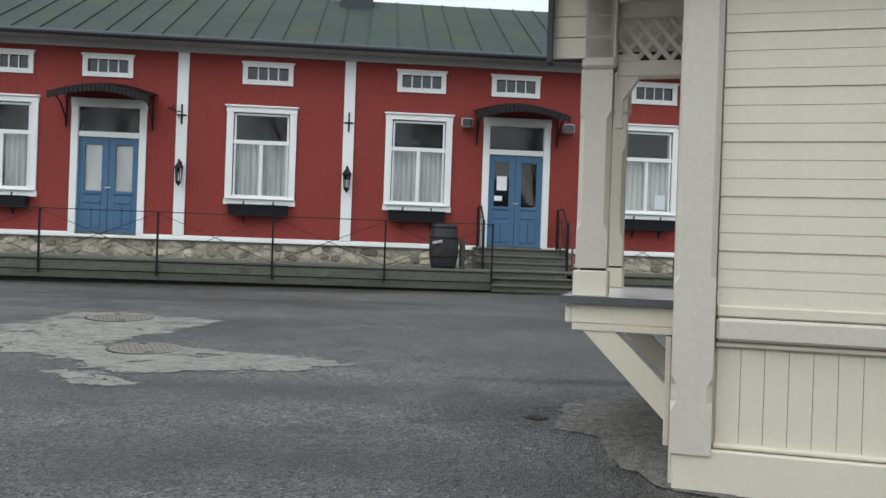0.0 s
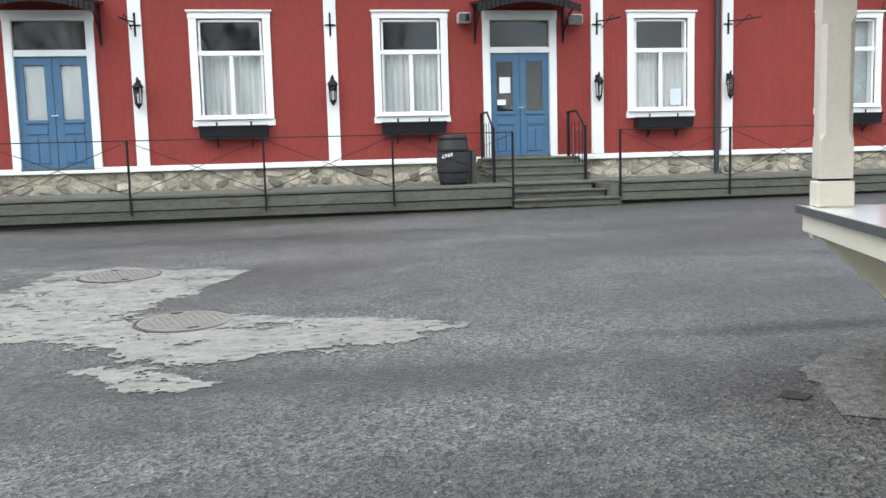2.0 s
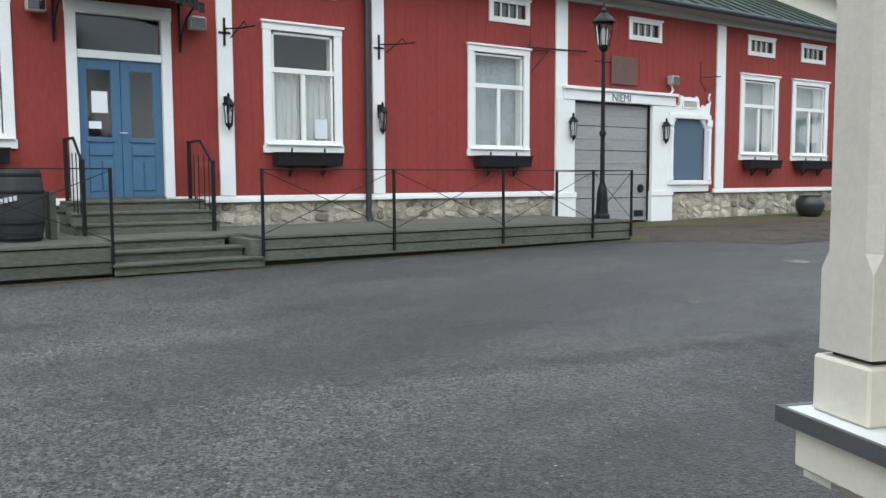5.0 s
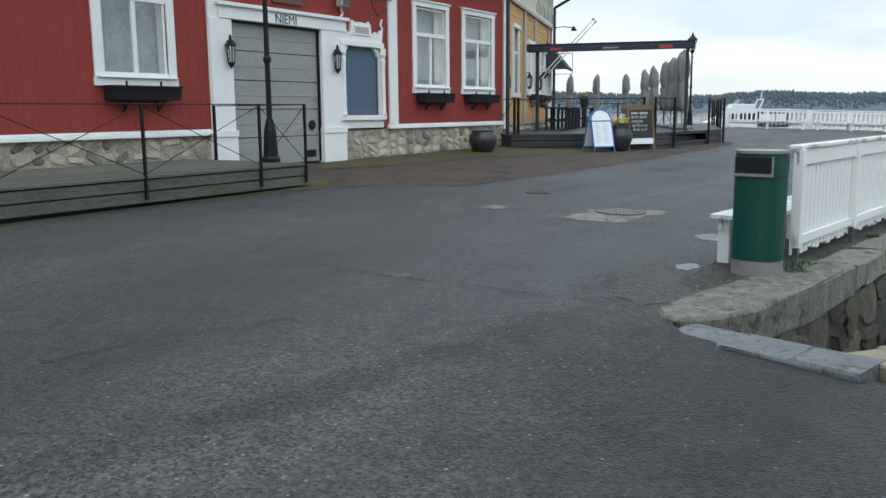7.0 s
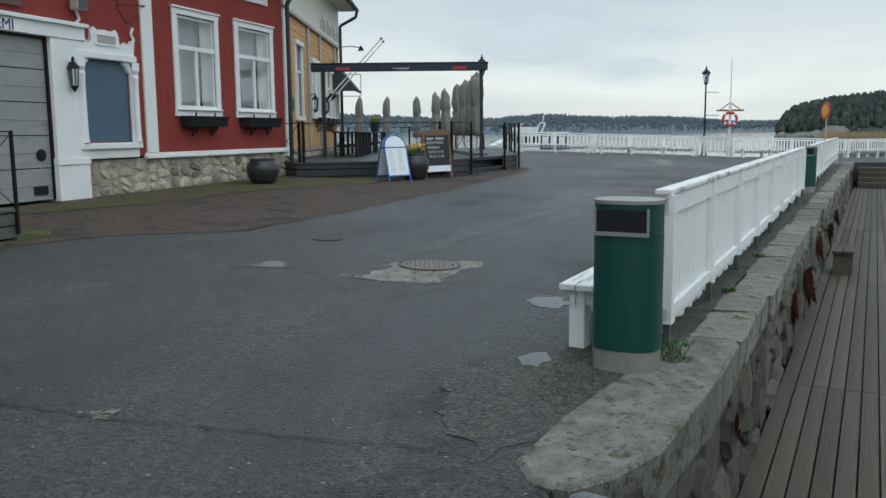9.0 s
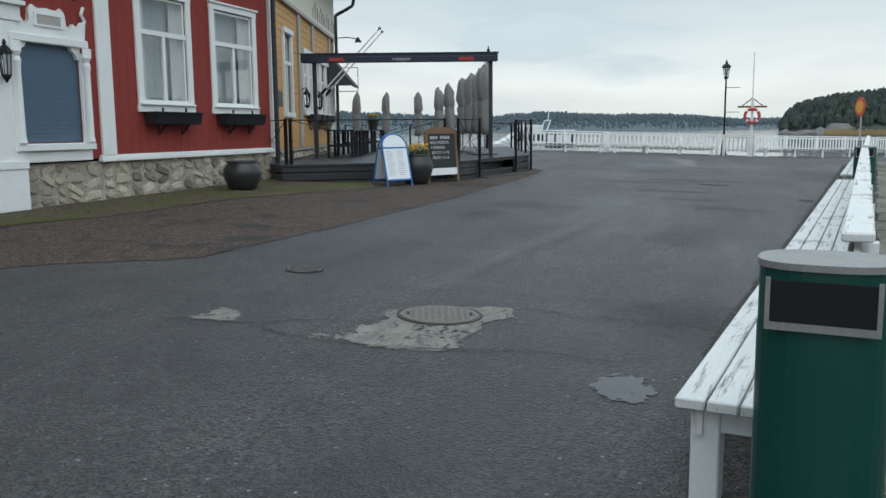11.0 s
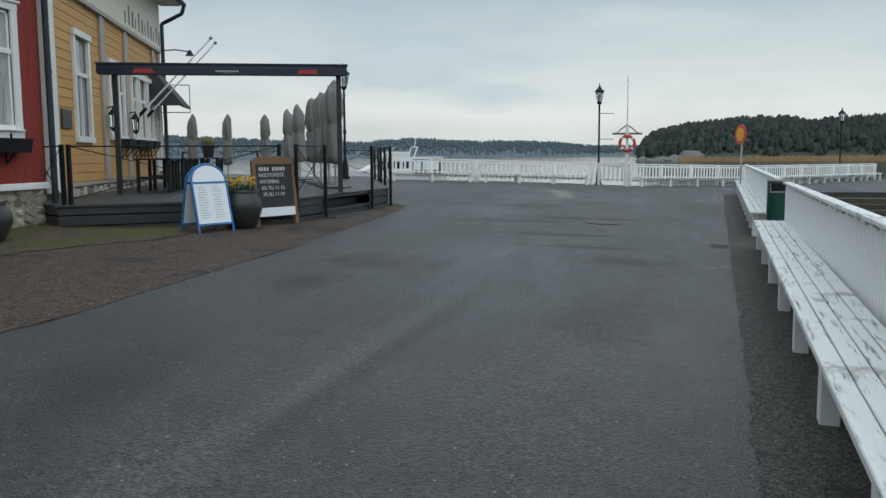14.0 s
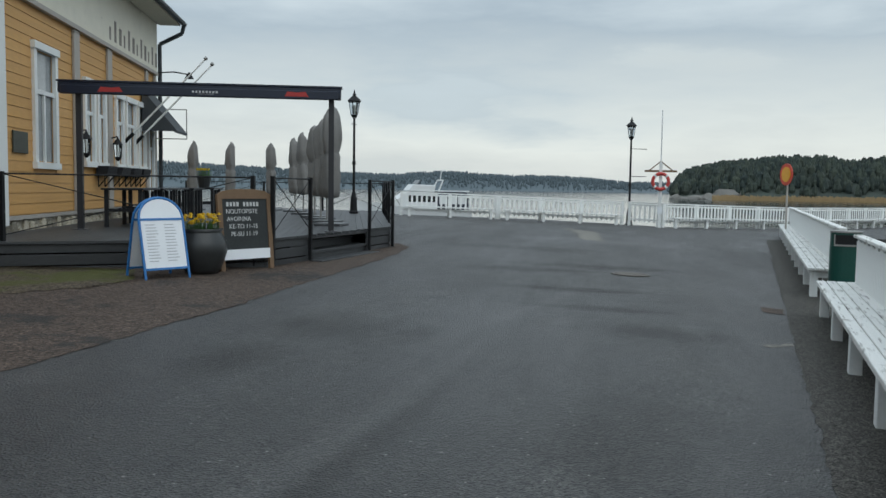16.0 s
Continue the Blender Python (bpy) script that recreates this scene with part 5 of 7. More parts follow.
QST = [mesh_of("stone", rubble(20 + k), QUAYSTONE) for k in range(12)]
s, count = -1.9, 0
while s < 30 and count < 290:
    w = rq.uniform(0.26, 0.62) if s < 14 else rq.uniform(0.5, 0.9)
    z = -0.05 - rq.uniform(0, 0.05)
    while z > -0.85:
        h = rq.uniform(0.16, 0.46)
        n = -0.95 - 0.19 * (0.05 - (z - h / 2)) / 1.75
        p = quay(s + w / 2 + rq.uniform(-0.08, 0.08), n)
        piece("stone", rq.choice(QST), quayw, Matrix.Translation((p.x, p.y, z - h / 2)) @ Matrix.Rotation(radians(SLOPE), 4, "Z") @ Matrix.Rotation(rq.uniform(-0.16, 0.16), 4, "Y") @ Matrix.Diagonal((w * rq.uniform(1.06, 1.2), 0.19 * rq.uniform(0.8, 1.3), h * rq.uniform(1.04, 1.16), 1)))
        z -= h
        count += 1
    s += w
# slabs where the quay turns to the jetty
corner = thing("wall_quay_end", pose(0, 0, 0), "pale stone slabs at the end of the quay", "stone edge", kind="structure")
SLAB = mesh_of("slab", block(41, 1.25, 0.40, 0.30, 0.012), mat("pale_grey_slab", (0.165, 0.172, 0.172), 0.75, 0.5, 5, 0.8, stain=(0.045, 0.048, 0.052), stain_at=0.55, moss=(0.09, 0.085, 0.06), moss_at=0.58))
WARM = mesh_of("slab", block(42, 0.95, 0.55, 0.25, 0.014), mat("warm_sandstone", (0.31, 0.26, 0.185), 0.9, 0.3, 6, 0.7, stain=(0.2, 0.16, 0.11), stain_at=0.6))
piece("slab", SLAB, corner, pose(6.68, 8.42, gz(6.6, 8.4) + 0.02, 0, 0, -104))
piece("slab", WARM, corner, pose(7.0, 7.52, gz(6.6, 7.5) + 0.05, 0, 0, -34))
piece("slab", SLAB, corner, pose(6.45, 6.9, gz(6.6, 6.9) + 0.02, 0, 0, -92))
for k in range(7):
    piece("stone", QST[k], corner, pose(6.62 + 0.03 * (k % 2), 8.85 - 0.33 * k, -0.35, 0, 10 * k, 80) @ Matrix.Diagonal((0.45, 0.3, 0.55, 1)))

# ---- jetty ----
jetty = thing("jetty", pose(0, 0, 0), "weathered wet timber jetty below the quay wall", "jetty")
jp = mesh_of("plank", boxes((0, 1, -0.066, 0.066, -0.05, 0)), JETTY)
for k in range(46):
    for a, b in ((-3.0, 3.4), (3.41, 9.6), (9.61, 17.9), (17.91, 35.0)):
        p = quay(a + (0.0 if k % 2 else 0.0), -1.22 - 0.146 * k)
        piece("plank", jp, jetty, Matrix.Translation((p.x, p.y, -0.85 + 0.004 * math.sin(k * 2.1 + a))) @ Matrix.Rotation(radians(SLOPE), 4, "Z") @ Matrix.Diagonal((b - a, 1, 1, 1)))
# one near-black sheet under the planks paints the shade in their gaps
part("gap_shade_sheet", boxes((-3.0, 35.0, -7.95, -1.15, -0.98, -0.93)), DARK, jetty, m=qpose(0, 0, 0))
for k in range(4):
    part("step", boxes((34.4 + 0.4 * k, 35.0 + 0.4 * k, -7.5, -1.3, -0.85, -0.62 + 0.2 * k)), JETTY, jetty, m=qpose(0, 0, 0), bev=0.01)
seat = thing("low_bench", qpose(10.5, -1.62, -0.85), "small weathered wooden bench on the jetty", "bench")
part("plank", boxes((0, 0.75, -0.02, 0.14, 0.36, 0.41)), JETTY, seat)
part("plank", boxes((0, 0.75, 0.16, 0.32, 0.36, 0.41)), JETTY, seat)
for a in (0.04, 0.65):
    part("leg", boxes((a, a + 0.06, 0.0, 0.30, 0, 0.36)), JETTY, seat)
rf = random.Random(3)


def fern(s, z, k, size=1.0):
    o = thing("fern", qpose(s, -1.12, z) @ Matrix.Scale(size, 4), "rust brown withered plant hanging from the quay wall", "plant", "withered plants on the wall")
    bm = bmesh.new()
    for _ in range(110):
        a, l = rf.uniform(-1.5, 1.5), rf.uniform(0.08, 0.34)
        out = rf.uniform(0.15, 0.7)
        p0 = Vector((rf.gauss(0, 0.10), -0.02, rf.gauss(0, 0.07)))
        p1 = p0 + Vector((math.sin(a) * l * 0.45, -out * l * 0.7, l * rf.uniform(0.0, 0.45)))
        p2 = p0 + Vector((math.sin(a) * l * 0.9, -out * l, -l * rf.uniform(0.3, 1.3)))
        w = Vector((0.0035, 0, 0.003))
        bm.faces.new([bm.verts.new(q) for q in (p0 - w, p0 + w, p1 + w, p2, p1 - w)])
        for f in (0.3, 0.55, 0.8):
            c = p1.lerp(p2, f)
            d = Vector((rf.uniform(-1, 1), rf.uniform(-0.6, 0.3), rf.uniform(-0.8, 0.4))) * 0.035
            bm.faces.new([bm.verts.new(q) for q in (c - w, c + w, c + d)])
    part("frond", bm, RUST, o)


for k, (s, z) in enumerate(((4.5, -0.3), (6.2, -0.25), (6.9, -0.45), (8.6, -0.15), (0.35, -0.28), (12.5, -0.3), (15.5, -0.3))):
    fern(s, z, k, 0.32 if s < 2 else 0.75)

# ---- benches, fence and bins along the quay ----
PEEL = mat("peeling_white_paint", (0.72, 0.72, 0.69), 0.6, 0.08, 3, 0.25, stain=(0.20, 0.19, 0.165), stain_at=0.55, stretch=(0.28, 3.2, 1), fine=30, moss=(0.34, 0.33, 0.30), moss_at=0.56)


def quay_bench(s0, s1, label):
    z = gz(*quay(s0, 0).xy)
    slope = (gz(*quay(s1, 0).xy) - z) / (s1 - s0)
    tilt = Matrix.Rotation(-math.atan(slope), 4, "Y")
    o = thing("bench", qpose(s0, 0, z) @ tilt, label, "bench", "long white benches on the quay")
    n = s1 - s0
    for k in range(4):
        part("slat", boxes((0, n, -0.112 - 0.122 * k, -0.122 * k, 0.41, 0.455)), PEEL, o, bev=0.006)
    part("apron", boxes((0.05, n - 0.05, -0.10, -0.07, 0.30, 0.41)), PEEL, o)
    m = max(2, round((n - 0.3) / 1.78) + 1)
    for k in range(m):
        x = 0.08 + (n - 0.30) * k / (m - 1)
        part("leg", boxes((x, x + 0.14, -0.16, -0.05, -0.04, 0.41)), WHITE, o, bev=0.006)
        part("leg", boxes((x, x + 0.14, -0.46, -0.36, -0.04, 0.41)), WHITE, o, bev=0.006)
        part("cross_bar", boxes((x + 0.03, x + 0.11, -0.36, -0.16, 0.30, 0.40)), WHITE, o)


def quay_fence(s0, s1, n0, turn, label):
    z = gz(*quay(s0, -0.6).xy)
    slope = (gz(*quay(s1, -0.6).xy) - z) / (s1 - s0)
    o = thing("fence", qpose(s0, n0, z) @ Matrix.Rotation(radians(turn), 4, "Z") @ Matrix.Rotation(-math.atan(slope), 4, "Y"), label, "fence", "white quay fences")
    n = s1 - s0
    pk = mesh_of("picket", boxes((-0.052, 0.052, -0.012, 0.012, 0.10, 1.03)), WHITE)
    k = 0
    while 0.06 + 0.118 * k < n:
        piece("picket", pk, o, pose(0.06 + 0.118 * k, 0.0, 0.02 * math.sin(k * 1.9)))
        k += 1
    part("top_rail", boxes((0, n, -0.06, 0.06, 1.06, 1.10)), PEEL, o, bev=0.008)
    part("rail", boxes((0, n, -0.04, -0.014, 0.92, 1.06)), WHITE, o)
    part("rail", boxes((0, n, -0.05, -0.014, 0.19, 0.27)), WHITE, o)
    m = max(2, round(n / 1.78) + 1)
    for q in range(m):
        x = (n - 0.08) * q / (m - 1)
        part("post", boxes((x, x + 0.08, -0.075, -0.014, 0.17, 1.06)), WHITE, o)
        part("foot", boxes((x + 0.015, x + 0.065, -0.06, -0.016, -0.06, 0.17)), GREYMETAL, o, "grey steel foot")


quay_bench(0.0, 14.9, "long white painted slatted bench with peeling paint")
quay_bench(16.9, 35.6, "long white painted slatted bench with peeling paint")
quay_fence(0.40, 14.75, -0.60, 0.55, "white painted board fence behind the bench")
quay_fence(16.9, 35.2, -0.47, 0.3, "white painted board fence behind the bench")


def litter_bin(s, n, label):
    p = quay(s, n)
    o = thing("litter_bin", pose(p.x, p.y, gz(p.x, p.y), 0, 0, SLOPE), label, "litter bin", "green litter bins")

    def shell(bm, z0, z1, a, b, open_top=False):
        rings = []
        for z in (z0, z1):
            rings.append([bm.verts.new((a * math.copysign(abs(math.cos(t)) ** 0.75, math.cos(t)), b * math.copysign(abs(math.sin(t)) ** 0.75, math.sin(t)), z)) for t in (2 * math.pi * k / 32 for k in range(32))])
        for k in range(32):
            bm.faces.new((rings[0][k], rings[0][(k + 1) % 32], rings[1][(k + 1) % 32], rings[1][k]))
        bm.faces.new(rings[0][::-1])
        bm.faces.new(rings[1])
        return bm
    part("base", shell(bmesh.new(), 0.0, 0.14, 0.175, 0.205), STEEL, o, "dull steel base ring")
    part("body", shell(bmesh.new(), 0.142, 0.86, 0.18, 0.21), BINGREEN, o)
    part("hood", shell(bmesh.new(), 0.862, 1.05, 0.178, 0.208), BINGREEN, o)
    part("lid", shell(bmesh.new(), 1.052, 1.075, 0.185, 0.215), STEEL, o, "steel lid rim")
    for sx in (-1, 1):
        # no hole here: a black slab paints the shade inside the opening
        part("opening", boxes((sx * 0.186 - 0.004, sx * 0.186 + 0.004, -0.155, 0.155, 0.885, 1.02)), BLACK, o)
        part("trim", boxes((sx * 0.190 - 0.004, sx * 0.190 + 0.004, -0.17, 0.17, 0.86, 0.885), (sx * 0.190 - 0.004, sx * 0.190 + 0.004, -0.17, -0.155, 0.885, 1.03), (sx * 0.190 - 0.004, sx * 0.190 + 0.004, 0.155, 0.17, 0.885, 1.03)), STEEL, o, "steel edge of the opening")


litter_bin(-0.18, -0.52, "dark green steel litter bin at the end of the bench")
litter_bin(16.3, -0.46, "dark green steel litter bin between the benches")


def grass_tuft(s, n, size, seed):
    rnd = random.Random(seed)
    p = quay(s, n)
    bm = bmesh.new()
    for _ in range(70):
        a, l = rnd.uniform(0, 6.28), size * rnd.uniform(0.4, 1.0)
        r = Vector((rnd.uniform(-1, 1), rnd.uniform(-1, 1), 0)) * size * 0.7
        d, w = Vector((math.cos(a), math.sin(a), 0)), Vector((-math.sin(a), math.cos(a), 0)) * 0.004
        bm.faces.new([bm.verts.new(v) for v in (r - w, r + w, r + d * l * 0.3 + w + Vector((0, 0, l * 0.6)), r + d * l * 0.7 + Vector((0, 0, l * 0.8)), r + d * l * 0.3 - w + Vector((0, 0, l * 0.6)))])
    o = thing("grass_tuft", pose(p.x, p.y, gz(p.x, p.y)), "small green grass tuft between the quay stones", "grass", "grass tufts on the quay")
    part("clump", bm, LEAF, o)


for k, (s, n, h) in enumerate(((0.05, -0.78, 0.13), (0.22, -0.70, 0.16), (0.45, -0.74, 0.10), (2.7, -0.72, 0.08), (5.1, -0.71, 0.08))):
    grass_tuft(s, n, h, 80 + k)

# ---- yellow house ----
YROT = 18
yellow = thing("yellow_house", pose(25.0, 20.02, 0, 0, 0, YROT), "ochre yellow wooden house with a pale upper wall", "house")
YW = [(0.70, 1.90, 2.05, 4.30), (3.60, 4.35, 2.15, 4.02), (4.50, 5.20, 2.15, 4.02), (6.02, 6.75, 2.15, 3.95), (6.95, 7.95, 2.15, 3.95), (8.15, 9.0, 2.15, 3.95), (9.3, 10.0, 1.3, 3.7)]
yh = [(a + 0.1, b - 0.1, c + 0.12, d - 0.12) for a, b, c, d in YW]
part("wall", holed(bmesh.new(), -0.85, 10.25, 1.15, 4.95, 0.03, 0.2, yh), YELLOW, yellow)
cb = prism(bmesh.new(), [(0.0, 0.0), (0.03, 0.0), (0.03, 0.182), (0.012, 0.182)], 0, 1, "x")
clap = mesh_of("clapboard", cb, YELLOW)
for k in range(20):
    z = 1.22 + 0.186 * k
    xs = [-0.85] + [v for a, b, c, d in YW if c - 0.15 < z + 0.09 < d + 0.05 for v in (a, b)] + [10.25]
    for a, b in zip(xs[::2], xs[1::2]):
        if b > a:
            piece("clapboard", clap, yellow, Matrix.Translation((a, 0.0, z)) @ Matrix.Diagonal((b - a, 1, 1, 1)))
part("foundation", boxes((-0.8, 10.25, 0.02, 0.3, 0.0, 1.15)), MORTAR, yellow)
for k in range(40):
    piece("stone", STONES[k % 6], yellow, Matrix.Translation((-0.6 + 0.28 * k, 0.0, 0.95 + 0.06 * math.sin(k * 2.3))) @ Matrix.Diagonal((0.27, 0.09, 0.30, 1)))
part("foot_board", boxes((-0.85, 10.25, -0.04, 0.03, 1.13, 1.20)), YTRIM, yellow)
part("corner_board", boxes((-0.98, -0.62, -0.06, 0.12, 1.05, 5.3)), WHITE, yellow, "white painted corner board")
for s0, w in ((2.90, 0.36), (5.32, 0.36), (9.03, 0.24), (10.04, 0.22)):
    part("trim_board", boxes((s0, s0 + w, -0.055, 0.0, 1.2, 4.93)), YTRIM, yellow, bev=0.006)
part("upper_wall", boxes((-0.98, 10.29, -0.07, 0.2, 5.02, 7.2)), PALEWALL, yellow)
part("string_course", boxes((-0.98, 10.32, -0.10, 0.0, 4.93, 5.02)), YTRIM, yellow)
for k in range(12):
    part("worn_letter", boxes((5.4 + 0.42 * k, 5.4 + 0.42 * k + 0.12 + 0.14 * ((k * 7) % 3) / 3, -0.076, -0.069, 5.15, 5.45 + 0.1 * ((k * 5) % 3))), WORNPAINT, yellow, "worn, unreadable painted letter")
part("end_wall", boxes((10.09, 10.28, 0.21, 7.5, 1.0, 7.2)), YELLOW, yellow)
part("near_end_wall", boxes((-0.97, -0.8, 0.21, 7.5, 0.5, 7.2)), PALEWALL, yellow)
part("roof", prism(bmesh.new(), [(-0.75, 6.55), (3.8, 8.9), (8.3, 6.55), (8.3, 6.48), (3.8, 8.8), (-0.75, 6.45)], -1.4, 10.6, "x"), GUTTER, yellow, "dark metal roof")
part("soffit", boxes((-1.3, 10.5, -0.70, -0.08, 6.42, 6.46)), PALEWALL, yellow)
part("gutter", tube(bmesh.new(), (-1.4, -0.8, 6.48), (10.6, -0.8, 6.48), 0.07, n=8), GUTTER, yellow)
part("downpipe", pipe(bmesh.new(), [(10.5, -0.8, 6.45), (10.5, -0.74, 6.2), (10.4, -0.12, 5.85), (10.4, -0.12, 0.9)], 0.06, 8), GUTTER, yellow)
for a, b, c, d in YW:
    w = part("window", boxes((a - 0.02, a + 0.12, -0.05, 0.02, c, d), (b - 0.12, b + 0.02, -0.05, 0.02, c, d), (a - 0.06, b + 0.06, -0.08, 0.02, d - 0.10, d + 0.03), (a - 0.04, b + 0.04, -0.08, 0.02, c - 0.02, c + 0.1)), WHITE, yellow, "white framed window")
    zb = c + (d - c) * 0.62
    part("bar", boxes((a + 0.12, b - 0.12, -0.01, 0.04, zb - 0.04, zb + 0.04), ((a + b) / 2 - 0.03, (a + b) / 2 + 0.03, -0.005, 0.04, c + 0.1, zb)), WHITE, w)
    part("pane", boxes((a + 0.1, b - 0.1, 0.045, 0.05, c + 0.1, d - 0.1)), mat("pane_with_pale_curtain", (0.30, 0.32, 0.33), 0.05, 0.3, 2, 0, spec=0.8), w)
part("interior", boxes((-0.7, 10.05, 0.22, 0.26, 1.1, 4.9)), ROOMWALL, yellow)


def ypose(s, off, z):
    return pose(25.0, 20.02, 0, 0, 0, YROT) @ pose(s, -off, z)


pl = thing("plaque", ypose(0.03, 0.0, 2.28), "dark metal wall plaque on the yellow boards", "plaque")
part("plate", boxes((-0.33, 0.33, -0.035, -0.005, 0, 0.38)), mat("dark_bronze_plate", (0.06, 0.065, 0.05), 0.5, 0.2, 5, 0.1, metal=0.4), pl, bev=0.008)
for s0 in (3.1, 5.5):
    o = thing("wall_lantern", ypose(s0, 0.06, 2.65), "black wall lantern on a trim board", "lantern", "lanterns on the yellow house")
    part("glass", lathe(bmesh.new(), [(0.07, -0.25), (0.09, 0.05)], 6, 0, -0.14), LAMPGLASS, o)
    part("cage", lathe(bmesh.new(), [(0.02, -0.34), (0.085, -0.27), (0.08, -0.24)], 6, 0, -0.14), IRON, o)
    part("cap", lathe(bmesh.new(), [(0.13, 0.05), (0.06, 0.14), (0.01, 0.22)], 6, 0, -0.14), IRON, o)
    for k in range(6):
        rod = tube(bmesh.new(), (0.074 * math.cos(k * 1.0472), -0.14 + 0.074 * math.sin(k * 1.0472), -0.25), (0.094 * math.cos(k * 1.0472), -0.14 + 0.094 * math.sin(k * 1.0472), 0.06), 0.011, n=5)
        part("cage_bar", rod, IRON, o)
    part("arm", pipe(bmesh.new(), [(0, 0, 0.2), (0, -0.14, 0.24), (0, -0.14, 0.2)], 0.016, 6), IRON, o)
for s0 in (4.3, 5.5, 6.6, 7.6):
    o = thing("window_box", ypose(s0, 0.02, 1.95), "black window box under a window of the yellow house", "planter", "window boxes on the yellow house")
    part("body", prism(bmesh.new(), [(-0.30, 0.22), (-0.02, 0.22), (-0.02, 0.0), (-0.25, 0.0)], 0.0, 0.78, "x"), BLACKBOX, o, bev=0.01)
    for q in (0.14, 0.64):
        part("bracket", pipe(bmesh.new(), [(q, -0.03, 0.0), (q, -0.03, -0.25), (q, -0.24, 0.0)], 0.014, 6), IRON, o)
for s0 in (6.9, 7.9):
    o = thing("flagpole", ypose(s0, 0.0, 2.85), "slanted white flagpole fixed to the yellow house", "flagpole", "bare wall flagpoles")
    part("pole", tube(bmesh.new(), (0, -0.02, 0), (0.0, -2.0, 2.1), 0.028, 0.02, 8), WHITE, o)
    part("knob", lathe(bmesh.new(), [(0.02, -0.05), (0.06, 0.0), (0.02, 0.05)], 10), STEEL, o, m=pose(0, -2.02, 2.13))
    part("socket", tube(bmesh.new(), (0, 0.0, -0.02), (0, -0.22, 0.21), 0.045, n=8), IRON, o)
o = thing("door_awning", ypose(8.6, 0.03, 3.2), "dark grey cloth awning over a doorway", "awning")
part("cloth", prism(bmesh.new(), [(0.0, 1.15), (-0.92, 0.05), (-0.92, 0.0), (-0.86, 0.0), (0.0, 1.05)], 0, 1.5, "x"), AWNCLOTH, o)
part("side_cloth", prism(bmesh.new(), [(0.0, 1.1), (-0.90, 0.03), (0.0, 0.03)], -0.02, 0.0, "x"), AWNCLOTH, o)
part("frame_bar", pipe(bmesh.new(), [(1.5, 0, -0.1), (1.5, -0.9, -0.1), (1.5, -0.9, 0.75), (1.5, 0, 0.75)], 0.016, 6), STEEL, o)
o = thing("wall_lamp", ypose(10.2, 0.0, 5.0), "black gooseneck lamp at the house corner", "lamp")
part("arm", pipe(bmesh.new(), [(0, 0, 0), (0.3, -0.5, 0.08), (0.5, -0.9, 0.04)], 0.02, 6), IRON, o)
part("shade", lathe(bmesh.new(), [(0.03, 0.10), (0.09, 0.0), (0.14, -0.08)], 12, 0.5, -0.9), IRON, o)

# ---- restaurant terrace ----
TZ = 0.93
PATIO = [(22.45, 18.55), (24.7, 15.35), (26.05, 15.15), (28.6, 14.85), (29.9, 14.72), (41.5, 18.3), (41.5, 26.5), (25.2, 20.4), (23.6, 19.9)]
terrace = thing("terrace", pose(0, 0, 0), "dark stained wooden restaurant terrace with steps", "terrace")
bm = prism(bmesh.new(), PATIO, TZ - 0.08, TZ - 0.04)
part("platform", bm, PATIOWOOD, terrace)


def inside(x, y):
    c = False
    for (x0, y0), (x1, y1) in zip(PATIO, PATIO[1:] + PATIO[:1]):
        if (y0 > y) != (y1 > y) and x < (x1 - x0) * (y - y0) / (y1 - y0) + x0:
            c = not c
    return c


tp = mesh_of("plank", boxes((0, 1, -0.068, 0.068, -0.038, 0)), PATIOWOOD)
for k in range(-4, 60):
    run = []
    o0 = Vector((22.4, 18.5)) + Vector((0.309, -0.951)) * (0.143 * k - 1.6)
    ts = [q * 0.05 for q in range(-60, 420) if inside(o0.x + 0.951 * q * 0.05, o0.y + 0.309 * q * 0.05)]
    if ts and ts[-1] - ts[0] > 0.3:
        a, b = ts[0], min(ts[-1], ts[0] + 16)
        piece("plank", tp, terrace, Matrix.Translation((o0.x + 0.951 * a, o0.y + 0.309 * a, TZ)) @ Matrix.Rotation(radians(18), 4, "Z") @ Matrix.Diagonal((b - a, 1, 1, 1)))
edges = [PATIO[-1]] + PATIO[:6]
for n, ((x0, y0), (x1, y1)) in enumerate(zip(edges, edges[1:])):
    ln, a = math.hypot(x1 - x0, y1 - y0), math.degrees(math.atan2(y1 - y0, x1 - x0))
    if n == 3:
        for q in range(3):
            z = 0.47 + 0.15 * q
            part("step", boxes((0, ln, -0.30 + 0.3 * q, 0.32 + 0.3 * q, z - 0.04, z + 0.02), (0.0, ln, -0.27 + 0.3 * q, -0.24 + 0.3 * q, z - 0.2, z - 0.04)), PATIOWOOD, terrace, m=pose(x0, y0, 0, 0, 0, a), bev=0.006)
        continue
    for z0, z1 in ((0.40, 0.56), (0.58, 0.74), (0.76, 0.89)):
        part("fascia", boxes((0, ln, -0.01, 0.02, z0, z1)), PATIOWOOD, terrace, m=pose(x0, y0, 0, 0, 0, a), bev=0.005)
    part("edge_board", boxes((0, ln, -0.05, 0.1, TZ - 0.035, TZ + 0.003)), PATIOWOOD, terrace, m=pose(x0, y0, 0, 0, 0, a))


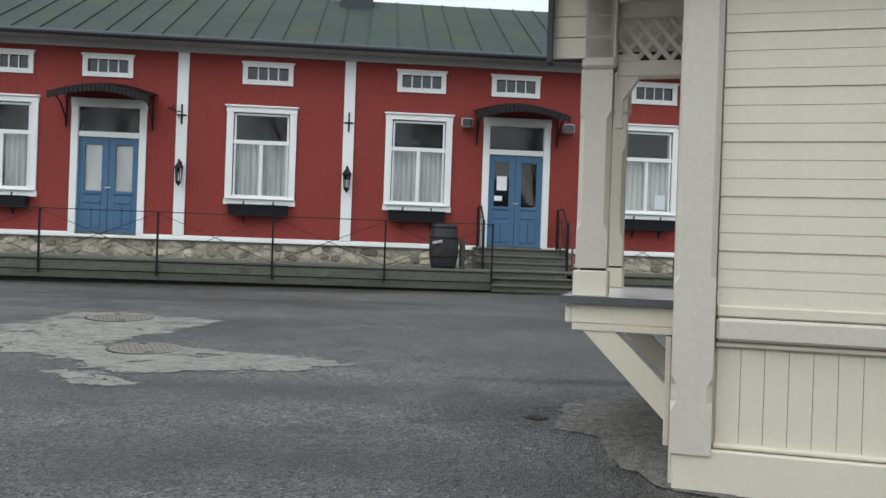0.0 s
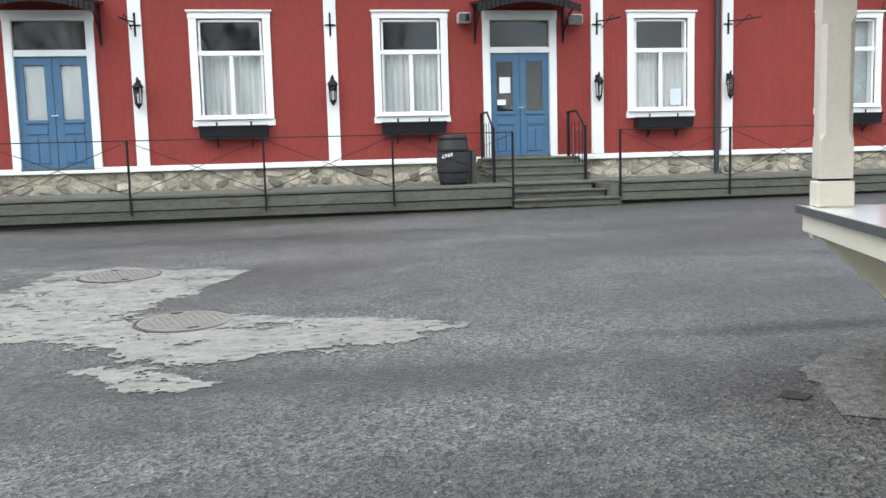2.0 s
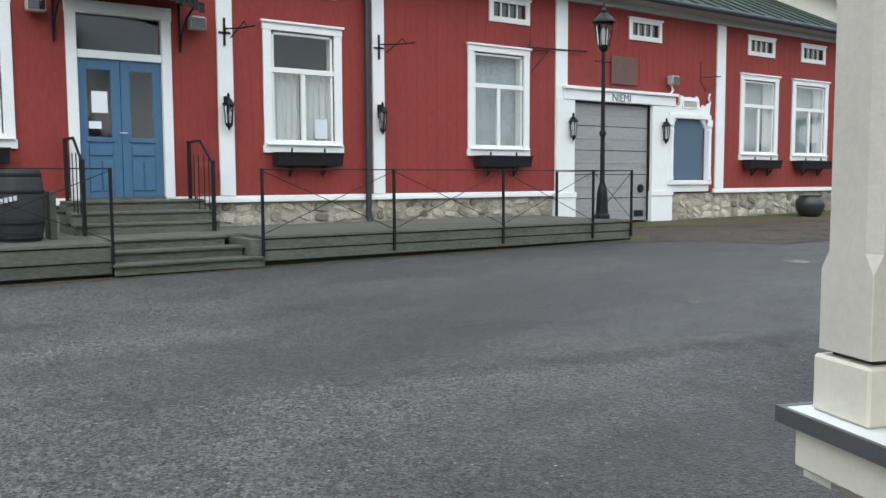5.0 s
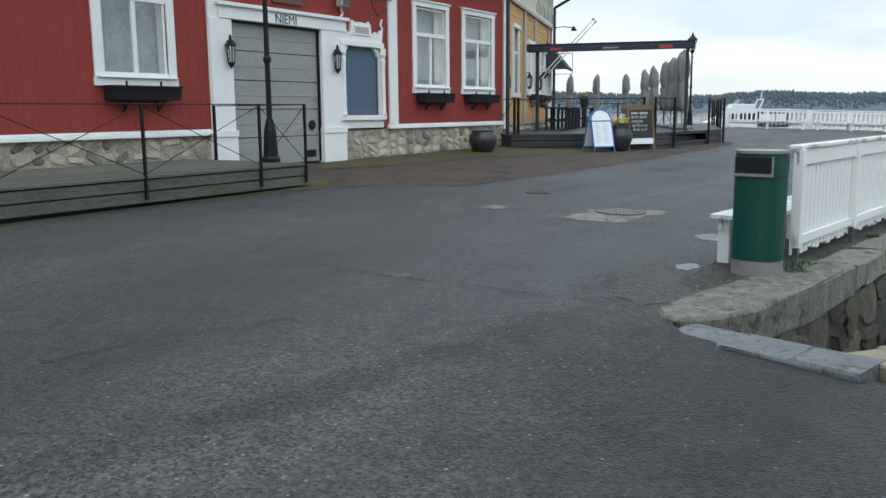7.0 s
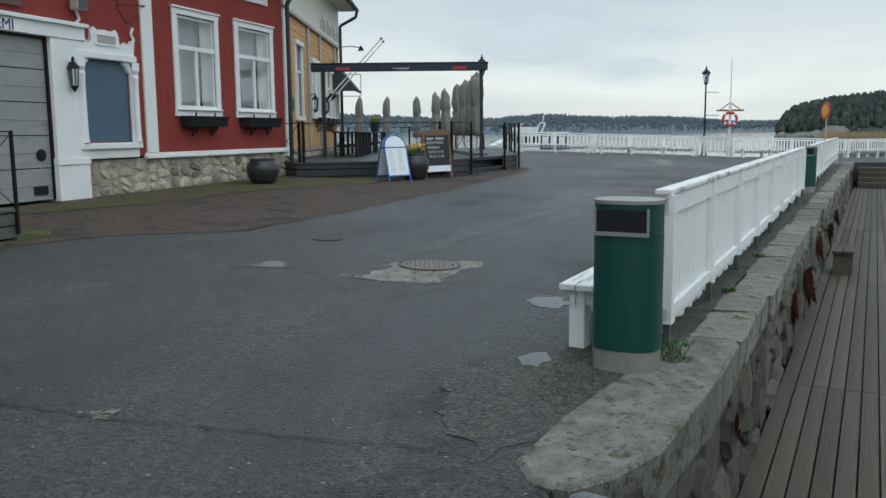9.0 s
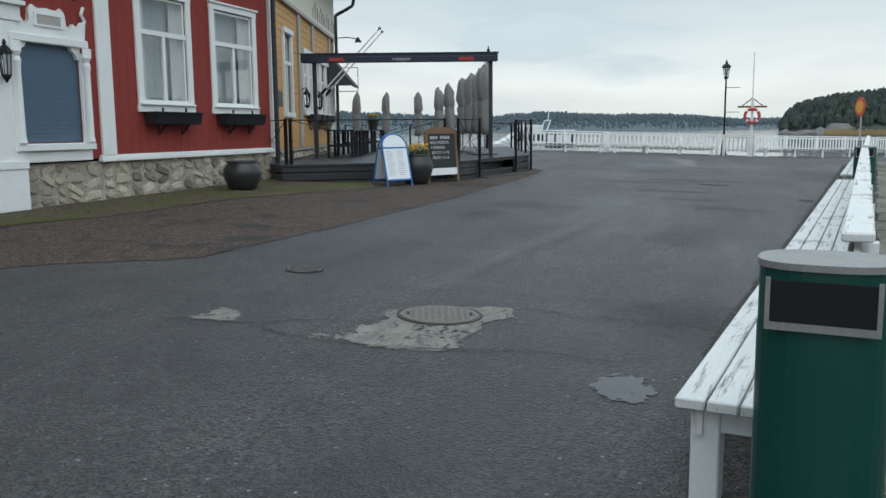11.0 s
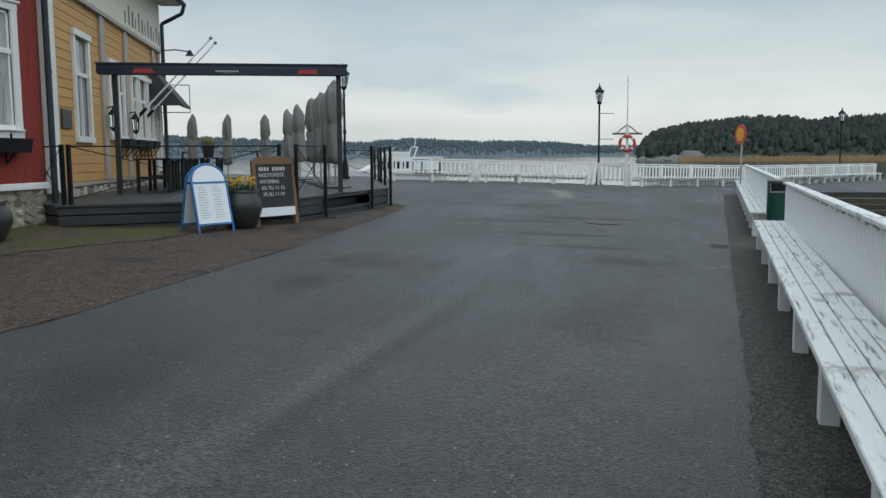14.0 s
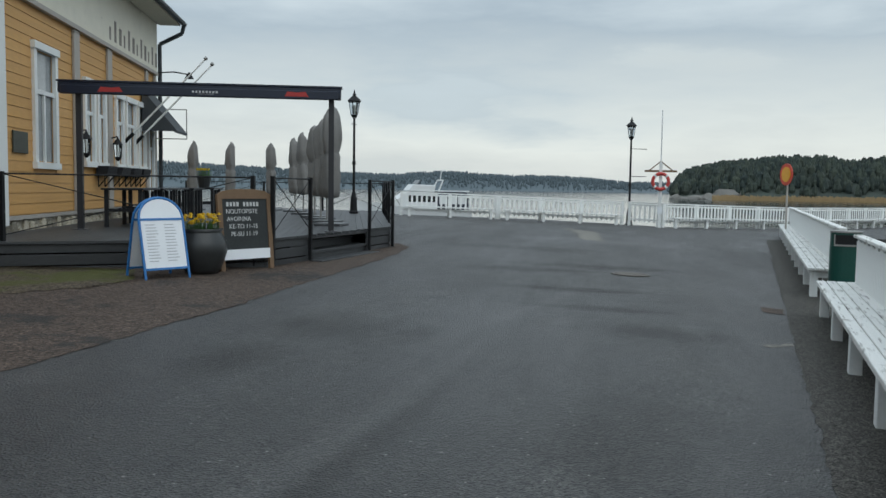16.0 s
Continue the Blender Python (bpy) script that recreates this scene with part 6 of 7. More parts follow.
def terrace_rail(pts, label, z0=0.5, z1=1.93):
    o = thing("railing", pose(pts[0][0], pts[0][1], 0), label, "railing", "terrace railings")
    for x, y in pts:
        part("post", boxes((x - pts[0][0] - 0.03, x - pts[0][0] + 0.03, y - pts[0][1] - 0.03, y - pts[0][1] + 0.03, z0, z1)), IRON, o)
    for (x0, y0), (x1, y1) in zip(pts, pts[1:]):
        a, b = Vector((x0 - pts[0][0], y0 - pts[0][1], 0)), Vector((x1 - pts[0][0], y1 - pts[0][1], 0))
        up, dn = Vector((0, 0, z1 - 0.03)), Vector((0, 0, 1.02))
        part("top_rail", tube(bmesh.new(), a + up, b + up, 0.014, n=6), IRON, o)
        part("cross_rod", tube(bmesh.new(), a + up, b + dn, 0.008, n=5), IRON, o)
        part("cross_rod", tube(bmesh.new(), a + dn, b + up, 0.008, n=5), IRON, o)


terrace_rail([(24.75, 15.22), (26.05, 15.08)], "black iron railing with crossed rods at the terrace front")
terrace_rail([(28.6, 14.78), (29.9, 14.65), (31.6, 15.2), (33.4, 15.75), (35.3, 16.3), (37.4, 16.95), (39.5, 17.6)], "black iron railing with crossed rods along the terrace")
terrace_rail([(22.62, 18.42), (24.62, 15.5)], "black iron railing with thin rods along the terrace end")
terrace_rail([(22.55, 18.5), (23.3, 19.6)], "black iron railing at the terrace corner")
terrace_rail([(39.5, 17.6), (40.2, 20.0), (40.9, 22.5), (41.3, 25.8)], "dark iron railing at the far side of the terrace")
beam = thing("awning_frame", pose(25.80, 19.6, TZ, 0, 0, YROT - 90), "navy awning case on two dark posts over the terrace", "awning")
part("case", boxes((-0.15, 4.88, -0.14, 0.14, 2.46, 2.66), (-0.10, 4.83, -0.17, -0.14, 2.44, 2.60)), AWNING, beam, bev=0.02)
part("top_edge", boxes((-0.17, 4.90, -0.15, 0.15, 2.66, 2.69)), AWNING, beam)
for b in (0.18, 4.70):
    part("post", boxes((b - 0.05, b + 0.05, -0.05, 0.05, -0.03, 2.46)), mat("dark_grey_post", (0.022, 0.022, 0.025), 0.5, 0.2, 5, 0.05), beam)
    part("foot_plate", boxes((b - 0.12, b + 0.12, -0.12, 0.12, -0.01, 0.02)), GREYMETAL, beam)
for b in (0.55, 3.85):
    part("emblem", prism(bmesh.new(), [(b, 2.485), (b + 0.44, 2.485), (b + 0.38, 2.575), (b + 0.22, 2.56), (b + 0.06, 2.575)], -0.176, -0.171, "y"), LOGORED, beam, "red emblem shape")
part("emblem", boxes(*[(2.2 + 0.06 * k, 2.235 + 0.06 * k, -0.176, -0.171, 2.51, 2.545) for k in range(8)], (2.3, 2.58, -0.176, -0.171, 2.485, 2.49)), PALE, beam, "pale row of small marks")

rp = random.Random(12)


def parasol(x, y, z0, z1, r, k):
    o = thing("parasol", pose(x, y, TZ), "closed parasol in a grey weather cover", "parasol", "closed parasols on the terrace")
    part("pole", tube(bmesh.new(), (0, 0, 0.05), (0, 0, z1 - TZ), 0.025, n=8), STEEL, o)
    part("foot", boxes((-0.3, 0.3, -0.3, 0.3, 0, 0.06)), GREYMETAL, o, bev=0.01)
    bm = bmesh.new()
    zm = (z0 + z1) / 2
    prof = [(0.1, z1 + 0.02), (0.55, z1 - 0.02), (0.84, z1 - 0.16), (0.95, z1 - 0.42), (1.0, z1 - 0.62), (0.88, zm + 0.14), (0.80, zm + 0.03), (0.78, zm), (0.96, zm - 0.06), (0.9, zm - 0.28), (1.02, z0 + 0.42), (0.92, z0 + 0.2), (0.9, z0), (0.3, z0 - 0.03)]
    rings, n = [], 18
    for q, z in prof:
        rings.append([bm.verts.new((q * r * (1 + 0.13 * math.sin(5 * t + k + z * 2.5) + rp.uniform(-0.14, 0.14)) * math.cos(t), q * r * (1 + 0.13 * math.sin(5 * t + k + z * 2.5) + rp.uniform(-0.14, 0.14)) * math.sin(t), z - TZ + (0.10 * math.cos(t + k) if z > z1 - 0.3 else 0.0))) for t in (2 * math.pi * j / n for j in range(n))])
    for a, b in zip(rings, rings[1:]):
        for j in range(n):
            bm.faces.new((a[j], a[(j + 1) % n], b[(j + 1) % n], b[j]))
    bm.faces.new(rings[0])
    bm.faces.new(rings[-1][::-1])
    part("cover", bm, CANVAS, o, "wrinkled grey cloth cover", smooth=True)
    part("strap", lathe(bmesh.new(), [(0.72 * r, (z0 + z1) / 2 - TZ - 0.02), (0.74 * r, (z0 + z1) / 2 - TZ + 0.02)], 12), GREYMETAL, o)


for k, (x, y, z1) in enumerate(((29.6, 15.95, 3.42), (31.0, 16.55, 3.40), (32.5, 17.25, 3.36), (33.8, 17.9, 3.30), (36.2, 19.15, 3.28), (38.4, 20.3, 3.25))):
    parasol(x, y, 1.55, z1, 0.20, k)
for k, (x, y) in enumerate(((38.0, 23.75), (38.6, 22.7), (39.2, 21.5))):
    parasol(x, y, 1.45, 3.12, 0.17, k + 7)


def dark_table(s, off):
    o = thing("table", ypose(s, off, TZ), "black wooden terrace table stacked by the wall", "table", "black terrace tables")
    part("tabletop", boxes((0, 1.5, -0.4, 0.4, 0.72, 0.76)), BLACKBOX, o, bev=0.008)
    for a in (0.1, 1.4):
        for b in (-0.32, 0.32):
            part("leg", boxes((a - 0.035, a + 0.035, b - 0.035, b + 0.035, 0, 0.72)), BLACKBOX, o)
        part("stretcher", boxes((a - 0.02, a + 0.02, -0.3, 0.3, 0.3, 0.36)), BLACKBOX, o)
    for q in range(3):
        part("upended_bench", boxes((0.2 + 0.42 * q, 0.26 + 0.42 * q, -0.36, -0.3, 0.0, 0.70)), BLACKBOX, o)


for s0, off in ((1.6, 1.3), (3.2, 1.35), (4.8, 1.3), (6.4, 1.4)):
    dark_table(s0, off)


def plant_pot(x, y, r, h, flowers, label):
    o = thing("plant_pot", pose(x, y, gz(x, y)), label, "plant pot")
    part("pot", lathe(bmesh.new(), [(0.58 * r, 0), (0.75 * r, 0.10 * h), (1.0 * r, 0.50 * h), (0.97 * r, 0.72 * h), (0.78 * r, 0.90 * h), (0.76 * r, 0.93 * h), (0.86 * r, h), (0.74 * r, h), (0.66 * r, 0.9 * h)], 28), POT, o, smooth=True)
    part("soil", lathe(bmesh.new(), [(0.68 * r, 0.86 * h), (0.66 * r, 0.9 * h), (0.1, 0.93 * h)], 16), SOIL, o)
    if flowers:
        bm, bf = bmesh.new(), bmesh.new()
        for _ in range(170):
            a, q = rp.uniform(0, 6.28), r * 0.62 * rp.random() ** 0.5
            p = Vector((q * math.cos(a), q * math.sin(a), 0.92 * h))
            t = p + Vector((0.10 * math.cos(a) * rp.random(), 0.10 * math.sin(a) * rp.random(), rp.uniform(0.10, 0.24)))
            w = Vector((0.012, 0.012 * rp.uniform(-1, 1), 0))
            bm.faces.new([bm.verts.new(v) for v in (p - w, p + w, t)])
        for _ in range(46):
            a, q = rp.uniform(0, 6.28), r * 0.75 * rp.random() ** 0.5
            c = Vector((q * math.cos(a), q * math.sin(a), 0.92 * h + rp.uniform(0.10, 0.26)))
            for j in range(6):
                t = j * 1.047 + a
                bf.faces.new([bf.verts.new(c + Vector(v)) for v in ((0, 0, 0), (0.045 * math.cos(t - 0.4), 0.045 * math.sin(t - 0.4), 0.012), (0.045 * math.cos(t + 0.4), 0.045 * math.sin(t + 0.4), 0.018))])
            tube(bf, c, c + Vector((0, 0, 0.035)), 0.014, 0.018, 6)
        part("leaves", bm, LEAF, o, "green leaves")["kind"] = "stuff"
        part("flowers", bf, PETAL, o, "yellow daffodil blooms")["kind"] = "stuff"


plant_pot(23.52, 15.80, 0.36, 0.66, True, "dark glazed pot with yellow daffodils beside the chalkboard")
plant_pot(20.25, 18.2, 0.37, 0.56, False, "large dark glazed pot, empty, by the stone plinth")

sg = thing("sandwich_board", pose(22.82, 16.10, gz(22.82, 16.10), 0, 0, -30), "blue framed sandwich board with a white menu sheet", "sign")


def arch(w, h0, h1, n=14):
    return [(-w, 0), (w, 0), (w, h0)] + [(w * math.cos(math.pi * q / n), h0 + (h1 - h0) * math.sin(math.pi * q / n)) for q in range(1, n)] + [(-w, h0)]


for s in (-1, 1):
    m = pose(0, 0.26 * s, 0, 12.5 * s, 0, 0)
    f = part("frame", pipe(bmesh.new(), [(x, 0, z) for x, z in [(-0.33, -0.02)] + [(0.33 * math.cos(math.pi * q / 12) * -1, 0.84 + 0.29 * math.sin(math.pi * q / 12)) for q in range(13)] + [(0.33, -0.02)]] , 0.019, 8), SIGNBLUE, sg, "blue tubular frame", m=m)
    part("panel", prism(bmesh.new(), [(x, z + 0.14) for x, z in arch(0.31, 0.70, 0.97)], -0.008, 0.008, "y"), PAPER, f)
    for zb in (0.12, 0.81):
        part("cross_bar", boxes((-0.31, 0.31, -0.016, 0.016, zb, zb + 0.03)), SIGNBLUE, f)
    if s < 0:
        for col in (-0.25, 0.03):
            part("print", boxes(*[(col, col + 0.14 + 0.05 * ((k * 7) % 4) / 4, -0.0115, -0.0085, 0.24 + 0.042 * k, 0.25 + 0.042 * k) for k in range(13)]), PRINT, f, "unreadable grey menu lines")

cbd = thing("chalkboard", pose(24.27, 15.43, gz(24.2, 15.5), 0, 0, -28), "arched black chalkboard with hand-written opening hours", "sign")
m = pose(0, 0, 0.0, -5, 0, 0)
fr = part("frame", prism(bmesh.new(), [(-0.5, 0.0), (-0.42, 0.0), (-0.42, 1.1), (0.42, 1.1), (0.42, 0.0), (0.5, 0.0), (0.5, 1.16), (0.40, 1.22), (0.2, 1.25), (-0.2, 1.25), (-0.40, 1.22), (-0.5, 1.16)], -0.025, 0.025, "y"), RAWWOOD, cbd, "worn brown wooden frame", m=m)
part("board", boxes((-0.42, 0.42, -0.012, 0.012, 0.33, 1.1)), CHALKB, cbd, m=m)
part("ledge", boxes((-0.43, 0.43, -0.03, 0.012, 0.17, 0.325)), PAPER, cbd, "white painted bottom panel", m=m)
part("chalk_marks", boxes(*[(-0.34 + 0.062 * k, -0.30 + 0.062 * k, -0.0155, -0.0125, 0.985, 1.05) for k in range(10) if k != 4]), CHALK, cbd, "chalk name drawn as plain strokes", m=m)
for k, line in enumerate(("NOUTOPISTE", "AVOINNA", "KE-TO 11-15", "PE-SU 11-19")):
    lettering("chalk_line", line, 0.098, CHALK, cbd, m @ pose((-0.06, -0.12, -0.04, -0.03)[k], -0.013, 0.875 - 0.115 * k, 90))


# ---- street lamps ----
def street_lamp(x, y, z, h, arms, label):
    o = thing("street_lamp", pose(x, y, z), label, "street lamp", "old-style street lamps")
    part("base", lathe(bmesh.new(), [(0.15, 0), (0.15, 0.06), (0.12, 0.10), (0.10, 0.50), (0.07, 0.62), (0.055, 0.68)], 12), IRON, o)
    part("pole", tube(bmesh.new(), (0, 0, 0.66), (0, 0, h - 0.72), 0.045, 0.036, 12), IRON, o)
    part("collar", lathe(bmesh.new(), [(0.05, 1.55), (0.065, 1.58), (0.065, 1.63), (0.05, 1.66)], 12), IRON, o)
    part("ladder_bar", tube(bmesh.new(), (-0.22, 0, h - 0.92), (0.22, 0, h - 0.92), 0.014, n=6), IRON, o)
    part("neck", lathe(bmesh.new(), [(0.036, h - 0.74), (0.08, h - 0.70), (0.10, h - 0.64), (0.11, h - 0.62)], 12), IRON, o)
    part("glass", lathe(bmesh.new(), [(0.105, h - 0.62), (0.175, h - 0.20)], 6), LAMPGLASS, o)
    for k in range(6):
        a = k * math.pi / 3
        part("rib", tube(bmesh.new(), (0.108 * math.cos(a), 0.108 * math.sin(a), h - 0.63), (0.18 * math.cos(a), 0.18 * math.sin(a), h - 0.19), 0.011, n=5), IRON, o)
    part("bulb", lathe(bmesh.new(), [(0.03, h - 0.60), (0.045, h - 0.5), (0.045, h - 0.36), (0.02, h - 0.30)], 10), WHITE, o, "white lamp tube")
    part("hood", lathe(bmesh.new(), [(0.22, h - 0.20), (0.21, h - 0.17), (0.10, h - 0.06), (0.05, h - 0.02), (0.06, h + 0.02), (0.02, h + 0.08), (0.025, h + 0.10), (0.006, h + 0.17)], 12), IRON, o)
    for zz, l in arms:
        part("sign_arm", tube(bmesh.new(), (0, 0, zz), (0.28 * l, -0.62 * l, zz), 0.015, n=6), IRON, o)


street_lamp(11.38, 17.02, 0.80, 3.86, (), "black cast iron street lamp in front of the garage door")
street_lamp(38.0, 18.15, TZ, 3.75, (), "black cast iron street lamp beside the terrace")
street_lamp(46.9, 9.45, gz(46.9, 9.45), 4.15, ((3.05, 1.0), (1.95, 1.0)), "black cast iron street lamp at the quay fence")
street_lamp(62.5, -4.6, -0.05, 4.2, (), "black cast iron street lamp at the far quay")


# ---- white railings at the water ----
def white_rail(x0, y0, x1, y1, bench, label):
    ln, a = math.hypot(x1 - x0, y1 - y0), math.degrees(math.atan2(y1 - y0, x1 - x0))
    z0, z1 = gz(x0, y0), gz(x1, y1)
    o = thing("quay_railing", pose(x0, y0, z0, 0, 0, a) @ Matrix.Rotation(-math.atan2(z1 - z0, ln), 4, "Y"), label, "railing", "white wooden railings on the quay")
    pk = mesh_of("baluster", boxes((-0.036, 0.036, -0.015, 0.015, 0.16, 0.88)), WHITE)
    for k in range(int(ln / 0.195)):
        piece("baluster", pk, o, pose(0.08 + 0.195 * k, 0, 0))
    part("top_rail", boxes((0, ln, -0.05, 0.05, 0.90, 0.95)), WHITE, o)
    part("rail", boxes((0, ln, -0.03, 0.03, 0.80, 0.87), (0, ln, -0.03, 0.03, 0.22, 0.30)), WHITE, o)
    m = max(2, round(ln / 1.75) + 1)
    for k in range(m):
        x = (ln - 0.1) * k / (m - 1)
        part("post", boxes((x, x + 0.11, -0.055, 0.055, -0.05, 0.92)), WHITE, o)
    if bench:
        part("bench_seat", boxes((0.2, ln - 0.2, bench * 0.12, bench * 0.12 + 0.38 if bench > 0 else -0.5, 0.36, 0.41) if bench > 0 else (0.2, ln - 0.2, -0.5, -0.12, 0.36, 0.41)), WHITE, o, "white plank seat")
        for k in range(m):
            x = 0.3 + (ln - 0.7) * k / (m - 1)
            part("bench_leg", boxes((x, x + 0.1, *((-0.45, -0.35) if bench < 0 else (0.35, 0.45)), -0.05, 0.36)), WHITE, o)


white_rail(44.3, 18.3, 45.6, 14.6, -1, "white wooden railing with a plank seat at the water")
white_rail(45.6, 14.6, 46.75, 9.7, -1, "white wooden railing with a plank seat at the water")
white_rail(46.75, 9.5, 46.4, 8.3, 0, "short white wooden railing beside the lamp")
white_rail(46.4, 8.2, 51.6, 2.6, -1, "white wooden railing with a plank seat at the water")
white_rail(51.7, 2.5, 62.0, -6.4, -1, "white wooden railing with a plank seat at the water")

lb = thing("lifebuoy_post", pose(46.15, 8.30, gz(46.1, 8.3)), "white post with a small roof and a red lifebuoy", "lifebuoy")
part("post", boxes((-0.06, 0.06, -0.06, 0.06, 0, 2.55)), WHITE, lb)
part("mast", tube(bmesh.new(), (0, 0, 2.5), (0, 0, 4.55), 0.028, 0.02, 8), WHITE, lb)
part("roof_board", boxes((-0.02, 0.02, -0.62, 0.03, -0.02, 0.02)), RAWWOOD, lb, m=pose(0, 0, 2.58, 38, 0, 10))
part("roof_board", boxes((-0.02, 0.02, -0.03, 0.62, -0.02, 0.02)), RAWWOOD, lb, m=pose(0, 0, 2.58, -38, 0, 10))
part("tie_beam", boxes((-0.03, 0.03, -0.62, 0.62, -0.04, 0.04)), RAWWOOD, lb, m=pose(0, 0, 2.2, 0, 0, 10))
bm = bmesh.new()
R = [[bm.verts.new((-0.12 + 0.06 * math.cos(b), (0.30 + 0.065 * math.sin(b)) * math.cos(a), 1.80 + (0.30 + 0.065 * math.sin(b)) * math.sin(a))) for b in (2 * math.pi * j / 8 for j in range(8))] for a in (2 * math.pi * k / 24 for k in range(24))]
for k in range(24):
    for j in range(8):
        bm.faces.new((R[k][j], R[(k + 1) % 24][j], R[(k + 1) % 24][(j + 1) % 8], R[k][(j + 1) % 8]))
part("lifebuoy", bm, RINGRED, lb, "red ring with pale bands", smooth=True)
for k in range(4):
    part("band", lathe(bmesh.new(), [(0.072, -0.04), (0.072, 0.04)], 10), WHITE, lb, m=pose(-0.12, 0.30 * math.cos(0.8 + k * 1.571), 1.80 + 0.30 * math.sin(0.8 + k * 1.571), math.degrees(0.8 + k * 1.571), 0, 0))
part("notice", boxes((-0.075, -0.062, -0.1, 0.1, 0.55, 0.8)), PAPER, lb)

rsg = thing("round_sign", pose(40.2, 4.72, gz(40.2, 4.7), 0, 0, -158), "round red and yellow traffic sign on a thin post", "sign")
part("post", tube(bmesh.new(), (0, 0, 0), (0, 0, 2.5), 0.03, n=8), YTRIM, rsg)
part("disc", lathe(bmesh.new(), [(0.34, -0.01), (0.34, 0.01)], 32), SIGNRED, rsg, m=pose(0, -0.05, 2.16, 90))
part("inner_disc", lathe(bmesh.new(), [(0.235, -0.006), (0.235, 0.006)], 32), SIGNYELLOW, rsg, m=pose(0, -0.066, 2.16, 90))

# planter on a terrace table
def flower_tub(x, y, z):
    o = thing("flower_tub", pose(x, y, z), "dark tub of yellow flowers on a terrace table", "plant pot")
    part("tub", lathe(bmesh.new(), [(0.15, 0), (0.2, 0.3), (0.22, 0.34), (0.17, 0.34)], 14), POT, o)
    bm, bf = bmesh.new(), bmesh.new()
    for _ in range(60):
        a, q = rp.uniform(0, 6.28), 0.2 * rp.random() ** 0.5
        c = Vector((q * math.cos(a), q * math.sin(a), 0.32))
        bm.faces.new([bm.verts.new(c + Vector(v)) for v in ((-0.02, 0, 0), (0.02, 0, 0), (0.05 * math.cos(a), 0.05 * math.sin(a), 0.26))])
        if rp.random() < 0.4:
            tube(bf, c + Vector((0, 0, 0.18)), c + Vector((0, 0, 0.24)), 0.03, 0.045, 6)
    part("leaves", bm, LEAF, o)
    part("flowers", bf, PETAL, o)


dark_table(8.9, 1.5)
tp2 = ypose(9.6, 1.5, TZ + 0.76).translation
flower_tub(tp2.x, tp2.y, tp2.z)

# ---- motor boat ----
boat = thing("motor_boat", pose(80.5, 26.4, -1.5, 0, 0, 118) @ Matrix.Scale(1.06, 4), "white cabin cruiser with a flybridge moored beyond the railing", "boat")
hull = bmesh.new()
st = [(-4.2, 1.25, 1.35), (-2.0, 1.45, 1.4), (1.0, 1.45, 1.6), (3.0, 1.0, 1.85), (4.9, 0.05, 2.1)]
rings = [[hull.verts.new(v) for v in ((x, -w, h), (x, -w * 0.85, 0.2), (x, 0, -0.3), (x, w * 0.85, 0.2), (x, w, h))] for x, w, h in st]
for a, b in zip(rings, rings[1:]):
    for k in range(4):
        hull.faces.new((a[k], a[k + 1], b[k + 1], b[k]))
    hull.faces.new((a[4], a[0], b[0], b[4]))
hull.faces.new(rings[0])
part("hull", hull, BOATWHITE, boat, "white hull")
NAVY = mat("dark_boat_canvas", (0.03, 0.034, 0.05), 0.8, 0.15, 3, 0)
part("cabin", prism(bmesh.new(), [(-1.4, 1.35), (-1.4, 2.75), (0.9, 2.8), (1.7, 2.2), (2.9, 1.75)], -1.15, 1.15, "y"), BOATWHITE, boat, bev=0.05)
part("flybridge", prism(bmesh.new(), [(-1.2, 2.76), (-1.3, 3.3), (0.5, 3.35), (0.9, 2.85)], -0.95, 0.95, "y"), BOATWHITE, boat, bev=0.05)
part("windscreen", prism(bmesh.new(), [(0.2, 3.36), (-0.1, 3.7), (-0.16, 3.7), (0.12, 3.36)], -0.85, 0.85, "y"), DARKGLASS, boat)
for a in (-1.2, -0.45, 0.3):
    for y in (-1.165, 1.145):
        part("cabin_window", boxes((a, a + 0.62, y, y + 0.02, 2.0, 2.55)), DARKGLASS, boat)
part("aft_canopy", prism(bmesh.new(), [(-4.0, 1.4), (-3.8, 2.75), (-1.42, 2.85), (-1.42, 1.4)], -1.12, 1.12, "y"), NAVY, boat, "dark canvas aft canopy", bev=0.04)
for a in (-3.6, -2.85, -2.1):
    for y in (-1.135, 1.115):
        part("canopy_window", boxes((a, a + 0.55, y, y + 0.02, 1.85, 2.5)), BOATWHITE, boat, "clear plastic canopy window")
part("canopy_roof", boxes((-4.0, -1.3, -1.15, 1.15, 2.80, 2.90)), BOATWHITE, boat, bev=0.03)
part("radar_arch", pipe(bmesh.new(), [(-1.5, -0.95, 2.8), (-1.9, -0.85, 3.7), (-1.9, 0.85, 3.7), (-1.5, 0.95, 2.8)], 0.06, 6), BOATWHITE, boat)
part("mast", pipe(bmesh.new(), [(-1.9, 0, 3.7), (-2.0, 0, 4.4), (-2.4, 0, 4.5)], 0.04, 6), BOATWHITE, boat)
part("rail", pipe(bmesh.new(), [(1.6, -1.2, 1.75), (2.0, -1.15, 2.35), (4.3, -0.3, 2.7), (4.3, 0.3, 2.7), (2.0, 1.15, 2.35), (1.6, 1.2, 1.75)], 0.025, 6), STEEL, boat)


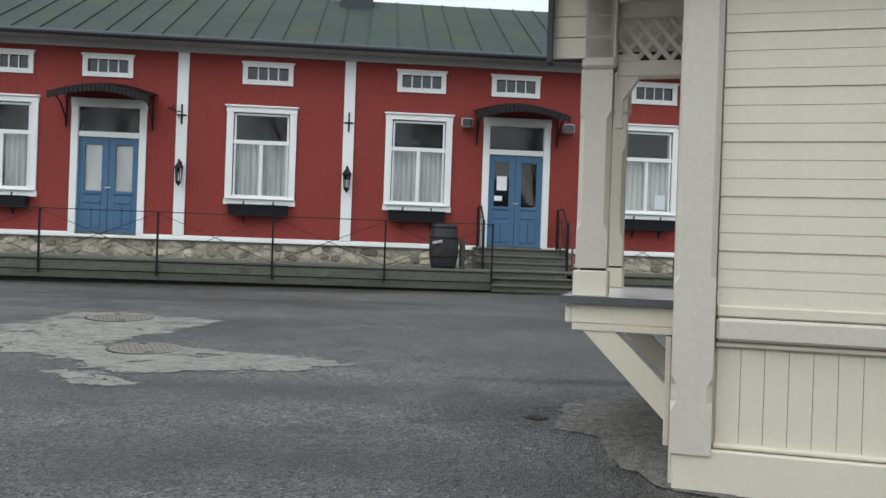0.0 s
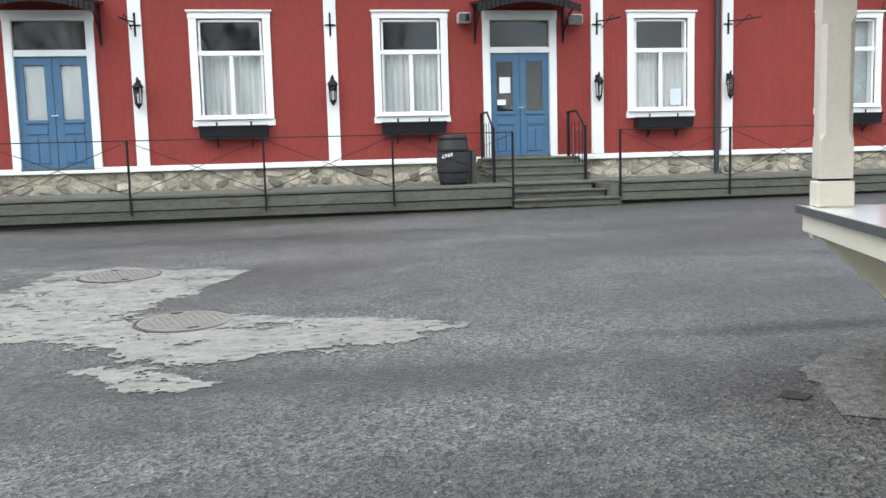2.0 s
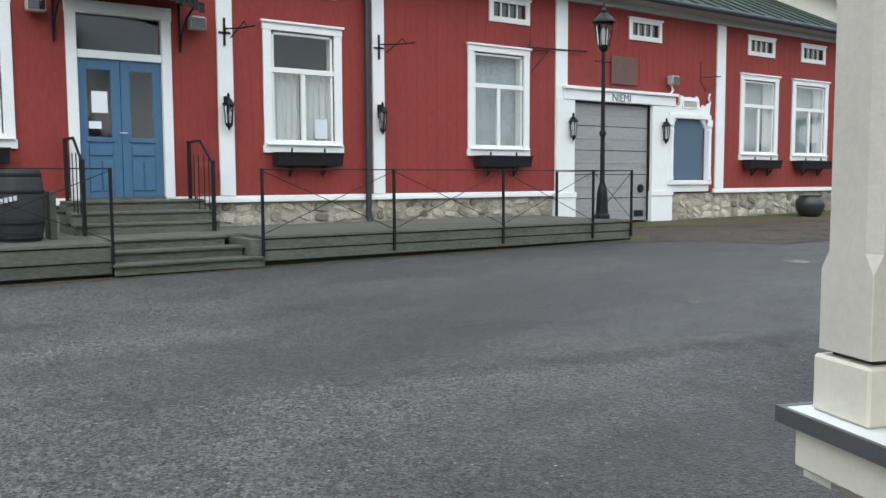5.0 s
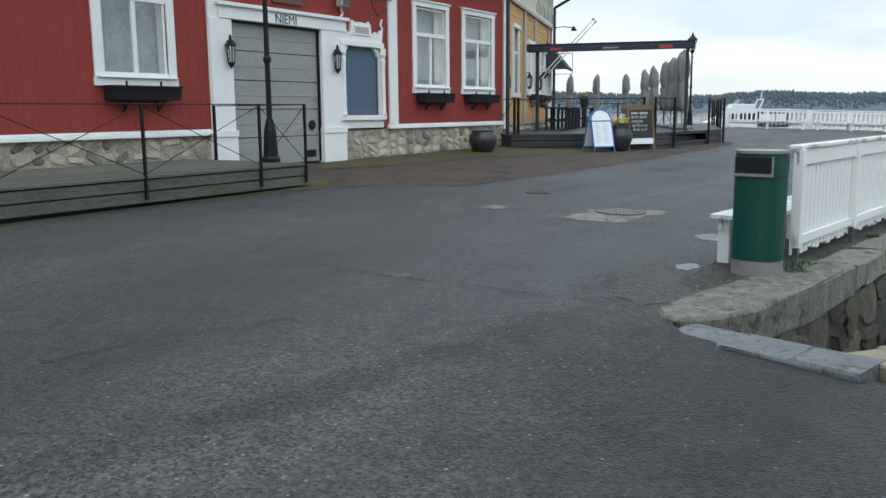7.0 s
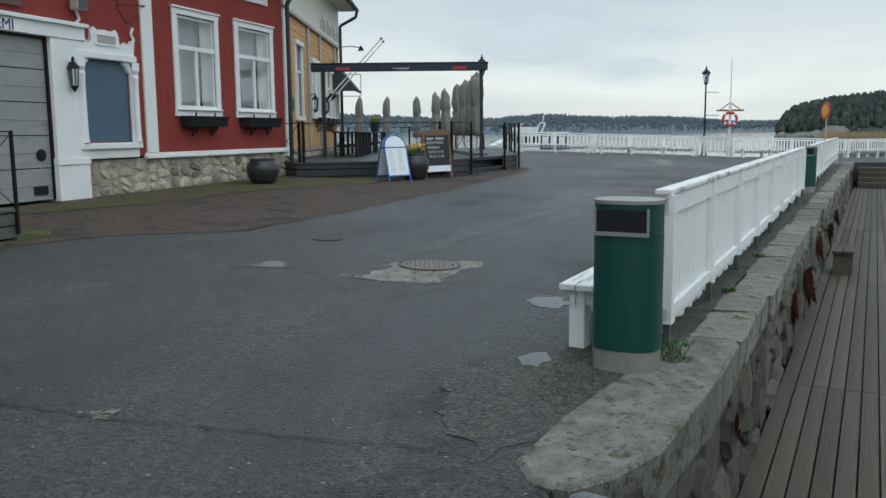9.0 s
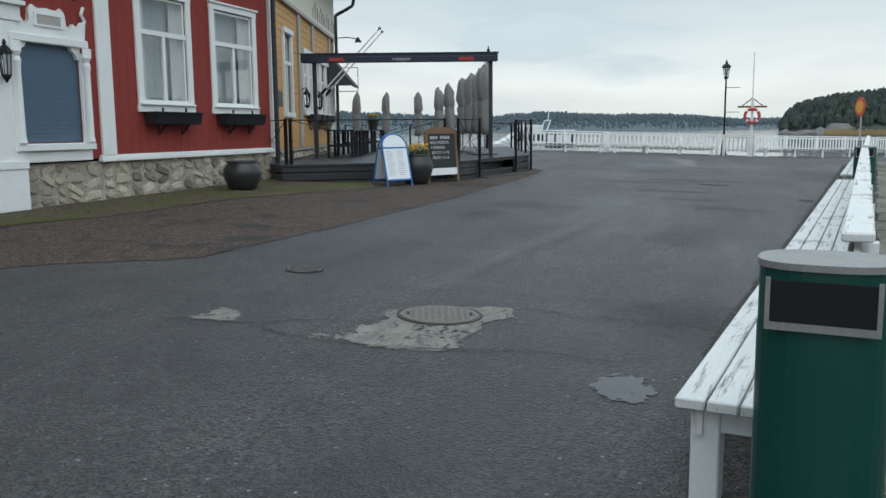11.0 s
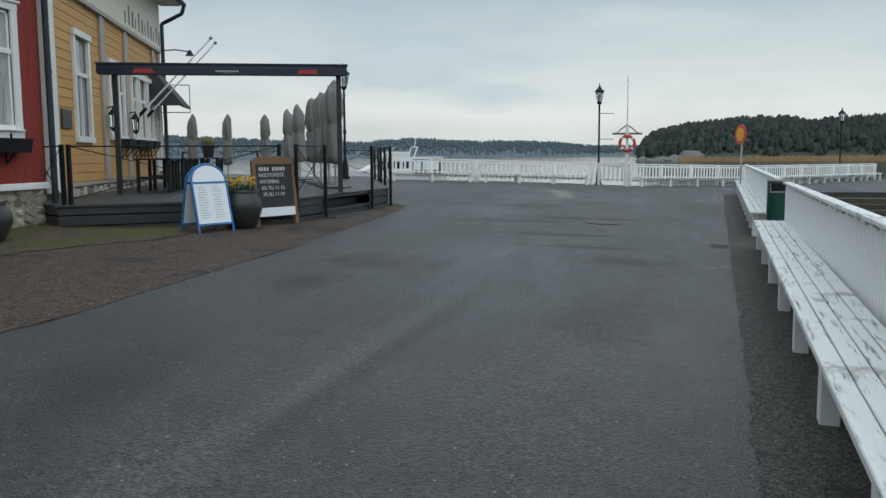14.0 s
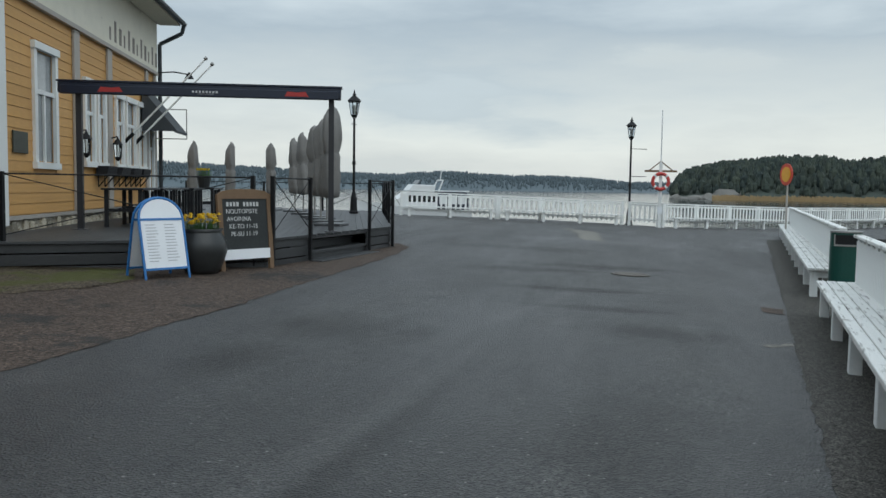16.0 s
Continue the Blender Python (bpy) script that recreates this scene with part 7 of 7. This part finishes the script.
# ---- far shores ----
def shore(name, table, dist, material, label, seed, trees, size, depth, low=-1.6):
    """A wooded ridge: a slope rising from the water to heights given by bearing, thick with spruce crowns."""
    rnd = random.Random(seed)
    az = [a for a, _ in table]
    el = [e for _, e in table]

    def top_at(a):
        return max(0.5, 1.7 + dist * math.tan(radians(float(np.interp(a, az, el)))) - size * 0.6)
    o = thing(name, pose(0, 0, 0), label, "woods", kind="structure")
    bm = bmesh.new()
    rows = []
    steps = 150
    for k in range(steps + 1):
        a = az[0] + (az[-1] - az[0]) * k / steps
        h = top_at(a)
        rows.append([bm.verts.new((12 + (dist + d) * math.cos(radians(a)), 9.8 + (dist + d) * math.sin(radians(a)), z)) for d, z in ((0, low), (depth * 0.08, low + 0.9), (depth * 0.55, h * 0.72), (depth, h), (depth * 2.2, low))])
    for p, q in zip(rows, rows[1:]):
        for j in range(4):
            bm.faces.new((p[j], p[j + 1], q[j + 1], q[j]))
    part("slope", bm, material, o, smooth=True)
    verts, faces = [], []
    for _ in range(trees):
        a = rnd.uniform(az[0], az[-1])
        f = rnd.random() ** 0.6
        d, h = depth * (0.1 + 0.92 * f), top_at(a)
        zb = (low + 0.9 + (h * 0.72 - low - 0.9) * (d / depth - 0.08) / 0.47) if d < depth * 0.55 else h * 0.72 + (h - h * 0.72) * (d / depth - 0.55) / 0.45
        x, y, s = 12 + (dist + d) * math.cos(radians(a)), 9.8 + (dist + d) * math.sin(radians(a)), size * rnd.uniform(0.55, 1.15)
        r, i, t = s * rnd.uniform(0.15, 0.30), len(verts), rnd.uniform(0, 6.28)
        for zz, q in ((0.0, 0.55), (0.35, 1.0), (0.7, 0.62), (1.0, 0.08)) if rnd.random() < 0.75 else ((0.0, 0.7), (0.35, 1.25), (0.75, 1.1), (0.98, 0.45)):
            for j in range(5):
                w = r * q * rnd.uniform(0.75, 1.25)
                verts.append((x + w * math.cos(t + j * 1.2566), y + w * math.sin(t + j * 1.2566), zb + s * zz * 0.95 - 0.6))
        for u in range(3):
            for j in range(5):
                faces.append((i + 5 * u + j, i + 5 * u + (j + 1) % 5, i + 5 * u + 5 + (j + 1) % 5, i + 5 * u + 5 + j))
        faces.append((i + 15, i + 16, i + 17, i + 18, i + 19))
    me = bpy.data.meshes.new("woods")
    me.from_pydata(verts, [], faces)
    me.materials.append(material)
    ob = new("woods", me)
    ob.parent = o
    ob["kind"] = "stuff"
    return o


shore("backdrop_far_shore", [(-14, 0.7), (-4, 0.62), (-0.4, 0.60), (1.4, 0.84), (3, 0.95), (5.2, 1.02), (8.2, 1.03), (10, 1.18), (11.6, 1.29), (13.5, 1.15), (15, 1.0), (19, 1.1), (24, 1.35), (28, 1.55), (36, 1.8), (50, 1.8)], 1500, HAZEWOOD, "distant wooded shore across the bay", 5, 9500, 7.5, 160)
shore("backdrop_island", [(-60, 2.2), (-40, 2.5), (-24, 2.3), (-18, 2.5), (-15.2, 2.44), (-13.6, 2.24), (-12.4, 2.59), (-10.4, 2.6), (-8.2, 2.42), (-6.4, 2.18), (-4.7, 1.81), (-3.7, 1.2), (-3.25, 0.15)], 390, FOREST, "dark wooded point with a reed shore", 6, 9500, 5.6, 70)
rr2 = random.Random(2)
bm = bmesh.new()
for k in range(900):
    a = -60 + 54.2 * (k + rr2.random()) / 900
    d = 366 + rr2.uniform(-6, 10)
    x, y, h, w = 12 + d * math.cos(radians(a)), 9.8 + d * math.sin(radians(a)), rr2.uniform(1.5, 2.4), rr2.uniform(0.3, 0.55)
    t = radians(a)
    bm.faces.new([bm.verts.new(v) for v in ((x + w * math.sin(t), y - w * math.cos(t), -1.5), (x - w * math.sin(t), y + w * math.cos(t), -1.5), (x - 0.7 * w * math.sin(t), y + 0.7 * w * math.cos(t), -1.5 + h), (x + 0.6 * w * math.sin(t), y - 0.6 * w * math.cos(t), -1.5 + h * 0.9))])
reeds = part("backdrop_reeds", bm, REED)
tagged(reeds, "strip of dry yellow reeds at the water", "reeds", kind="stuff")
bm = bmesh.new()
for a, d, r in ((-3.6, 384, 2.5), (-4.1, 386, 3), (-4.7, 386, 3.5), (-5.6, 392, 5), (-6.6, 404, 9), (-7.6, 410, 10)):
    bmesh.ops.create_icosphere(bm, subdivisions=2, radius=r, matrix=Matrix.Translation((12 + d * math.cos(radians(a)), 9.8 + d * math.sin(radians(a)), -1.5)) @ Matrix.Diagonal((1, 1, 0.5, 1)))
for v in bm.verts:
    v.co += Vector([noise.noise(v.co * 0.25 + Vector((k * 9, 0, 0))) * 1.8 for k in range(3)])
tagged(part("backdrop_rocks", bm, ROCK), "bare grey shore rocks on the wooded point", "rocks", kind="structure")

# ---- surfaces on the ground ----
blot("pavement", [(10.9, 18.95), (10.9, 16.02), (11.65, 15.9), (12.4, 15.45), (13.3, 14.45), (14.6, 14.38), (17.6, 14.18), (20.7, 14.09), (24.5, 14.1), (28.3, 14.15), (30.2, 14.35), (31.0, 14.8), (30.0, 15.3), (25.0, 16.2), (23.2, 18.95)], GRAVEL, "brown gravelly asphalt strip along the red house", "pavement", 0.06, 0.005, 3)
blot("moss_strip", [(12.3, 18.9), (13.4, 18.1), (14.4, 17.85), (16.3, 17.45), (18.3, 17.4), (19.8, 17.05), (20.7, 16.62), (21.3, 16.22), (22.3, 16.2), (23.2, 16.7), (22.75, 17.6), (22.4, 18.5), (22.8, 19.0), (18.0, 19.02), (15.9, 19.0)], MOSS, "moss and dead grass along the stone plinth", "moss", 0.14, 0.012, 5)
crumbled([(-4.38, 10.0), (-4.08, 10.6), (-3.95, 11.62), (-3.3, 11.75), (-2.6, 11.45), (-1.94, 11.05), (-2.3, 9.85), (-2.7, 9.22), (-3.6, 9.6)], PATCH, "worn pale concrete patch round a manhole", "patch", 0.24, 0.004, 7)
crumbled([(-4.38, 9.95), (-3.97, 9.85), (-2.67, 9.12), (-1.88, 8.8), (-0.86, 8.4), (-0.03, 7.97), (-0.88, 7.65), (-1.45, 7.53), (-2.08, 7.45), (-2.54, 7.73), (-2.78, 8.05), (-3.53, 8.38), (-4.4, 9.2), (-5.2, 9.6)], PATCH, "worn pale concrete patch round a manhole", "patch", 0.22, 0.0055, 8)
crumbled([(-2.71, 7.40), (-2.45, 7.42), (-1.9, 7.1), (-1.85, 6.92), (-2.17, 6.75), (-2.43, 6.98)], PATCH, "worn pale patch in the asphalt", "patch", 0.21, 0.004, 9)
blot("asphalt_patch", [(1.45, 6.36), (2.0, 6.77), (2.6, 6.9), (1.9, 4.2), (1.5, 4.55), (1.41, 4.97), (1.45, 5.42), (1.22, 5.62)], gritty("sandy_old_asphalt", (0.11, 0.105, 0.094), (0.22, 0.208, 0.182), (0.085, 0.08, 0.07), 0.62, 90), "sandy grey patch at the kiosk foot", "patch", 0.08, 0.006, 10)
crumbled([(11.35, 11.85), (11.6, 11.68), (11.85, 11.72), (12.25, 11.3), (12.38, 10.86), (11.74, 10.95), (11.34, 10.97), (10.95, 10.98), (10.9, 11.66), (11.0, 11.95), (11.2, 11.75)], PATCH, "worn pale concrete patch round a manhole", "patch", 0.12, 0.004, 11, 0.019)
crumbled([(36.0, 10.3), (36.2, 10.8), (40.0, 11.3), (41.6, 11.7), (40.4, 10.5)], PATCH, "worn pale patch in the far road", "patch", 0.24, 0.004, 12)
crumbled([(6.97, 11.55), (7.07, 11.55), (7.07, 11.35), (6.97, 11.38)], PATCH, "small pale scuff in the asphalt", "patch", 0.12, 0.004, 13)
for k, (px, py, ra, rb) in enumerate(((8.87, 9.56, 0.17, 0.10), (1.16, 5.96, 0.08, 0.07))):
    pts = [(px + ra * (1 + 0.25 * math.sin(3 * q + k)) * math.cos(q * 0.5236), py + rb * (1 + 0.25 * math.cos(2 * q + k)) * math.sin(q * 0.5236)) for q in range(12)]
    blot("puddle" if k == 0 else "wet_spot", pts, PUDDLE if k == 0 else SOIL, "small shallow puddle on the asphalt" if k == 0 else "small dark wet hollow in the asphalt", "puddle", 0.012, 0.007, 20 + k)
WETSHEEN = mat("wet_film", (0.04, 0.04, 0.04), 0.2, 0.4, 6, 0.15, spec=0.4)
crumbled([(10.65 + 0.24 * math.cos(q * 0.5236), 9.8 + 0.17 * math.sin(q * 0.5236)) for q in range(12)], WETSHEEN, "thin film of water on the asphalt", "puddle", 0.13, 0.005, 22, 0.02)
blot("wet_grit", [(7.15, 9.35), (7.5, 9.75), (8.3, 10.0), (9.0, 9.55), (9.25, 9.3), (9.1, 8.75), (8.4, 8.85), (7.7, 9.0)], gritty("wet_black_grit", (0.012, 0.011, 0.010), (0.12, 0.108, 0.09), None, 0.5, 75, 0.55, 0.4), "coarse wet black grit round the litter bin", "grit", 0.14, 0.004, 33)
blot("moss_line", [(-10, 16.31), (2.2, 16.31), (2.25, 16.24), (4.2, 16.22), (4.3, 16.31), (11.5, 16.31), (11.55, 16.2), (8.0, 16.22), (4.3, 16.17), (2.2, 16.17), (-3.0, 16.2), (-10, 16.22)], MOSS, "thin line of moss at the foot of the walkway", "moss", 0.03, 0.006, 34)
blot("moss_clump", [(11.35, 16.22), (11.9, 16.3), (12.15, 16.6), (12.0, 17.1), (11.65, 17.3), (11.52, 16.6)], gritty("bright_moss", (0.03, 0.03, 0.012), (0.11, 0.125, 0.03), (0.12, 0.135, 0.02), 0.5, 60), "bright green moss at the walkway corner", "moss", 0.08, 0.010, 35)
# damp verge along the benches and its kerb
a, b, c, d = quay(2.4, 0.30), quay(33.0, 0.42), quay(33.5, -0.75), quay(-1.6, -0.72)
blot("verge", [(a.x, a.y), (b.x, b.y), (c.x, c.y), (d.x, d.y), (8.2, 9.42)], gritty("gritty_wet_verge", (0.018, 0.017, 0.015), (0.17, 0.158, 0.138), (0.036, 0.034, 0.027), 0.60, 105), "gritty dark verge under the benches", "verge", 0.035, 0.005, 31)


def manhole(x, y, r, label, grate=False):
    o = thing("manhole_cover", pose(x, y, gz(x, y) + 0.006, math.degrees(math.atan(0.035)), -math.degrees(math.atan(0.006)), 20), label, "manhole cover", "manhole covers")
    part("rim", lathe(bmesh.new(), [(r, -0.02), (r, 0.003), (r - 0.02, 0.004), (r - 0.02, -0.02)], 36), RIM, o)
    part("cover", lathe(bmesh.new(), [(r - 0.030, -0.02), (r - 0.030, 0.007), (0.02, 0.007)], 36), MANHOLE, o)
    n = int(r / 0.045)
    if grate:
        for k in range(-4, 5):
            part("slot", boxes((-0.7 * r, 0.7 * r, k * r / 6 - 0.012, k * r / 6 + 0.012, 0.007, 0.0085)), DARK, o)
    else:
        lug = mesh_of("lug", boxes((-0.018, 0.018, -0.008, 0.008, 0.006, 0.0095)), MANHOLE)
        c = 0
        for i in range(-n, n + 1):
            for j in range(-n, n + 1):
                if math.hypot(i, j) * 0.05 < r - 0.07:
                    piece("lug", lug, o, pose(i * 0.05, j * 0.05, 0, 0, 0, 45 if (i + j) % 2 else -45))
        for s in (-1, 1):
            part("lifting_slot", boxes((-0.04, 0.04, s * (r - 0.09) - 0.01, s * (r - 0.09) + 0.01, 0.007, 0.0135)), DARK, o)


manhole(11.91, 11.35, 0.33, "worn round cast iron manhole cover in a pale patch")
manhole(-3.22, 11.15, 0.42, "round manhole cover worn flush in a pale patch")
manhole(-2.25, 8.70, 0.38, "round manhole cover worn flush in a pale patch")
manhole(13.17, 13.16, 0.19, "small round drain grate in the asphalt", True)
manhole(27.5, 9.6, 0.35, "round manhole cover in the road")


def crack(pts, seed):
    rnd = random.Random(seed)
    bm = bmesh.new()
    path = []
    for (x0, y0), (x1, y1) in zip(pts, pts[1:]):
        n = max(2, int(math.hypot(x1 - x0, y1 - y0) / 0.08))
        path += [(x0 + (x1 - x0) * k / n + rnd.uniform(-0.015, 0.015), y0 + (y1 - y0) * k / n + rnd.uniform(-0.015, 0.015)) for k in range(n)]
    for (x0, y0), (x1, y1) in zip(path, path[1:]):
        d = Vector((y0 - y1, x1 - x0)).normalized() * rnd.uniform(0.003, 0.007)
        bm.faces.new([bm.verts.new((x, y, gz(x, y) + 0.0105)) for x, y in ((x0 - d.x, y0 - d.y), (x0 + d.x, y0 + d.y), (x1 + d.x, y1 + d.y), (x1 - d.x, y1 - d.y))])
    tagged(part("crack", bm, DARK), "thin dark crack in the asphalt", "crack", kind="structure")


crack([(6.9, 12.6), (6.95, 12.0), (6.96, 11.72), (6.98, 11.31), (7.04, 10.86), (7.08, 10.41), (7.18, 9.86), (7.2, 9.5)], 1)
crack([(11.0, 13.2), (11.12, 12.55), (11.39, 12.15), (11.49, 11.87)], 2)
crack([(11.1, 12.5), (10.94, 12.15), (10.89, 11.83), (10.91, 11.4), (11.0, 11.0), (11.2, 10.5), (11.1, 9.8)], 3)
crack([(12.42, 10.81), (12.26, 10.34), (12.33, 9.89), (12.25, 9.31)], 4)
crack([(5.5, 11.2), (4.6, 11.6), (3.9, 11.7)], 5)


# ---- bare trees south of the square, seen mirrored in the window panes ----
BARK = mat("dark_bark", (0.045, 0.038, 0.032), 0.9, 0.3, 6, 0.3)


def bare_tree(x, y, h, seed):
    rnd = random.Random(seed)
    o = thing("bare_tree", pose(x, y, gz(x, y)), "tall bare deciduous tree with fine twigs", "tree", "bare trees behind the square")
    part("trunk", tube(bmesh.new(), (0, 0, -0.1), (0.1, 0.05, h * 0.35), 0.32, 0.22, 10), BARK, o)
    bm = bmesh.new()

    def grow(p, d, l, r, n):
        q = p + d * l
        tube(bm, p, q, r, r * 0.62, 5)
        if n:
            for _ in range(rnd.choice((2, 3, 3))):
                e = (d + Vector((rnd.uniform(-0.75, 0.75), rnd.uniform(-0.75, 0.75), rnd.uniform(-0.15, 0.5)))).normalized()
                grow(q, e, l * rnd.uniform(0.6, 0.82), r * 0.6, n - 1)
    for _ in range(4):
        grow(Vector((0.1, 0.05, h * 0.34)), Vector((rnd.uniform(-0.6, 0.6), rnd.uniform(-0.6, 0.6), 1)).normalized(), h * 0.2, 0.14, 5)
    part("crown", bm, BARK, o)


for k, (x, y, h) in enumerate(((-14, -22, 13), (-7, -26, 14), (-1.5, -24, 12), (5, -30, 14), (-20, -27, 13), (14, -34, 14), (-27, -22, 13))):
    bare_tree(x, y, h, 60 + k)


# ---- unseen spruces beyond the square, added to darken the pane reflections ----
rw = random.Random(12)
bm = bmesh.new()
for _ in range(75):
    x, y, h = rw.uniform(-62, 5), rw.uniform(-52, -36), rw.uniform(6, 11)
    z = gz(x, y)
    for q in range(6):
        f = q / 6
        n, r = 9, (1 - f) * h * 0.2 + 0.25
        ring = [bm.verts.new((x + r * rw.uniform(0.75, 1.2) * math.cos(6.283 * k / n), y + r * rw.uniform(0.75, 1.2) * math.sin(6.283 * k / n), z + h * (0.10 + 0.86 * f) - rw.uniform(0, 0.5))) for k in range(n)]
        tip = bm.verts.new((x, y, z + h * (0.10 + 0.86 * f) + h * 0.24))
        for k in range(n):
            bm.faces.new((ring[k], ring[(k + 1) % n], tip))
    tube(bm, (x, y, z - 0.2), (x, y, z + h * 0.3), 0.18, 0.12, 6)
tagged(part("backdrop_added_spruces", bm, FOREST), "dense unseen spruces added to darken the pane reflections", "woods", kind="stuff")
# an unseen wooded bank to the south, added to darken the door reflections
bank = tagged(part("backdrop_added_bank", boxes((8, 120, -110, -74, -2.0, -0.6)), MOSS), "low unseen bank added under the trees for the reflections", "bank", kind="structure")
bm = bmesh.new()
for _ in range(110):
    x, y, h = rw.uniform(9, 118), rw.uniform(-96, -76), rw.uniform(6, 10)
    for q in range(5):
        f = q / 5
        n, r = 8, (1 - f) * h * 0.2 + 0.3
        ring = [bm.verts.new((x + r * rw.uniform(0.75, 1.2) * math.cos(6.283 * k / n), y + r * rw.uniform(0.75, 1.2) * math.sin(6.283 * k / n), -0.7 + h * (0.05 + 0.86 * f) - rw.uniform(0, 0.5))) for k in range(n)]
        tip = bm.verts.new((x, y, -0.7 + h * (0.05 + 0.86 * f) + h * 0.26))
        for k in range(n):
            bm.faces.new((ring[k], ring[(k + 1) % n], tip))
    tube(bm, (x, y, -0.8), (x, y, -0.7 + h * 0.3), 0.2, 0.14, 6)
tagged(part("backdrop_added_trees", bm, FOREST), "dark unseen spruces added for the door pane reflections", "woods", kind="stuff")
crumbled([(21.15, 8.3), (21.4, 7.95), (21.5, 8.0), (21.25, 8.33)], PATCH, "small white scuff on the road", "patch", 0.06, 0.004, 41)
blot("asphalt_patch", [(23.7, 7.7), (24.2, 7.65), (24.3, 7.9), (23.8, 7.95)], GRAVEL, "small gritty spot by the benches", "patch", 0.05, 0.006, 42)
crumbled([(11.1, 13.0), (11.16, 12.72), (11.3, 12.7), (11.45, 12.95)], PATCH, "small pale scuff in the asphalt", "patch", 0.09, 0.004, 43)
